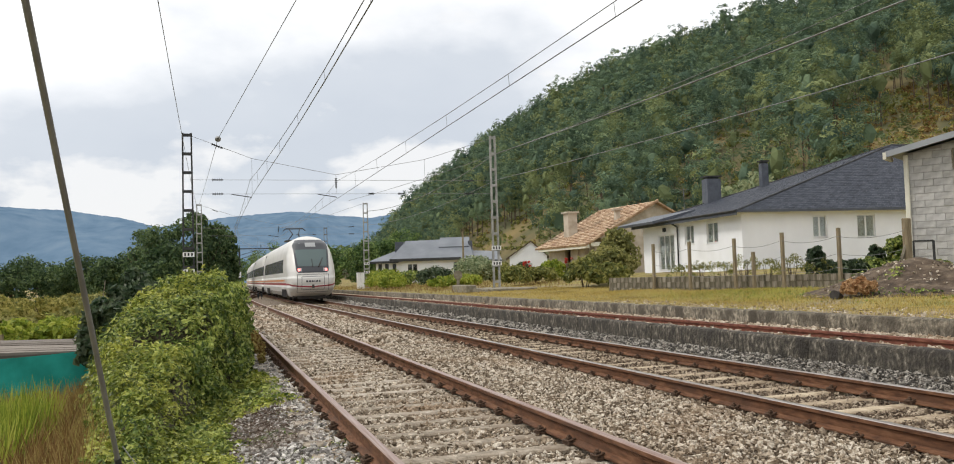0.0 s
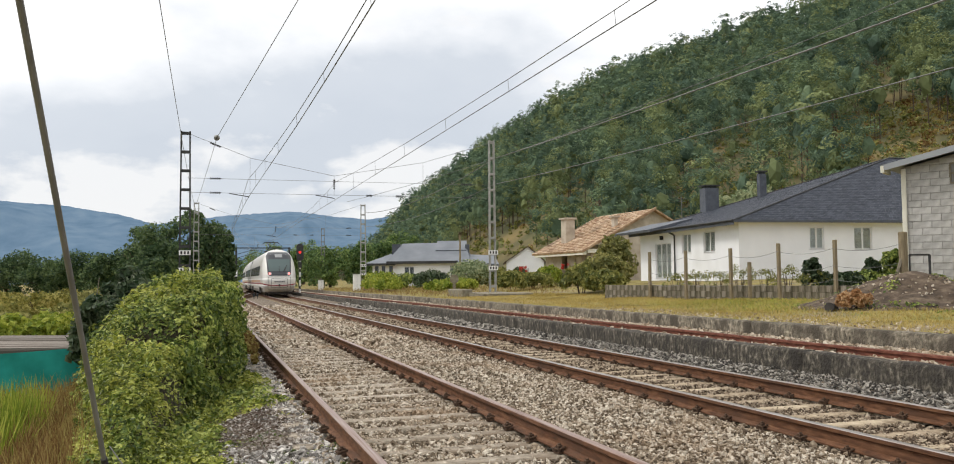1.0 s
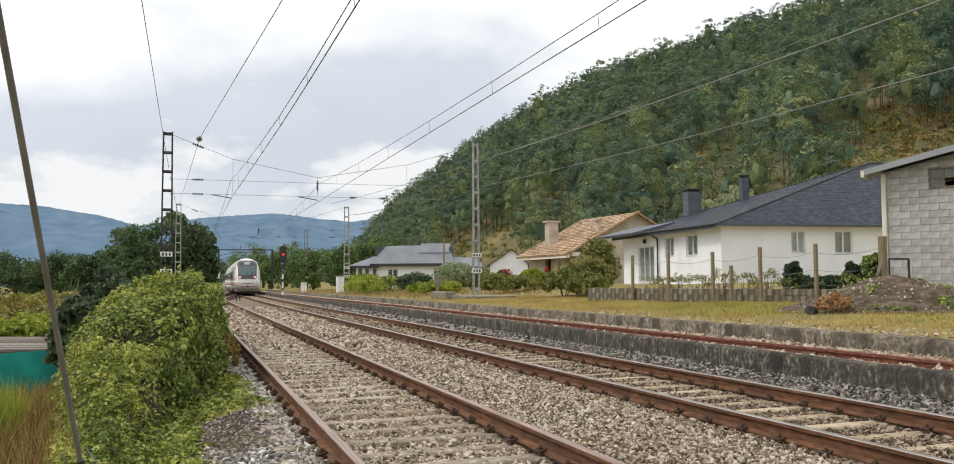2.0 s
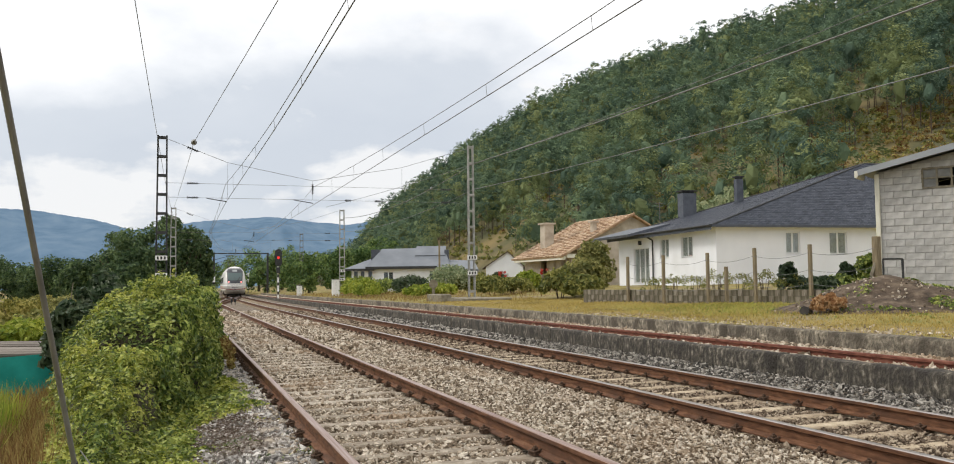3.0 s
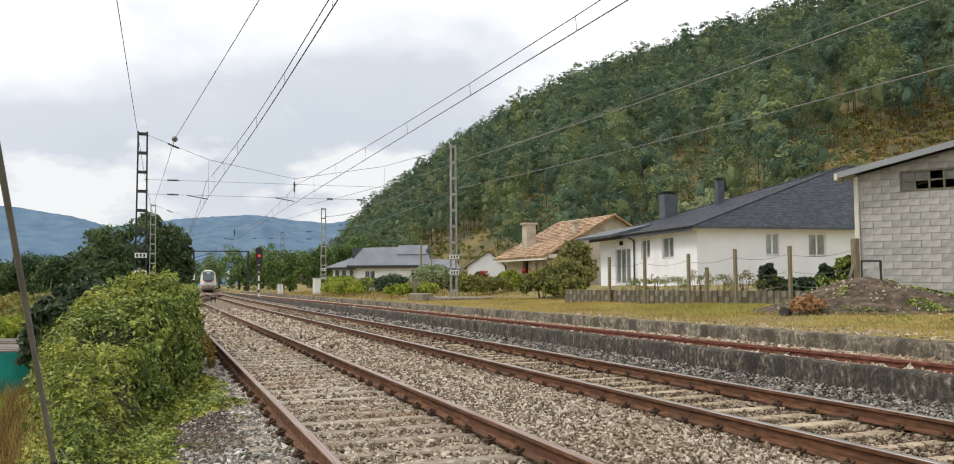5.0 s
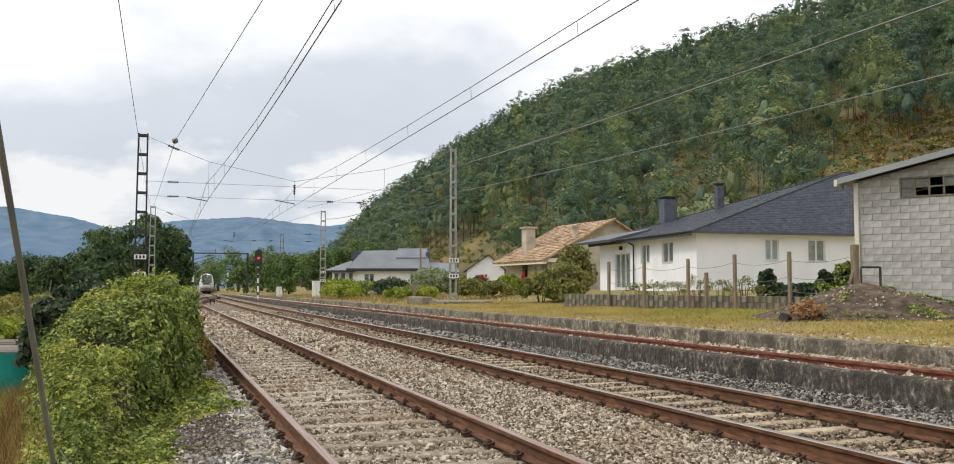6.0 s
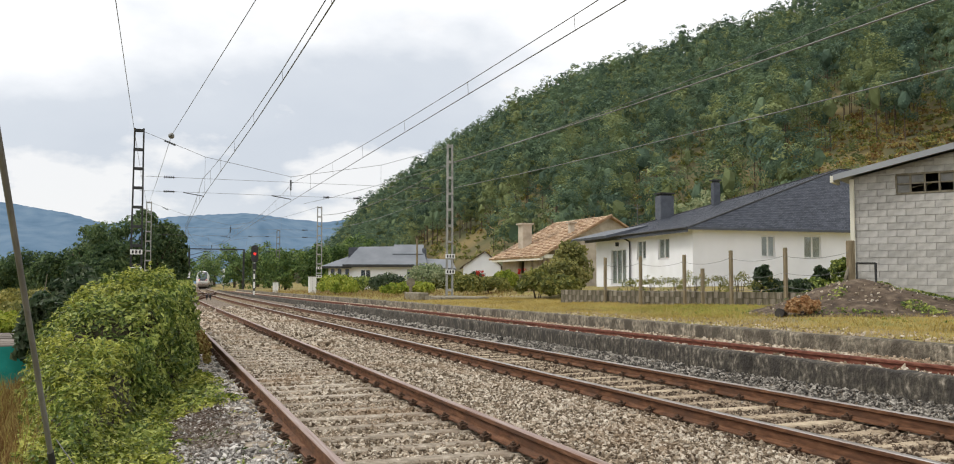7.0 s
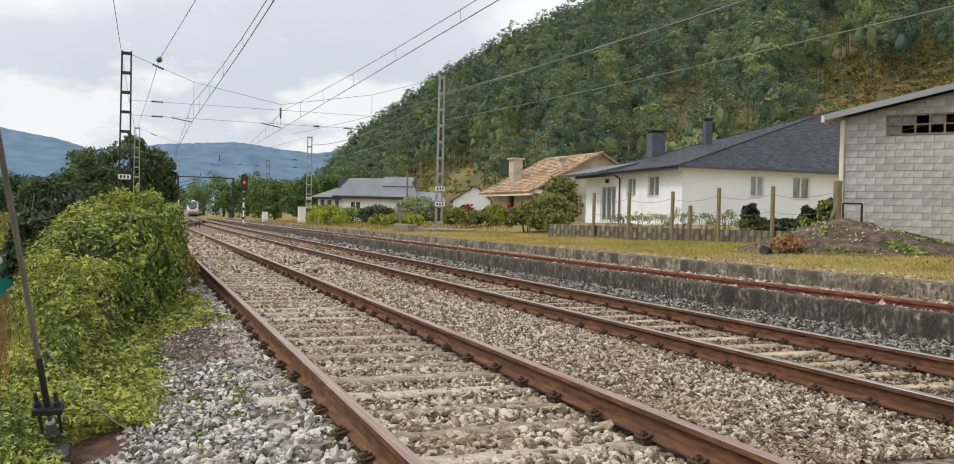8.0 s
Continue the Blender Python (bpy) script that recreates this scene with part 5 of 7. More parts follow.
def build_garage():
    ang = math.degrees(math.atan2(-0.832, 0.5547))
    g = thing("block_garage", "unrendered grey concrete block garage with sheet roof", "garage", pose(18.1, 19.75, 0, 0, 0, ang))
    L, z0, dep = 8.0, 0.3, 6.0
    rise = 0.212
    top = lambda x: 4.40 + rise * x
    wx0, wx1, wz0, wz1 = 1.26, 4.6, 3.86, 4.42
    # core of mortar, built round the window opening
    bm = bmesh.new()
    for x0, x1, za, zb in ((0, wx0, z0, None), (wx0, wx1, z0, wz0), (wx0, wx1, wz1 + 0.0, None), (wx1, L, z0, None)):
        ring = [(x0, za), (x1, za), (x1, zb if zb else top(x1) - 0.02), (x0, zb if zb else top(x0) - 0.02)]
        prism(bm, ring, 1, 0.016, 0.2)
    part("mortar_wall", bm, M["mortar"], g)
    part("side_walls", boxes((0.0, 0.2, 0.2, dep - 0.2, z0, 4.42), (L - 0.2, L, 0.2, dep - 0.2, z0, 6.05)), M["mortar"], g)
    bm = bmesh.new()
    prism(bm, [(0.0, z0), (L, z0), (L, top(L) + 0.02), (0.0, top(0) + 0.02)], 1, dep - 0.2, dep)
    part("rear_wall", bm, M["mortar"], g)
    bl, bh = 0.5, 0.2
    rng = np.random.default_rng(8)
    meshes = {}
    row = 0
    z = 0.42
    while z < 6.1:
        x = -0.25 if row % 2 else 0.0
        while x < L:
            a, b = max(x, 0.0), min(x + bl, L)
            zt = min(z + bh, top(a) - 0.03)
            hit = b > wx0 + 0.01 and a < wx1 - 0.01 and zt > wz0 + 0.02 and z < wz1 - 0.02
            spans = [(a, b)]
            if hit:
                spans = [s for s in ((a, min(b, wx0)), (max(a, wx1), b)) if s[1] - s[0] > 0.05]
            for a2, b2 in spans:
                if zt - z > 0.05 and b2 - a2 > 0.06:
                    key = (round(b2 - a2, 2), round(zt - z, 2))
                    if key not in meshes:
                        meshes[key] = finish("block", boxes((0.004, key[0] - 0.004, 0.0, 0.1, 0.004, key[1] - 0.004)), M["block"], bevel=0.006)
                    ob = part("block", meshes[key], None, g)
                    ob.matrix_basis = pose(a2, rng.normal(0, 0.004), z, rng.normal(0, 0.3), 0, rng.normal(0, 0.3))
            x += bl
        z += bh
        row += 1
    # open concrete lattice window
    wn = part("window_frame", boxes((wx0, wx1, -0.02, 0.06, wz1 - 0.03, wz1 + 0.02), (wx0, wx1, -0.01, 0.06, wz0 - 0.02, wz0 + 0.03)), M["cpost"], g)
    n = 9
    for i in range(n + 1):
        x = wx0 + (wx1 - wx0) * i / n
        part("lattice_bar", boxes((x - 0.025, x + 0.025, 0.0, 0.07, wz0 + 0.03, wz1 - 0.03)), M["cpost"], wn)
    for i in range(n):
        x = wx0 + (wx1 - wx0) * i / n
        part("lattice_rail", boxes((x + 0.025, x + (wx1 - wx0) / n - 0.025, 0.01, 0.06, (wz0 + wz1) / 2 - 0.02, (wz0 + wz1) / 2 + 0.02)), M["cpost"], wn)
        if i in (0, 1, 3):
            part("pane", boxes((x + 0.025, x + (wx1 - wx0) / n - 0.025, 0.05, 0.056, wz0 + 0.03 + 0.25 * (i > 0), wz1 - 0.03)), M["galv"], wn, "cloudy glass pane")
    # roof
    rf = part("roof", slab(bmesh.new(), (-0.35, -0.4, top(-0.35) + 0.12), (L + 0.3, -0.4, top(L + 0.3) + 0.12), (L + 0.3, dep + 0.3, top(L + 0.3) + 0.12), (-0.35, dep + 0.3, top(-0.35) + 0.12), 0.07), M["sheet"], g)
    part("verge_trim", slab(bmesh.new(), (-0.38, -0.46, top(-0.38) + 0.16), (L + 0.3, -0.46, top(L + 0.3) + 0.16), (L + 0.3, -0.405, top(L + 0.3) + 0.16), (-0.38, -0.405, top(-0.38) + 0.16), 0.17), M["sheet"], g, "pale metal verge trim")
    part("eave_end", boxes((-0.45, -0.36, -0.46, 0.4, top(-0.4) - 0.06, top(-0.4) + 0.14)), M["trim"], g)
    for i in range(22):
        y = -0.35 + i * 0.3
        part("roof_rib", slab(bmesh.new(), (-0.36, y, top(-0.36) + 0.16), (L + 0.3, y, top(L + 0.3) + 0.16), (L + 0.3, y + 0.06, top(L + 0.3) + 0.16), (-0.36, y + 0.06, top(-0.36) + 0.16), 0.04), M["sheet"], rf)
    part("corner_pipe", boxes((0.0, 0.13, -0.07, -0.012, 1.0, 4.36)), M["trim"], g, "cream corner drainpipe", bevel=0.02)
    gt = thing("metal_gate", "rusty metal gate frame beside the garage", "gate", pose(17.55, 19.0, 0.85, 0, 0, -20))
    part("gate_frame", bars(((0, 0, 0), (0, 0, 1.0), 0.025), ((0, 0, 1.0), (0.55, 0, 1.0), 0.025), ((0.55, 0, 1.0), (0.55, 0, -0.1), 0.035), sides=6), M["darksteel"], gt)
    part("latch_box", boxes((0.48, 0.55, -0.04, 0.04, 0.05, 0.28)), M["darksteel"], gt)


build_white_house()
build_garage()


def build_stone_house():
    h = thing("stone_house", "pale stone house with terracotta tiled gable roof", "house", pose(29.05, 63.7, 0, 0, 0, 3))
    W, D, z0, ze, zr = 11.6, 9.0, 0.6, 3.95, 7.0
    bm = bmesh.new()
    wall_with_holes(bm, 0.4, W, z0, ze, [(0.9, 1.9, 1.5, 3.3)], 1.6, 1.9)
    part("front_wall", bm, M["granite"], h)
    bm = bmesh.new()
    prism(bm, [(0.0, ze), (W, ze), (W / 2, zr - 0.15)], 1, 0.0, 0.3)
    part("gable", bm, M["granite"], h)
    part("lower_front", boxes((3.2, W, 0.0, 0.3, z0, ze)), M["granite"], h)
    part("side_wall", boxes((0.1, 0.4, 1.9, 4.6, z0, ze), (0.1, 0.4, 5.7, D, z0, ze), (0.1, 0.4, 4.6, 5.7, 3.3, ze), (0.4, W, D - 0.3, D, z0, ze)), M["granite"], h)
    # near-black sheet set inside to stand in for the unlit interior
    part("inner_dark", boxes((0.6, W - 0.4, 2.2, 2.3, z0, ze)), M["under"], h)
    bm = bmesh.new()
    prism(bm, [(0.0, ze), (W, ze), (W / 2, zr - 0.15)], 1, D - 0.3, D)
    part("rear_gable", bm, M["granite"], h)
    e = 0.6
    drop = e * (zr - ze) / (W / 2)
    E0, E1 = (-e - 0.5, -0.5, ze - drop - 0.2), (-e - 0.5, D + 0.4, ze - drop - 0.2)
    R0, R1 = (W / 2, -0.5, zr), (W / 2, D + 0.4, zr)
    part("roof_slope", slab(bmesh.new(), E0, E1, R1, R0, 0.12), M["tile"], h)
    part("roof_slope", slab(bmesh.new(), (W + e, -0.5, ze - drop), (W + e, D + 0.4, ze - drop), R1, R0, 0.12), M["tile"], h)
    courses(E1, E0, R0, R1, 22, 38, h, M["tile"], 0.07)
    part("verge", slab(bmesh.new(), (E0[0], -0.56, E0[2] + 0.1), (E0[0], -0.40, E0[2] + 0.1), (W / 2, -0.40, zr + 0.12), (W / 2, -0.56, zr + 0.12), 0.16), M["tile"], h)
    part("eave_beam", boxes((-e - 0.4, -e - 0.1, -0.4, D, 3.15, 3.5), (-e, 3.2, -0.42, -0.1, 3.3, 3.62)), M["trim"], h)
    for x, y in ((0.15, 0.1), (0.15, 3.2), (2.6, 0.1)):
        part("porch_pillar", boxes((x - 0.17, x + 0.17, y - 0.17, y + 0.17, 0.9, 3.4)), M["granite"], h)
    part("balcony_slab", boxes((-0.9, 3.2, -0.5, 1.6, 0.5, 1.35)), M["granite"], h)
    for i in range(11):
        x = -0.85 + i * 0.4
        part("baluster", boxes((x, x + 0.22, -0.5, -0.36, 1.35, 2.05)), M["granite"], h)
    part("balustrade_rail", boxes((-0.95, 3.3, -0.56, -0.3, 2.05, 2.18)), M["granite"], h)
    # dark panel filling the opening, its colour in place of interior shade
    part("dark_opening", boxes((0.95, 1.85, 1.86, 1.92, 1.5, 3.3)), M["glassy"], h)
    window(h, 4.6, 6.0, 4.15, 5.05, M["under"], y=-0.02)
    for x, y, w, zt, zb in ((1.0, 6.2, 0.45, 6.45, 3.6), (3.1, 1.6, 0.2, 6.35, 5.0)):
        c = part("chimney", boxes((x - w, x + w, y - w, y + w, zb, zt)), M["granite"], h, "stone chimney")
        part("chimney_cap", boxes((x - w - 0.15, x + w + 0.15, y - w - 0.15, y + w + 0.15, zt, zt + 0.15)), M["granite"], c)


def build_grey_roof_house():
    h = thing("grey_roofed_house", "low white house under a grey metal hipped roof", "house", pose(19.35, 98.9, 0, 0, 0, -20))
    bm = bmesh.new()
    wall_with_holes(bm, 1.2, 9.3, 0.0, 3.4, [(2.0, 3.2, 1.6, 2.8), (7.4, 8.6, 1.2, 2.9)], 0.6, 0.9)
    part("front_wall", bm, M["plaster"], h)
    part("side_walls", boxes((1.2, 1.5, 0.9, 8, 0, 3.4), (9.0, 9.3, 0.9, 8, 0, 3.4), (1.5, 9.0, 7.7, 8, 0, 3.4)), M["plaster"], h)
    for x0, x1, za, zb in ((2.0, 3.2, 1.6, 2.8), (7.4, 8.6, 1.2, 2.9)):
        window(h, x0, x1, za, zb, M["glassy"], y=0.72)
    part("wing_wall", boxes((-1.8, 1.2, 1.0, 6.0, 0, 3.1)), M["plaster"], h)
    for x in (-1.5, -0.7, 0.2):
        part("wing_window", boxes((x, x + 0.42, 0.94, 1.0, 1.5, 2.9)), M["glassy"], h)
    bm = bmesh.new()
    vv = [bm.verts.new(p) for p in ((0.0, 0, 3.38), (9.9, 0, 3.38), (9.9, 9, 3.38), (0.0, 9, 3.38), (1.4, 4.2, 5.65), (9.0, 4.2, 5.75))]
    for f in ((0, 1, 5, 4), (3, 4, 5, 2), (0, 4, 3), (1, 2, 5), (3, 2, 1, 0)):
        bm.faces.new([vv[i] for i in f])
    part("roof", bm, M["housesheet"], h)
    part("eave_band", boxes((-0.02, 9.92, -0.05, 0.0, 3.1, 3.42)), M["darksteel"], h)
    part("wing_roof", slab(bmesh.new(), (-2.6, 0.2, 3.2), (1.0, 0.2, 3.2), (1.8, 4.4, 4.6), (0.4, 4.4, 4.6), 0.2), M["housesheet"], h)
    part("wing_eave", boxes((-2.6, 1.0, 0.1, 0.2, 2.95, 3.2)), M["darksteel"], h)
    part("annexe_roof", slab(bmesh.new(), (8.4, -0.6, 3.3), (13.2, -0.6, 2.95), (12.6, 4.0, 4.1), (8.4, 4.0, 4.3), 0.2), M["housesheet"], h)
    part("annexe_wall", boxes((9.4, 12.4, 0.6, 4.0, 0, 3.0)), M["under"], h)
    part("upper_roof", slab(bmesh.new(), (5.6, 2.2, 4.75), (9.2, 2.2, 4.75), (9.2, 4.6, 5.95), (5.6, 4.6, 5.95), 0.15), M["housesheet"], h)
    part("chimney", boxes((9.1, 9.6, 2.6, 3.1, 3.5, 5.4)), M["slate"], h)
    part("chimney", boxes((0.2, 1.2, 3.4, 4.2, 4.0, 5.55)), M["slate"], h)
    p = thing("wooden_pole", "thin dark wooden pole beside the low house", "pole", pose(24.5, 86, 0))
    part("shaft", bars(((0, 0, 0), (0, 0, 5.9), 0.13, 0.09), sides=8), M["post"], p)


def build_shed():
    h = thing("white_shed", "small white gabled shed with brown roof", "shed", pose(37.5, 107.9, 0, 0, 0, -20))
    bm = bmesh.new()
    prism(bm, [(0, 0), (5.0, 0), (5.0, 3.6), (2.9, 5.45), (0, 3.55)], 1, 0.0, 6.0)
    part("body", bm, M["plaster"], h)
    part("roof_slope", slab(bmesh.new(), (-0.5, -0.3, 3.3), (-0.5, 8.2, 3.3), (2.9, 8.2, 5.6), (2.9, -0.3, 5.6), 0.12), M["soil"], h)
    part("roof_slope", slab(bmesh.new(), (5.4, -0.3, 3.35), (5.4, 8.2, 3.35), (2.9, 8.2, 5.6), (2.9, -0.3, 5.6), 0.12), M["soil"], h)
    part("door", boxes((2.0, 3.0, -0.05, 0.0, 0.6, 2.6)), M["curtain"], h)


build_stone_house()
build_grey_roof_house()
build_shed()


def build_fence():
    spots = [(14.75, 28.6, 2.24), (14.95, 26.4, 2.22), (15.3, 24.2, 2.22), (15.7, 22.25, 2.3), (16.27, 20.45, 2.33)]
    f = thing("wire_fence", "sagging wire fence on weathered posts", "fence")
    for x, y, zt in spots:
        p = part("post", boxes((-0.05, 0.05, -0.05, 0.05, 0.5, zt)), M["post"], f, bevel=0.012)
        p.matrix_basis = pose(x, y, 0, 0, random.uniform(-0.8, 0.8), 10)
    sp = part("short_post", boxes((15.43, 15.53, 23.4, 23.5, 0.5, 1.75)), M["post"], f, bevel=0.01)
    for dz, r in ((-0.25, 0.006), (-0.75, 0.005), (-1.15, 0.005)):
        for (x, y, z), (x2, y2, z2) in zip(spots, spots[1:] + [(17.0, 18.6, 2.4)]):
            bm = bmesh.new()
            cable(bm, [Vector((x - 0.07, y, z + dz)).lerp(Vector((x2 - 0.07, y2, z2 + dz)), t / 6) - Vector((0, 0, 0.12 * 4 * t / 6 * (1 - t / 6))) for t in range(7)], r)
            part("strand", bm, M["wire"], f)
    g = thing("gate_post", "thick weathered wooden gate post with a brace", "post", pose(17.0, 18.65, 0))
    part("post", boxes((-0.09, 0.09, -0.09, 0.09, 0.5, 2.47)), M["post"], g, bevel=0.02)
    part("brace", bars(((-0.35, 0.15, 0.75), (-0.05, 0.0, 1.75), 0.05), sides=5), M["cpost"], g)
    # low block wall
    w = thing("wall_garden", "low mossy concrete block garden wall", "wall", kind="structure")
    a, b = Vector((14.4, 31.5, 0)), Vector((16.75, 18.9, 0))
    ang = math.degrees(math.atan2(b.y - a.y, b.x - a.x))
    ln = (b - a).length
    me = finish("block", boxes((0.003, 0.497, -0.1, 0.1, 0.002, 0.198)), M["gardenwall"], bevel=0.008)
    rng = np.random.default_rng(6)
    for row in range(3):
        for i in range(int(ln / 0.5)):
            p = a.lerp(b, (i * 0.5 + 0.25 * (row % 2)) / ln)
            ob = part("block", me, None, w)
            ob.matrix_basis = pose(p.x, p.y, 0.40 + 0.2 * row, 0, 0, ang + rng.normal(0, 0.5))
    part("core", finish("core", boxes((0, ln, -0.08, 0.08, 0.3, 0.98)), M["gardenwall"]), None, w).matrix_basis = pose(a.x, a.y, 0, 0, 0, ang)


build_fence()


# ---------------------------------------------------------------- growth
def build_forest():
    """The pine wood on the hill: trunks and layered crowns of needle clumps."""
    rng = np.random.default_rng(21)
    n = 7400
    b = np.radians(rng.uniform(5, 56, n))
    d = np.sqrt(rng.uniform(88 ** 2, 480 ** 2, n))
    x, y = np.sin(b) * d, np.cos(b) * d
    deg = np.degrees(b)
    ridge, toe = np.interp(deg, HILL_BEARING, HILL_RIDGE), np.interp(deg, HILL_BEARING, HILL_TOE)
    t = (d - toe) / (ridge - toe)
    patch_n = np.array([noise.noise((px * 0.012, py * 0.012, 0)) for px, py in zip(x, y)])
    keep = (t > 0.02) & (t < 1.12) & (x - bend(y) > 22)
    clearing = (deg > 42.5 + 9 * patch_n) & (d < 150 + 40 * patch_n) | (deg > 16) & (deg < 22) & (t < 0.17)
    keep &= ~clearing | (rng.uniform(0, 1, n) < 0.05)
    keep &= (deg < 32) | (d > 138) | (rng.uniform(0, 1, n) < 0.55)
    keep &= rng.uniform(0, 1, n) < 0.8 + 0.35 * patch_n
    x, y, d, deg, t = x[keep], y[keep], d[keep], deg[keep], t[keep]
    z = ground_z(x, y)
    h = rng.uniform(6.5, 12.5, len(x)) * np.where(rng.uniform(0, 1, len(x)) < 0.12, 1.25, 1.0)
    chunks = []
    g = (1 + 5 ** 0.5) / 2
    ico = np.array([(-1, g, 0), (1, g, 0), (-1, -g, 0), (1, -g, 0), (0, -1, g), (0, 1, g), (0, -1, -g), (0, 1, -g), (g, 0, -1), (g, 0, 1), (-g, 0, -1), (-g, 0, 1)]) / 1.9
    tri = np.array([(0, 11, 5), (0, 5, 1), (0, 1, 7), (0, 7, 10), (0, 10, 11), (1, 5, 9), (5, 11, 4), (11, 10, 2), (10, 7, 6), (7, 1, 8),
                    (3, 9, 4), (3, 4, 2), (3, 2, 6), (3, 6, 8), (3, 8, 9), (4, 9, 5), (2, 4, 11), (6, 2, 10), (8, 6, 7), (9, 8, 1)])
    for px, py, pz, ph, pd in zip(x, y, z, h, d):
        r = ph * rng.uniform(0.22, 0.33)
        near = pd < 250
        k = 22 if near else 15
        per = 28 if pd < 180 else 18 if near else 9
        fine = 0.075 if pd < 180 else 0.095 if near else 0.15
        zt = np.sort(rng.uniform(0.32, 1.0, k))
        prof = np.sin(np.clip((zt - 0.26) / 0.78, 0, 1) * math.pi * 0.88 + 0.28) ** 0.7
        an = rng.uniform(0, 2 * math.pi, k)
        rr = r * prof * rng.uniform(0.45, 0.95, k)
        c = np.stack([px + np.cos(an) * rr, py + np.sin(an) * rr, pz + ph * zt], 1)
        o = rng.normal(0, 1, (k * per, 3))
        o /= np.linalg.norm(o, axis=1, keepdims=True)
        o *= rng.uniform(0.3, 1.0, (k * per, 1))
        p = np.repeat(c, per, 0) + o * r * 0.30 * np.array([1, 1, 0.75])
        out = p - np.array([px, py, pz + ph * 0.6])
        out /= np.linalg.norm(out, axis=1, keepdims=True) + 1e-6
        v, f = leaves(p, out * 1.3 + o * 0.55 + np.array([0, 0, 0.25]), r * fine, rng, 0.5, 0.16)
        tint = int(rng.choice(3, p=(0.42, 0.38, 0.20) if pd > 200 else (0.42, 0.26, 0.32)))
        chunks.append((v, f, tint))
        # inner mass of the crown
        core = ico * (1 + rng.normal(0, 0.16, (12, 1))) * np.array([r * 0.3, r * 0.3, ph * 0.15])
        chunks.append((core + np.array([px, py, pz + ph * 0.60]), tri, tint))
        # trunk: three-sided
        w = 0.012 * ph
        q = np.array([(px + math.cos(a) * s * w, py + math.sin(a) * s * w, zz) for zz, s in ((pz - 0.5, 1), (pz + ph * 0.45, 0.6)) for a in (0, 2.1, 4.2)])
        chunks.append((q, np.array([(0, 1, 4), (0, 4, 3), (1, 2, 5), (1, 5, 4), (2, 0, 3), (2, 3, 5)]), 3))
    v, f, m = join_np(chunks)
    ob = new("pine_wood", np_mesh("pine_wood", v, f, [M["pine"], M["pinedark"], M["pineolive"], M["bark"]], False, m))
    tagged(ob, "dense dark green pine wood covering the hillside", "woodland", kind="stuff")
    # low scrub on the open parts of the slope
    n = 1800
    b, d = np.radians(rng.uniform(12, 56, n)), np.sqrt(rng.uniform(88 ** 2, 235 ** 2, n))
    x, y = np.sin(b) * d, np.cos(b) * d
    keep = x - bend(y) > 30
    x, y = x[keep], y[keep]
    z = ground_z(x, y)
    chunks = []
    for px, py, pz in zip(x, y, z):
        s = rng.uniform(0.4, 1.1)
        p, nn = clumps(rng, 5, (px, py, pz + s * 0.3), (s, s, s * 0.6), 7, s * 0.4)
        lv, lf = leaves(p, nn, 0.22 * s + 0.1, rng)
        chunks.append((lv, lf, int(rng.uniform() < 0.12)))
    # rusty bracken on the bare slope
    n = 1500
    b, d = np.radians(rng.uniform(39.5, 56, n)), rng.uniform(104, 168, n)
    x, y = np.sin(b) * d, np.cos(b) * d
    for px, py, pz in zip(x, y, ground_z(x, y)):
        s = rng.uniform(0.3, 0.8)
        p, nn = clumps(rng, 4, (px, py, pz + s * 0.2), (s * 1.3, s * 1.3, s * 0.4), 6, s * 0.4)
        lv, lf = leaves(p, nn, 0.18 * s + 0.1, rng)
        chunks.append((lv, lf, int(rng.uniform() < 0.7)))
    v, f, m = join_np(chunks)
    ob = new("hill_scrub", np_mesh("hill_scrub", v, f, [M["shrub"], M["dry"]], False, m))
    tagged(ob, "olive and rust-brown scrub on open hillside", "scrub", kind="stuff")


build_forest()


def build_tree(x, y, h, r, mat, seed, label, group="", clump_n=90, per=26, leaf=0.16, low=0.25):
    """A broad-leaved tree: tapered trunk, limbs, and a crown of leaf clumps."""
    rng = np.random.default_rng(seed)
    z = float(ground_z(x, y))
    t = thing("tree", label, "tree", pose(x, y, z), group=group)
    bm = bmesh.new()
    bar(bm, (0, 0, -0.3), (0.02 * h, 0, h * 0.5), 0.035 * h, 0.02 * h, 8)
    for i in range(7):
        a = i * 2.4 + rng.uniform(0, 1)
        z0 = h * rng.uniform(0.25, 0.5)
        bar(bm, (0.015 * h, 0, z0), (math.cos(a) * r * 0.6, math.sin(a) * r * 0.6, z0 + h * rng.uniform(0.15, 0.35)), 0.014 * h, 0.005 * h, 5)
    part("trunk", bm, M["bark"], t)
    zc = h * (low + (1 - low) * 0.46)
    pts, nrm = [], []
    for i in range(6):
        a = rng.uniform(0, 6.28)
        o = (math.cos(a) * r * 0.42, math.sin(a) * r * 0.42, zc + (i - 2.5) * 0.11 * h)
        p, n = clumps(rng, clump_n // 6, o, (r * 0.62, r * 0.62, h * (1 - low) * 0.33), per, r * 0.2, 0.25)
        pts.append(p)
        nrm.append(n)
    p, n = np.concatenate(pts), np.concatenate(nrm)
    v, f = leaves(p, n, leaf, rng)
    part("crown", np_mesh("crown", v, f, mat), None, t)
    return t


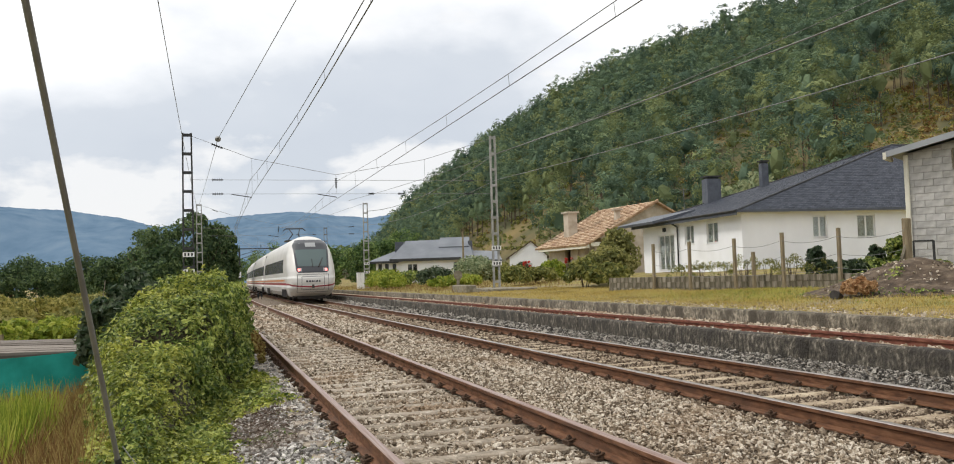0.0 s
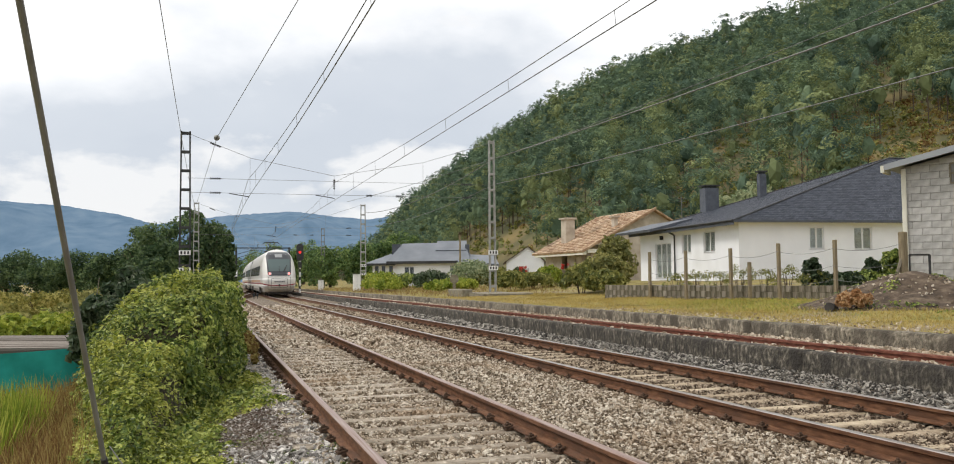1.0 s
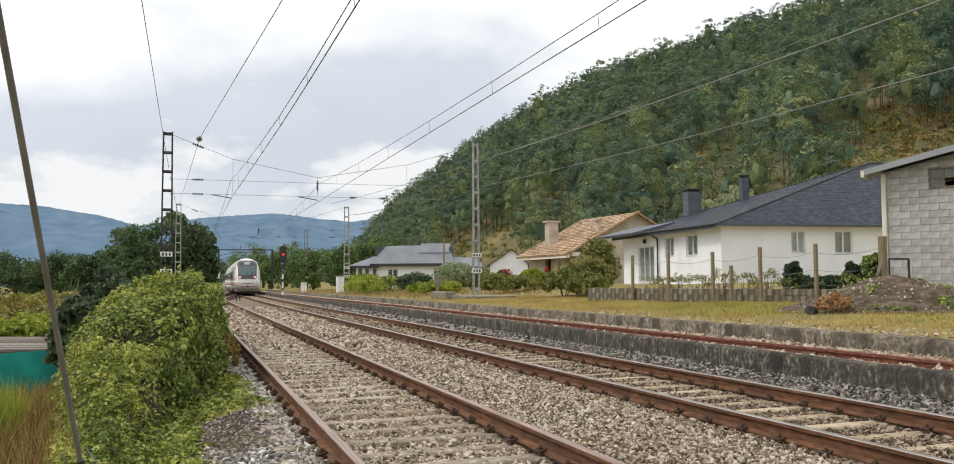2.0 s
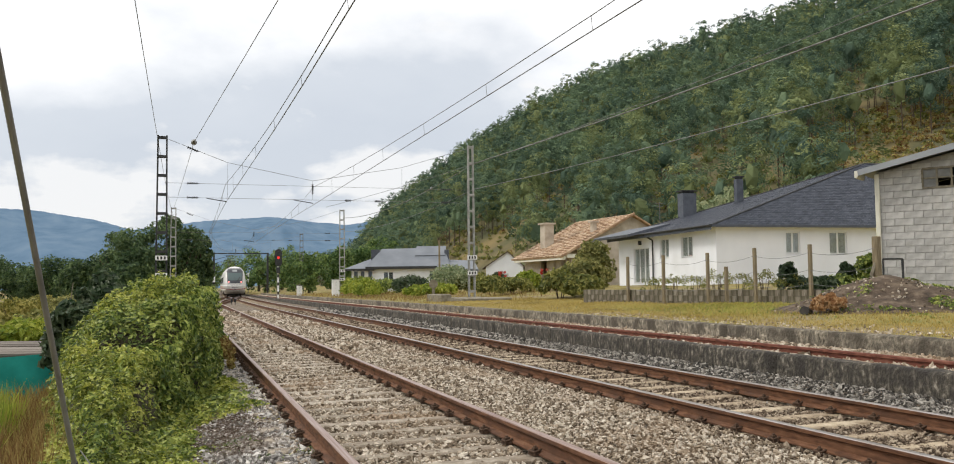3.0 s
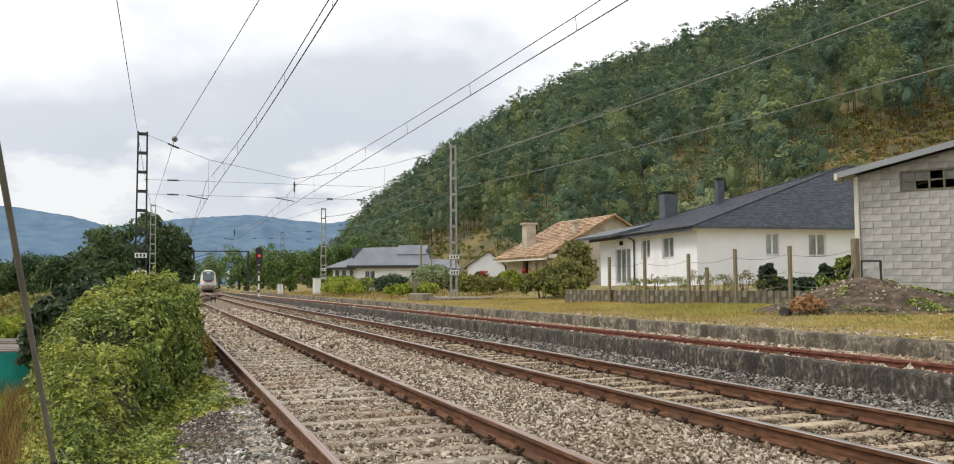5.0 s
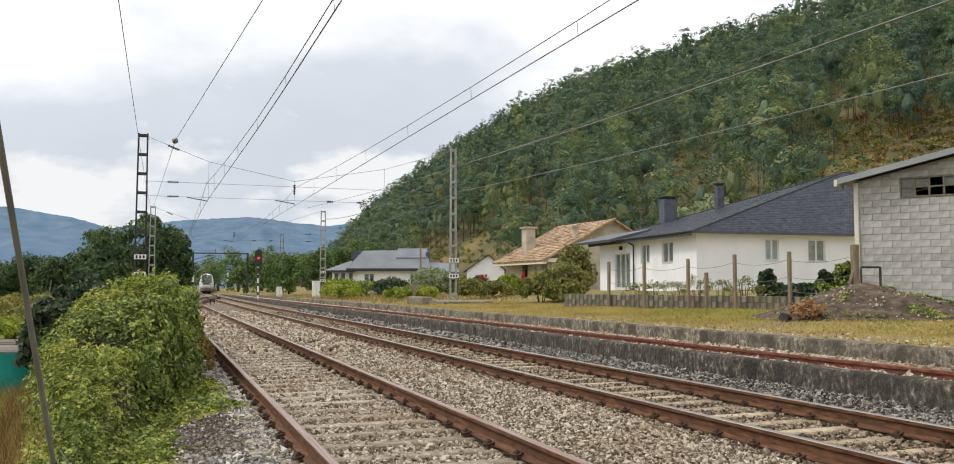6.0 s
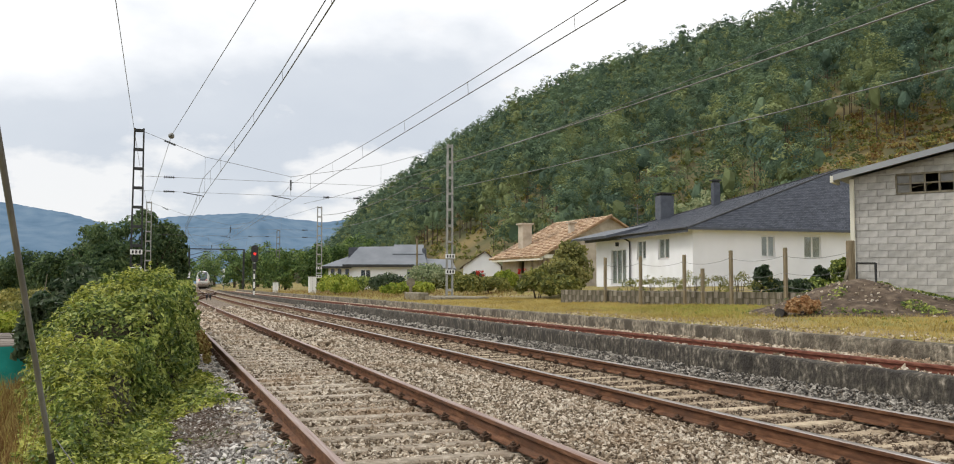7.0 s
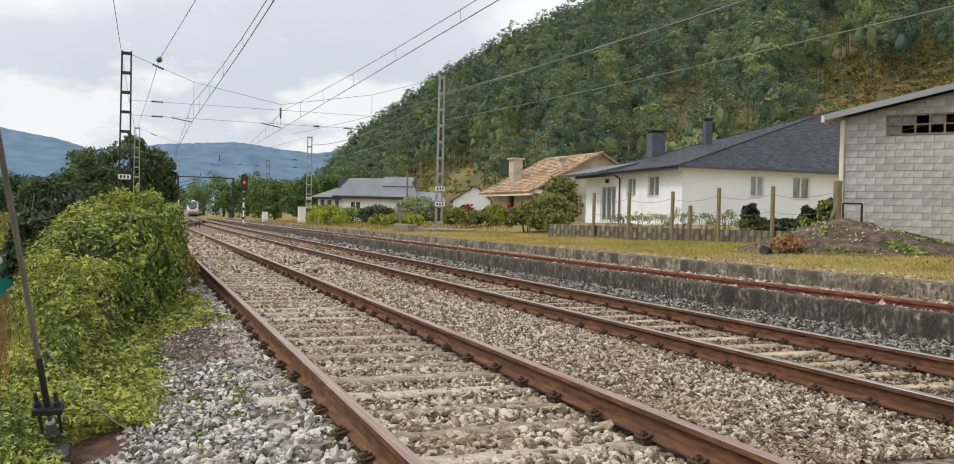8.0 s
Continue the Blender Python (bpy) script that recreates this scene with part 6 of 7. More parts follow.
G1 = "trees beyond the field"
for i, (x, y, h, r, mat) in enumerate(((-4.6, 104, 9.2, 4.2, "deepleaf"), (-1.0, 106, 9.6, 3.0, "deepleaf"), (-8.0, 108, 8.2, 3.8, "deepleaf"), (0.9, 112, 8.6, 1.9, "deepleaf"), (-6.2, 98, 6.2, 3.0, "deepleaf"),
                                       (-12, 120, 6.2, 4.2, "deepleaf"), (-17, 130, 6.0, 4.4, "deepleaf"), (-22.5, 134, 5.4, 4.6, "deepleaf"), (-28, 138, 6.6, 4.6, "deepleaf"), (-35, 140, 8.6, 4.8, "deepleaf"),
                                       (-43, 146, 8.5, 5, "deepleaf"))):
    build_tree(x, y, h, r, M[mat], 100 + i, "dark green broad-leaved tree beyond the field", G1, 240, 30, 0.2, -0.08)
G2 = "trees beside the line"
for i, (x, y, h, r) in enumerate(((15.5, 118, 5.4, 3.0), (19.5, 122, 6.0, 3.2), (24, 126, 6.4, 3.4), (12.8, 150, 6, 3.2), (18, 155, 7, 3.6), (15, 190, 9, 4.2), (4.5, 180, 8, 3.5), (2, 200, 9, 4), (21, 200, 10, 5), (28, 130, 8, 3.6), (0, 165, 7, 3), (-3.5, 150, 7, 3), (13.5, 265, 9, 4), (17, 285, 11, 6), (9, 300, 11, 5), (5, 270, 9, 4))):
    build_tree(x, y, h, r, M["treeleaf"], 140 + i, "green bushy tree beside the railway" if i < 3 else "dark green tree beyond the bend", G2, 120, 26, 0.22, -0.1)


def build_bush(x, y, w, d, h, mat, seed, label, leaf=0.07, dens=1.0, name="bush", group="", stems=6, z=None):
    """A bush: a few stems and an uneven mass of leaf clumps."""
    rng = np.random.default_rng(seed)
    z = float(ground_z(x, y)) if z is None else z
    b = thing(name, label, "bush", pose(x, y, z), group=group)
    bm = bmesh.new()
    for i in range(stems):
        a = rng.uniform(0, 6.28)
        bar(bm, (math.cos(a) * w * 0.1, math.sin(a) * d * 0.1, -0.1), (math.cos(a) * w * 0.4, math.sin(a) * d * 0.4, h * rng.uniform(0.5, 0.85)), 0.02 * h, 0.006 * h, 4)
    part("woody_base", bm, M["bark"], b)
    n = int(60 * dens)
    p, nn = clumps(rng, n, (0, 0, h * 0.45), (w, d, h * 0.55), 26, min(w, d, h) * 0.28, 0.2)
    keep = p[:, 2] > 0
    v, f = leaves(p[keep], nn[keep], leaf, rng)
    part("foliage", np_mesh("foliage", v, f, mat), None, b)
    return b


def build_mass(name, label, mats, seed, count, height, x_of, y_range, leaf, top):
    """A hedge or creeper mass: leaves over an uneven surface given by top(x, y), one object of growth."""
    rng = np.random.default_rng(seed)
    y = y_range[0] + (y_range[1] - y_range[0]) * rng.uniform(0, 1, count) ** 1.5
    lo, hi = x_of(y)
    x = lo + (hi - lo) * rng.uniform(0, 1, count)
    zt = top(x, y)
    g = ground_z(x, y)
    ok = zt > g + 0.03
    x, y, zt, g = x[ok], y[ok], zt[ok], g[ok]
    lump = np.array([noise.noise((a * 1.5, b * 1.3, 3.1)) + 0.75 * noise.noise((a * 4.0, b * 3.4, 7)) + 0.35 * noise.noise((a * 11, b * 9, 2)) for a, b in zip(x, y)])
    zt = np.maximum(zt + height * lump, g + 0.02)
    eps = 0.08
    nx = -(top(x + eps, y) - top(x - eps, y)) / (2 * eps)
    ny = -(top(x, y + eps) - top(x, y - eps)) / (2 * eps)
    nrm = np.stack([np.clip(nx, -3, 3), np.clip(ny, -3, 3), np.ones(len(x))], 1)
    nrm /= np.linalg.norm(nrm, axis=1, keepdims=True)
    dep = rng.uniform(0, 1, len(x)) ** 1.6 * np.minimum(0.34, (zt - g))
    p = np.stack([x, y, zt], 1) - nrm * dep[:, None]
    v, f = leaves(p, nrm + np.array([0, 0, 0.5]), leaf * np.interp(y, [5, 8, 12, 20], [0.62, 0.78, 1.0, 1.35]), rng, 0.5, 0.75)
    sel = (np.repeat(np.array([noise.noise((a * 0.8, b * 0.8, 11)) for a, b in zip(x, y)]), 2) + rng.normal(0, 0.2, len(f)) > 0.02).astype(int)
    ob = new(name, np_mesh(name, v, f, mats, False, sel if len(mats) > 1 else None))
    tagged(ob, label, "hedge", kind="stuff")


def hedge_top(x, y):
    """The bramble bank rising into a thick block of hedge between the path and the field."""
    edge = np.interp(y, [6, 8, 11, 13, 14, 20, 28], [-1.6, -1.5, -1.2, -0.8, -0.55, -0.45, -0.3])
    right = ease((edge - x) / 0.42)
    left = ease((x + np.interp(y, [6, 8, 10, 14, 28], [1.85, 2.3, 2.65, 3.2, 4.0])) / 0.4)
    crest = np.interp(y, [6.0, 7.0, 8, 9.5, 11, 12.2, 12.9, 15.5, 20, 27], [-0.3, -0.05, 0.12, 0.3, 0.46, 0.56, 1.08, 1.27, 1.28, 1.2])
    low, high = np.interp(x, [-4, -2.9, -2.0, -1.4, -0.6], [-0.5, -0.25, -0.05, 0.05, 0.0]), np.interp(x, [-4, -2.75, -2.25, -1.6, -0.6], [-0.95, -0.62, -0.1, 0.04, 0.0])
    drop = low + (high - low) * ease((y - 12) / 0.9)
    return -0.5 + (crest + drop + 0.5) * right * left * ease((y - 5.9) / 0.8) * ease((27.5 - y) / 1)


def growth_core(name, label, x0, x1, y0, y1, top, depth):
    """A dark sheet a little under a mass of growth's leaves, its colour standing in for shade in the gaps."""
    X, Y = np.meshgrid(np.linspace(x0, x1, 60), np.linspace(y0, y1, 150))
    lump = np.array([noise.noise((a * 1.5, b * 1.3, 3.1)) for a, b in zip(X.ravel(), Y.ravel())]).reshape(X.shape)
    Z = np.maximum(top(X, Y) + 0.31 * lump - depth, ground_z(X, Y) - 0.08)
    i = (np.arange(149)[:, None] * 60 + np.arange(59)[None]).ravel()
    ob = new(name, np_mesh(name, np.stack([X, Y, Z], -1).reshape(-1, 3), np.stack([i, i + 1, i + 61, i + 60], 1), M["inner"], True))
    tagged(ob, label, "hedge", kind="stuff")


# dark layer that paints the shade seen through the hedge's leaves
growth_core("hedge_twigs", "dark sheet painted as shade between the hedge leaves", -4.3, -0.5, 6.0, 27, hedge_top, 0.29)
build_mass("hedge", "thick leafy green hedge beside the track", [M["hedge"], M["ivy"]], 31, 150000, 0.34, lambda y: (np.interp(y, [6, 14, 28], [-2.1, -3.4, -4.3]), np.full_like(y, -0.3)), (6.0, 27), 0.036, hedge_top)


def hedge_face(seed, count):
    """Leaves on the hedge's upright side towards the track."""
    rng = np.random.default_rng(seed)
    y = rng.uniform(11, 27, count)
    edge = np.interp(y, [8, 11, 13, 14, 20, 28], [-1.7, -1.25, -0.8, -0.55, -0.45, -0.3])
    h = hedge_top(edge - 0.6, y)
    z = -0.35 + (h + 0.35) * rng.uniform(0, 1, count) ** 0.8
    lump = np.array([noise.noise((a * 1.6, b * 2.2, 5)) for a, b in zip(y, z)])
    x = edge - 0.22 * ((z + 0.35) / (h + 0.4)) ** 2 + 0.26 * lump - rng.uniform(0, 0.2, count)
    nrm = np.tile(np.array([0.9, -0.25, 0.35]), (count, 1))
    v, f = leaves(np.stack([x, y, z], 1), nrm, 0.04, rng, 0.5, 0.8)
    ob = new("hedge_side", np_mesh("hedge_side", v, f, [M["hedge"]]))
    tagged(ob, "dense green side of the hedge", "hedge", kind="stuff")


hedge_face(32, 26000)


def ivy_top(x, y):
    """Creeper on the bank, thinning towards the ballast."""
    edge = ivy_edge(y)
    k = ease((edge + 0.12 - x) / 0.3)
    hump = np.interp(y, [4, 5.5, 6.5, 8, 10, 12], [0.0, 0.10, 0.22, 0.30, 0.28, 0.2])
    bare = ((x + 1.32) / 0.40) ** 2 + ((y - 5.75) / 0.48) ** 2
    return np.where(bare < 1, -1.0, np.maximum(ground_z(x, y), ballast_z(x, y)) - 0.02 + k * (0.09 + hump * ease((-x - 1.0) / 1.0)))


build_mass("ivy", "low yellow-green ivy creeping over the bank", [M["ivy"], M["hedge"]], 33, 72000, 0.06, lambda y: (np.interp(y, [4, 6, 8, 14], [-2.6, -2.2, -2.3, -3.0]), np.full_like(y, 0.12)), (4.2, 14.5), 0.038, ivy_top)
for i, (x, y, w, d, h, mat, lf) in enumerate(((-2.6, 19.5, 0.6, 1.0, 2.1, "dark", 0.10), (-2.75, 14.8, 0.42, 0.6, 1.75, "dark", 0.085), (-2.5, 16.5, 0.5, 0.8, 2.05, "dark", 0.09), 
                                              (-2.0, 24, 1.0, 1.6, 2.0, "hedge", 0.075), (-0.5, 16.6, 0.22, 1.1, 0.8, "dry", 0.05))):
    build_bush(x, y, w, d, h, M[mat], 60 + i, ("dark glossy-leaved shrub in the hedge" if mat == "dark" else "dry brown weeds at the hedge foot" if mat == "dry" else "bright leafy shrub behind the hedge"), lf, 1.3, "shrub", "hedge shrubs")


def build_grass(name, label, mat, seed, count, area, height, lean=0.3):
    """Upright blades, two triangles each."""
    rng = np.random.default_rng(seed)
    x, y = area(rng, count)
    z = ground_z(x, y)
    n = len(x)
    h = height * rng.uniform(0.5, 1.3, n)
    a = rng.uniform(0, 6.28, n)
    w = 0.004 + 0.010 * height
    side = np.stack([np.cos(a), np.sin(a), 0 * a], 1) * w
    base = np.stack([x, y, z - 0.02], 1)
    tip = base + np.stack([rng.normal(0, lean, n) * h, rng.normal(0, lean, n) * h, h], 1)
    mid = (base + tip) / 2 + np.stack([0 * a, 0 * a, h * 0.12], 1)
    v = np.stack([base - side, base + side, mid + side * 0.7, mid - side * 0.7, tip], 1).reshape(-1, 3)
    i = np.arange(n)[:, None] * 5
    f = np.concatenate([i + np.array([[0, 1, 2]]), i + np.array([[0, 2, 3]]), i + np.array([[3, 2, 4]])], 1).reshape(-1, 3)
    tagged(new(name, np_mesh(name, v, f, mat)), label, "grass", kind="stuff")


build_grass("tall_dry_grass", "tall rust and straw coloured dry grass", M["dry"], 41, 20000, lambda r, n: (r.uniform(-5.2, -2.2, n), r.uniform(6.3, 14.6, n)), 0.54, 0.22)
build_grass("tall_green_grass", "tall yellow-green weeds", M["lime"], 42, 5000, lambda r, n: (r.uniform(-4.9, -3.0, n), r.uniform(8.2, 11.5, n)), 0.75, 0.15)
build_grass("bank_grass", "short yellowing grass on the bank", M["straw"], 43, 48000, lambda r, n: (9.3 + r.uniform(0, 1, n) ** 0.8 * 6.2, r.uniform(9, 40, n)), 0.085, 0.5)
build_grass("bank_turf", "patch of greener grass on the bank", M["ivy"], 46, 9000, lambda r, n: (r.normal(13.6, 1.1, n), r.normal(20.5, 2.6, n)), 0.09, 0.5)
build_grass("field_grass", "rough olive field grass", M["fieldscrub"], 44, 12000, lambda r, n: (r.uniform(-26, -2.5, n), r.uniform(16, 75, n)), 0.38, 0.4)
build_grass("verge_grass", "dry grass tufts on the verge", M["dry"], 45, 9000, lambda r, n: (r.uniform(9.4, 20, n) + 0.0, r.uniform(40, 100, n)), 0.30, 0.4)



def build_field_weeds():
    """Low leafy weeds all over the field."""
    rng = np.random.default_rng(47)
    n = 30000
    y = 17 + 95 * rng.uniform(0, 1, n) ** 1.2
    x = -2.8 - rng.uniform(0, 1, n) * (4 + 0.28 * y)
    hump = np.array([noise.noise((a * 0.45, b * 0.3, 6)) for a, b in zip(x, y)])
    z = ground_z(x, y) + rng.uniform(0.0, 0.3, n) + np.clip(hump, 0, 1) * 0.5
    v, f = leaves(np.stack([x, y, z], 1), np.tile((0, -0.25, 0.8), (n, 1)), np.interp(y, [17, 100], [0.06, 0.20]), rng, 0.5, 0.5)
    idx = np.repeat((hump + rng.normal(0, 0.15, n) > 0.2).astype(int), 2)
    tagged(new("field_weeds", np_mesh("field_weeds", v, f, [M["fieldscrub"], M["hedge"]], False, idx)), "olive and green weeds over the field", "weeds", kind="stuff")


build_field_weeds()
rg = np.random.default_rng(77)
for i in range(52):
    x, y = rg.uniform(-26, -4.5), rg.uniform(36, 100)
    build_bush(x, y, rg.uniform(0.9, 2.6), rg.uniform(0.9, 2.2), rg.uniform(0.8, 1.6), M[("fieldscrub", "blade", "fieldscrub", "shrub")[i % 4]], 200 + i, ("dark olive bush in the field" if i % 4 == 3 else "pale olive scrub bush in the field"), 0.13, 0.8, "bush", "field bushes", 3)
for row, y in enumerate((26.0, 29.0, 32.0)):
    for i in range(7):
        build_bush(-4.0 - i * 1.25 - row * 0.4, y + 0.3 * (i % 2), 0.75, 0.6, 1.15, M["lime"], 260 + row * 10 + i, "yellow-green vine in a row", 0.10, 0.7, "vine", "vine rows", 3)
# beside the houses
for i, (x, y, w, d, h, mat) in enumerate(((12.2, 66, 1.5, 3.0, 1.2, "lime"), (13.0, 70.5, 1.4, 2.0, 1.5, "lime"), (15.5, 72, 1.6, 2, 1.2, "hedge"), (15.4, 63, 1.3, 1.4, 1.3, "dark"), (17.6, 60, 1.6, 1.5, 1.9, "silver"), (19.2, 60.5, 1.2, 1.2, 1.3, "shrub"),
                                          (14.2, 55, 1.5, 1.6, 0.7, "lime"), (15.6, 56.5, 1.3, 1.4, 0.8, "lime"), (19.2, 54.5, 0.5, 0.5, 1.3, "dark"), (20.2, 51.5, 0.8, 0.8, 1.25, "lime"), (18.2, 49, 1.1, 1.1, 0.9, "shrub"), (20.6, 47, 1.2, 1.2, 0.9, "shrub"), (16.4, 48, 0.9, 0.9, 1.1, "shrub"),
                                          (18.3, 38.4, 0.9, 0.9, 2.6, "fieldscrub"), (17.2, 37.2, 1.2, 1.1, 1.7, "fieldscrub"), (18.9, 40, 0.8, 0.8, 2.1, "shrub"), (15.8, 37, 0.9, 0.9, 1.3, "shrub"), (15.6, 34, 0.8, 0.8, 1.0, "shrub"), 
                                          (30, 96, 1.6, 1.4, 2.0, "silver"), (33.0, 100, 0.8, 0.8, 1.4, "dark"))):
    build_bush(x, y, w, d, h, M[mat], 300 + i, {"lime": "bright yellow-green garden plants", "hedge": "green leafy garden bush", "shrub": "olive rusty garden shrub", "fieldscrub": "loose yellow-olive garden shrub", "silver": "pale grey-green bush beside the verge", "dark": "dark evergreen garden bush"}[mat], 0.11, 1.5, "bush", "garden bushes", 5)
for i, (x, y, w, h) in enumerate(((17.5, 23.0, 0.30, 1.25), (19.9, 23.0, 0.28, 1.25), (18.2, 23.0, 0.55, 0.75), (18.9, 23.0, 0.55, 0.75), (19.5, 22.8, 0.5, 0.8), (20.6, 22.8, 0.45, 1.55))):
    build_bush(x, y, w, w, h, M["dark"] if i < 4 else M["hedge"], 340 + i, "dark ivy-covered shrub behind the fence", 0.07, 1.2, "shrub", "fence shrubs", 3, 0.6)
for i in range(7):
    build_bush(15.5 + i * 0.33, 28.0 - i * 0.85, 0.5, 0.45, 0.85 + 0.2 * (i % 2), M["shrub"], 350 + i, "thin reddish rose bush behind the wall", 0.035, 0.3, "rose_bush", "rose bushes", 7, 0.65)
for i, (x, y) in enumerate(((21.6, 52), (22.2, 49.5), (17.8, 50.0))):
    build_bush(x, y, 0.3, 0.3, 0.5, M["flower"], 360 + i, "red flowering plant among garden shrubs", 0.045, 0.15, "flowers", "red flowers", 2, float(ground_z(x, y)) + 0.9)
# pale eucalyptus thicket behind the house
for i in range(12):
    x, y = 43 + i * 1.9, 66 - i * 2.0
    build_bush(x, y, 2.4, 2.2, 7.4 + 0.6 * math.sin(i * 2.1), M["silver"], 380 + i, "pale feathery thicket behind the house", 0.26, 1.6, "thicket", "eucalyptus thicket", 5)


# ---------------------------------------------------------------- small things
def build_net():
    s = thing("net_fence", "green shade netting stretched along a plot", "fence")
    rng = np.random.default_rng(9)
    n = 26
    xs = np.linspace(-6.6, -2.9, n)
    P = np.array([[(x, 15.0 + 0.05 * math.sin(x * 5 + k) + rng.normal(0, 0.012), (-0.75 + (0.23 + 0.05 * (x + 4) + 0.75) * k / 5)) for x in xs] for k in range(6)])
    part("netting", grid_mesh("netting", P, M["net"]), None, s)
    for x in (-6.5, -4.9, -3.0):
        part("stake", bars(((x, 15.05, -0.9), (x, 15.05, 0.42), 0.025), sides=5), M["post"], s)
    p = thing("plank_pile", "low stack of grey weathered planks", "planks")
    for i in range(7):
        ob = part("plank", boxes((-2.6, 2.6, -0.11, 0.11, -0.03, 0.03)), M["plank"], p, bevel=0.006)
        ob.matrix_basis = pose(-5.2 + 0.1 * (i % 3), 16.4 + 0.18 * i, 0.22 + 0.02 * i, 4, 1.5, rng.normal(0, 2))
    part("support", boxes((-7.6, -2.9, 16.3, 17.6, -0.95, 0.17)), M["plank"], p)
    for i, (x, y, h) in enumerate(((-5.9, 20, 1.35), (-5.4, 20.3, 1.3))):
        st = thing("plot_stake", "short wooden stake in the vine plot", "stake", pose(x, y, -0.95), group="plot stakes")
        part("shaft", bars(((0, 0, -0.1), (0, 0, h), 0.04), sides=6), M["post"], st)
    b = thing("dead_branch", "bare pale dead sapling above the hedge", "branch", pose(-2.9, 15.5, -0.7))
    part("stem", bars(((0, 0, 0), (0.05, 0, 0.9), 0.018, 0.014), ((0.05, 0, 0.9), (-0.06, 0, 1.4), 0.014, 0.01), ((-0.06, 0, 1.4), (0.02, 0, 2.1), 0.01, 0.006), sides=5), M["cpost"], b)


build_net()


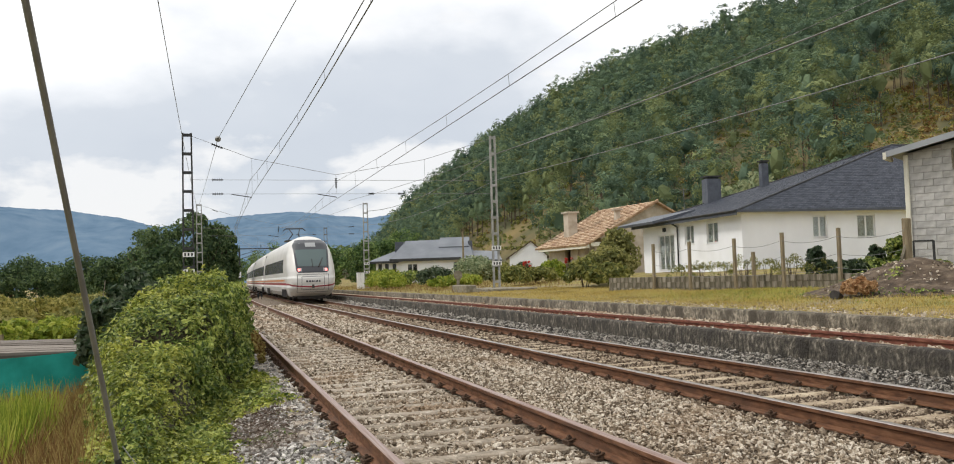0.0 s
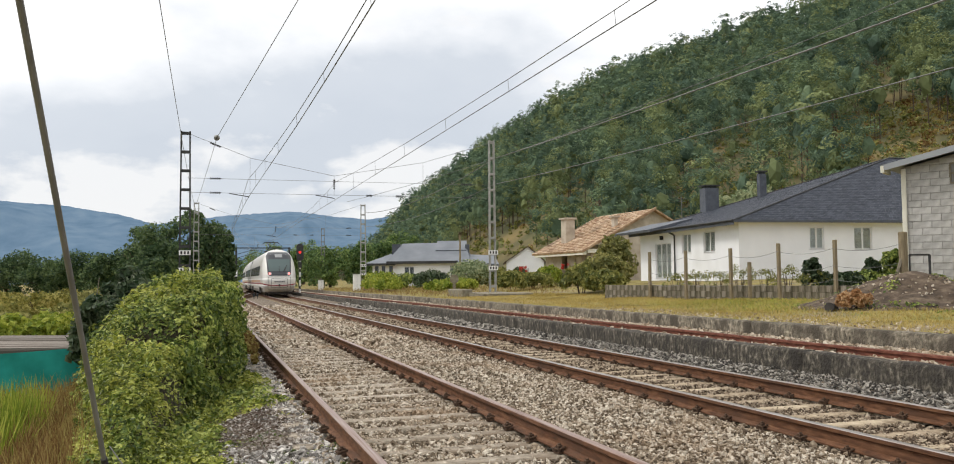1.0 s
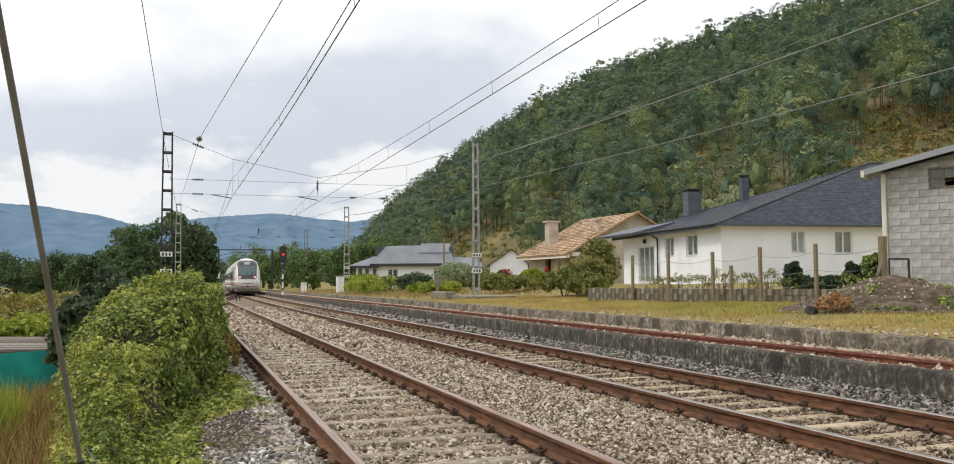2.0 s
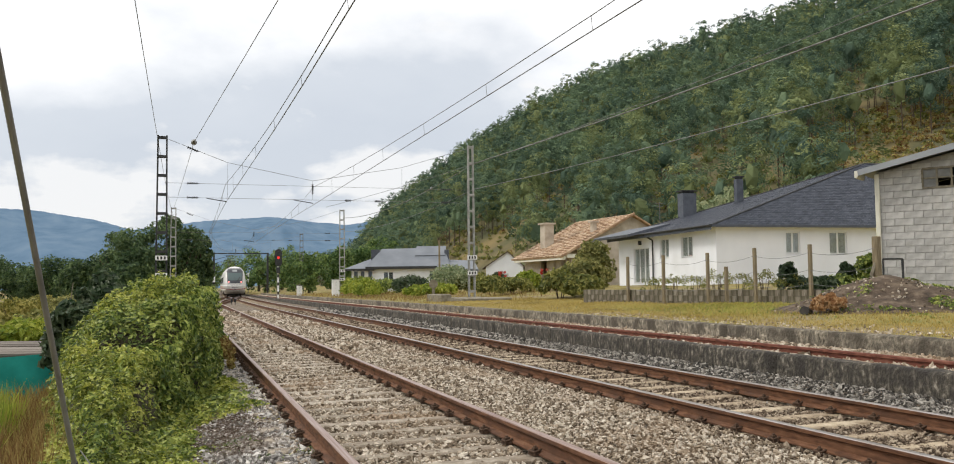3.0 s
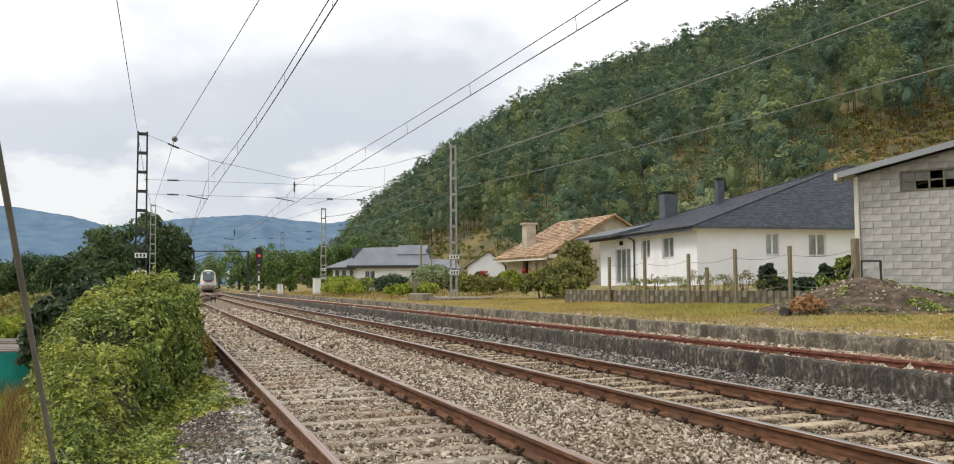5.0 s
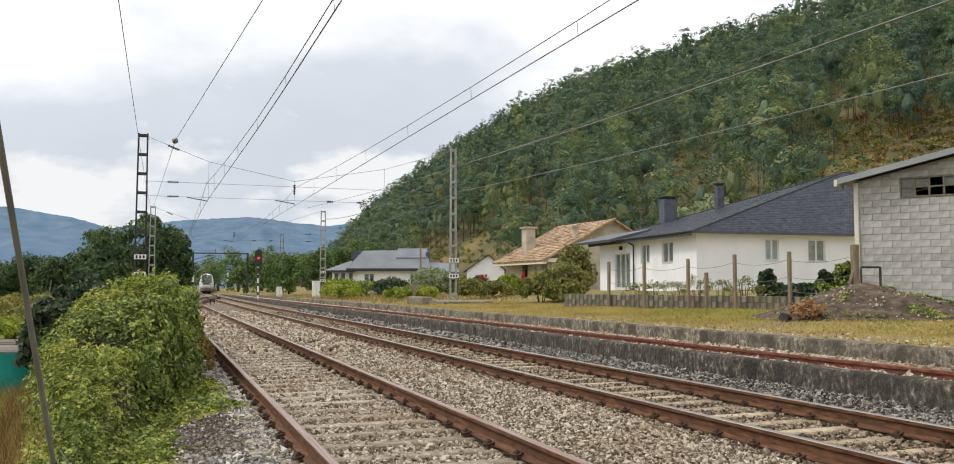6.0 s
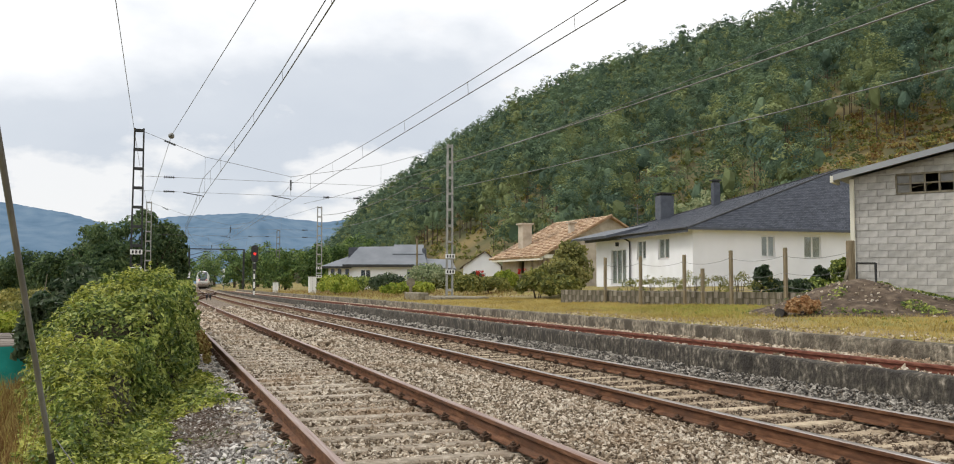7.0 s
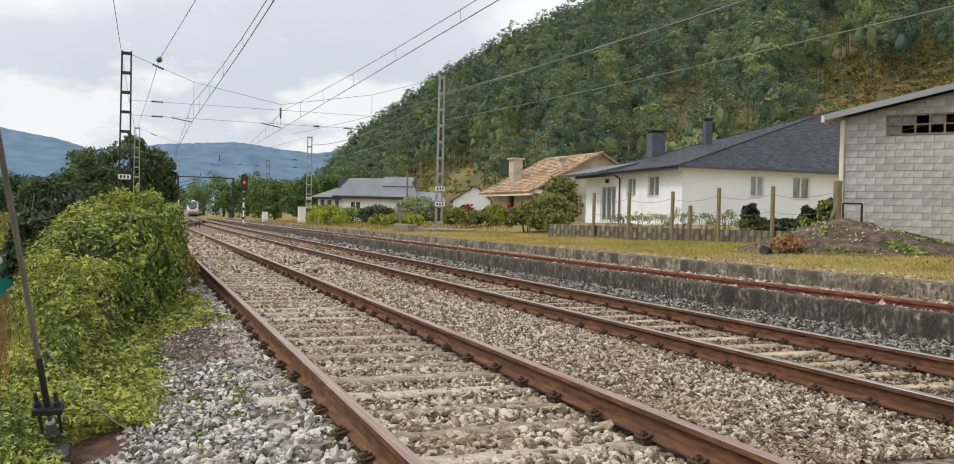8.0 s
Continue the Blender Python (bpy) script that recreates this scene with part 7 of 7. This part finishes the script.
def build_mound():
    rng = np.random.default_rng(12)
    nx, ny = 34, 30
    xs, ys = np.linspace(11.2, 18.2, nx), np.linspace(11.5, 20.3, ny)
    X, Y = np.meshgrid(xs, ys)
    k = np.exp(-(((X - 15.2) / 1.6) ** 2 + ((Y - 16.9) / 1.7) ** 2)) * 0.80 + np.exp(-(((X - 16.4) / 1.3) ** 2 + ((Y - 15.2) / 1.9) ** 2)) * 0.25
    bump = np.array([noise.noise((a * 1.6, b * 1.6, 0)) for a, b in zip(X.ravel(), Y.ravel())]).reshape(X.shape)
    edge = np.minimum(np.minimum(X - xs[0], xs[-1] - X), np.minimum(Y - ys[0], ys[-1] - Y))
    Z = ground_z(X, Y) - 0.06 + (k + 0.10 * bump * np.clip(k * 4, 0, 1)) * ease(edge / 0.8)
    i = (np.arange(ny - 1)[:, None] * nx + np.arange(nx - 1)[None]).ravel()
    m = thing("earth_mound", "heap of dug brown earth with stones and weeds", "earth mound")
    part("soil", np_mesh("soil", np.stack([X, Y, Z], -1).reshape(-1, 3), np.stack([i, i + 1, i + nx + 1, i + nx], 1), M["soil"], True), None, m)
    n = 320
    x, y = rng.normal(14.9, 1.0, n), rng.normal(16.7, 1.2, n)
    kk = np.exp(-(((x - 15.2) / 1.6) ** 2 + ((y - 16.9) / 1.7) ** 2)) * 0.80 + np.exp(-(((x - 16.4) / 1.3) ** 2 + ((y - 15.2) / 1.9) ** 2)) * 0.25
    v, f = rocks(rng, np.stack([x, y, ground_z(x, y) - 0.05 + kk], 1), 0.035, False)
    tagged(part("stone_scatter", np_mesh("stone_scatter", v, f, M["stone"]), None, m), kind="stuff")
    n = 4000
    x, y = rng.normal(15.4, 1.2, n), rng.normal(15.0, 1.2, n)
    grown = np.array([noise.noise((a * 1.3, b * 1.3, 4)) for a, b in zip(x, y)]) > 0.16
    x, y = x[grown], y[grown]
    n = len(x)
    kk = np.exp(-(((x - 15.2) / 1.6) ** 2 + ((y - 16.9) / 1.7) ** 2)) * 0.80 + np.exp(-(((x - 16.4) / 1.3) ** 2 + ((y - 15.2) / 1.9) ** 2)) * 0.25
    v, f = leaves(np.stack([x, y, ground_z(x, y) + kk], 1), np.tile((0, 0, 1.0), (n, 1)), 0.045, rng)
    tagged(part("weed_cover", np_mesh("weed_cover", v, f, M["hedge"]), None, m), kind="stuff")
    t = thing("charred_log", "short blackened log lying on the grass", "log", pose(12.6, 16.3, 0.55, 0, 6, 40))
    part("wood", bars(((-0.3, 0, 0), (0.3, 0, 0.02), 0.11, 0.09), sides=9), M["under"], t)
    d = build_bush(13.0, 16.0, 0.42, 0.3, 0.42, M["fern"], 401, "heap of rust-coloured dead fern", 0.05, 0.9, "dead_fern", "", 3)


build_mound()


def build_bare_patch():
    X, Y = np.meshgrid(np.linspace(-1.85, -0.95, 16), np.linspace(5.1, 6.9, 20))
    e = np.minimum(1, np.maximum(0, 1.15 - ((X + 1.4) / 0.42) ** 2 - ((Y - 6.0) / 0.85) ** 2))
    Z = ground_z(X, Y) - 0.05 + 0.075 * e + 0.012 * np.sin(X * 31) * np.cos(Y * 23) * e
    i = (np.arange(19)[:, None] * 16 + np.arange(15)[None]).ravel()
    ob = new("bare_soil", np_mesh("bare_soil", np.stack([X, Y, Z], -1).reshape(-1, 3), np.stack([i, i + 1, i + 17, i + 16], 1), M["redsoil"], True))
    tagged(ob, "bare reddish soil at the ballast edge", "soil", kind="structure")


build_bare_patch()


def build_litter():
    rng = np.random.default_rng(55)
    n = 2000
    x, y = rng.normal(-0.78, 0.24, n), rng.normal(9.5, 0.75, n)
    keep = (x < -0.18) & (x > -1.25)
    x, y = x[keep], y[keep]
    p = np.stack([x, y, ballast_z(x, y) + rng.uniform(0.0, 0.03, len(x))], 1)
    v, f = leaves(p, np.tile((0, 0, 1.0), (len(x), 1)), 0.035, rng, 0.14, 0.4)
    tagged(new("twig_litter", np_mesh("twig_litter", v, f, M["litter"])), "brown twigs and dead leaves over ballast", "litter", kind="stuff")


build_litter()


def motions():
    for i, car in enumerate(train_cars):
        walk(car, [(t, car_pose(TRAIN_START + TRAIN_SPEED * t + CAR * i)) for t in (0, 1, 2, 3, 4, 5, 6, 7, 8)])


TRAIN_START, TRAIN_SPEED = 53.6, 23.5
motions()
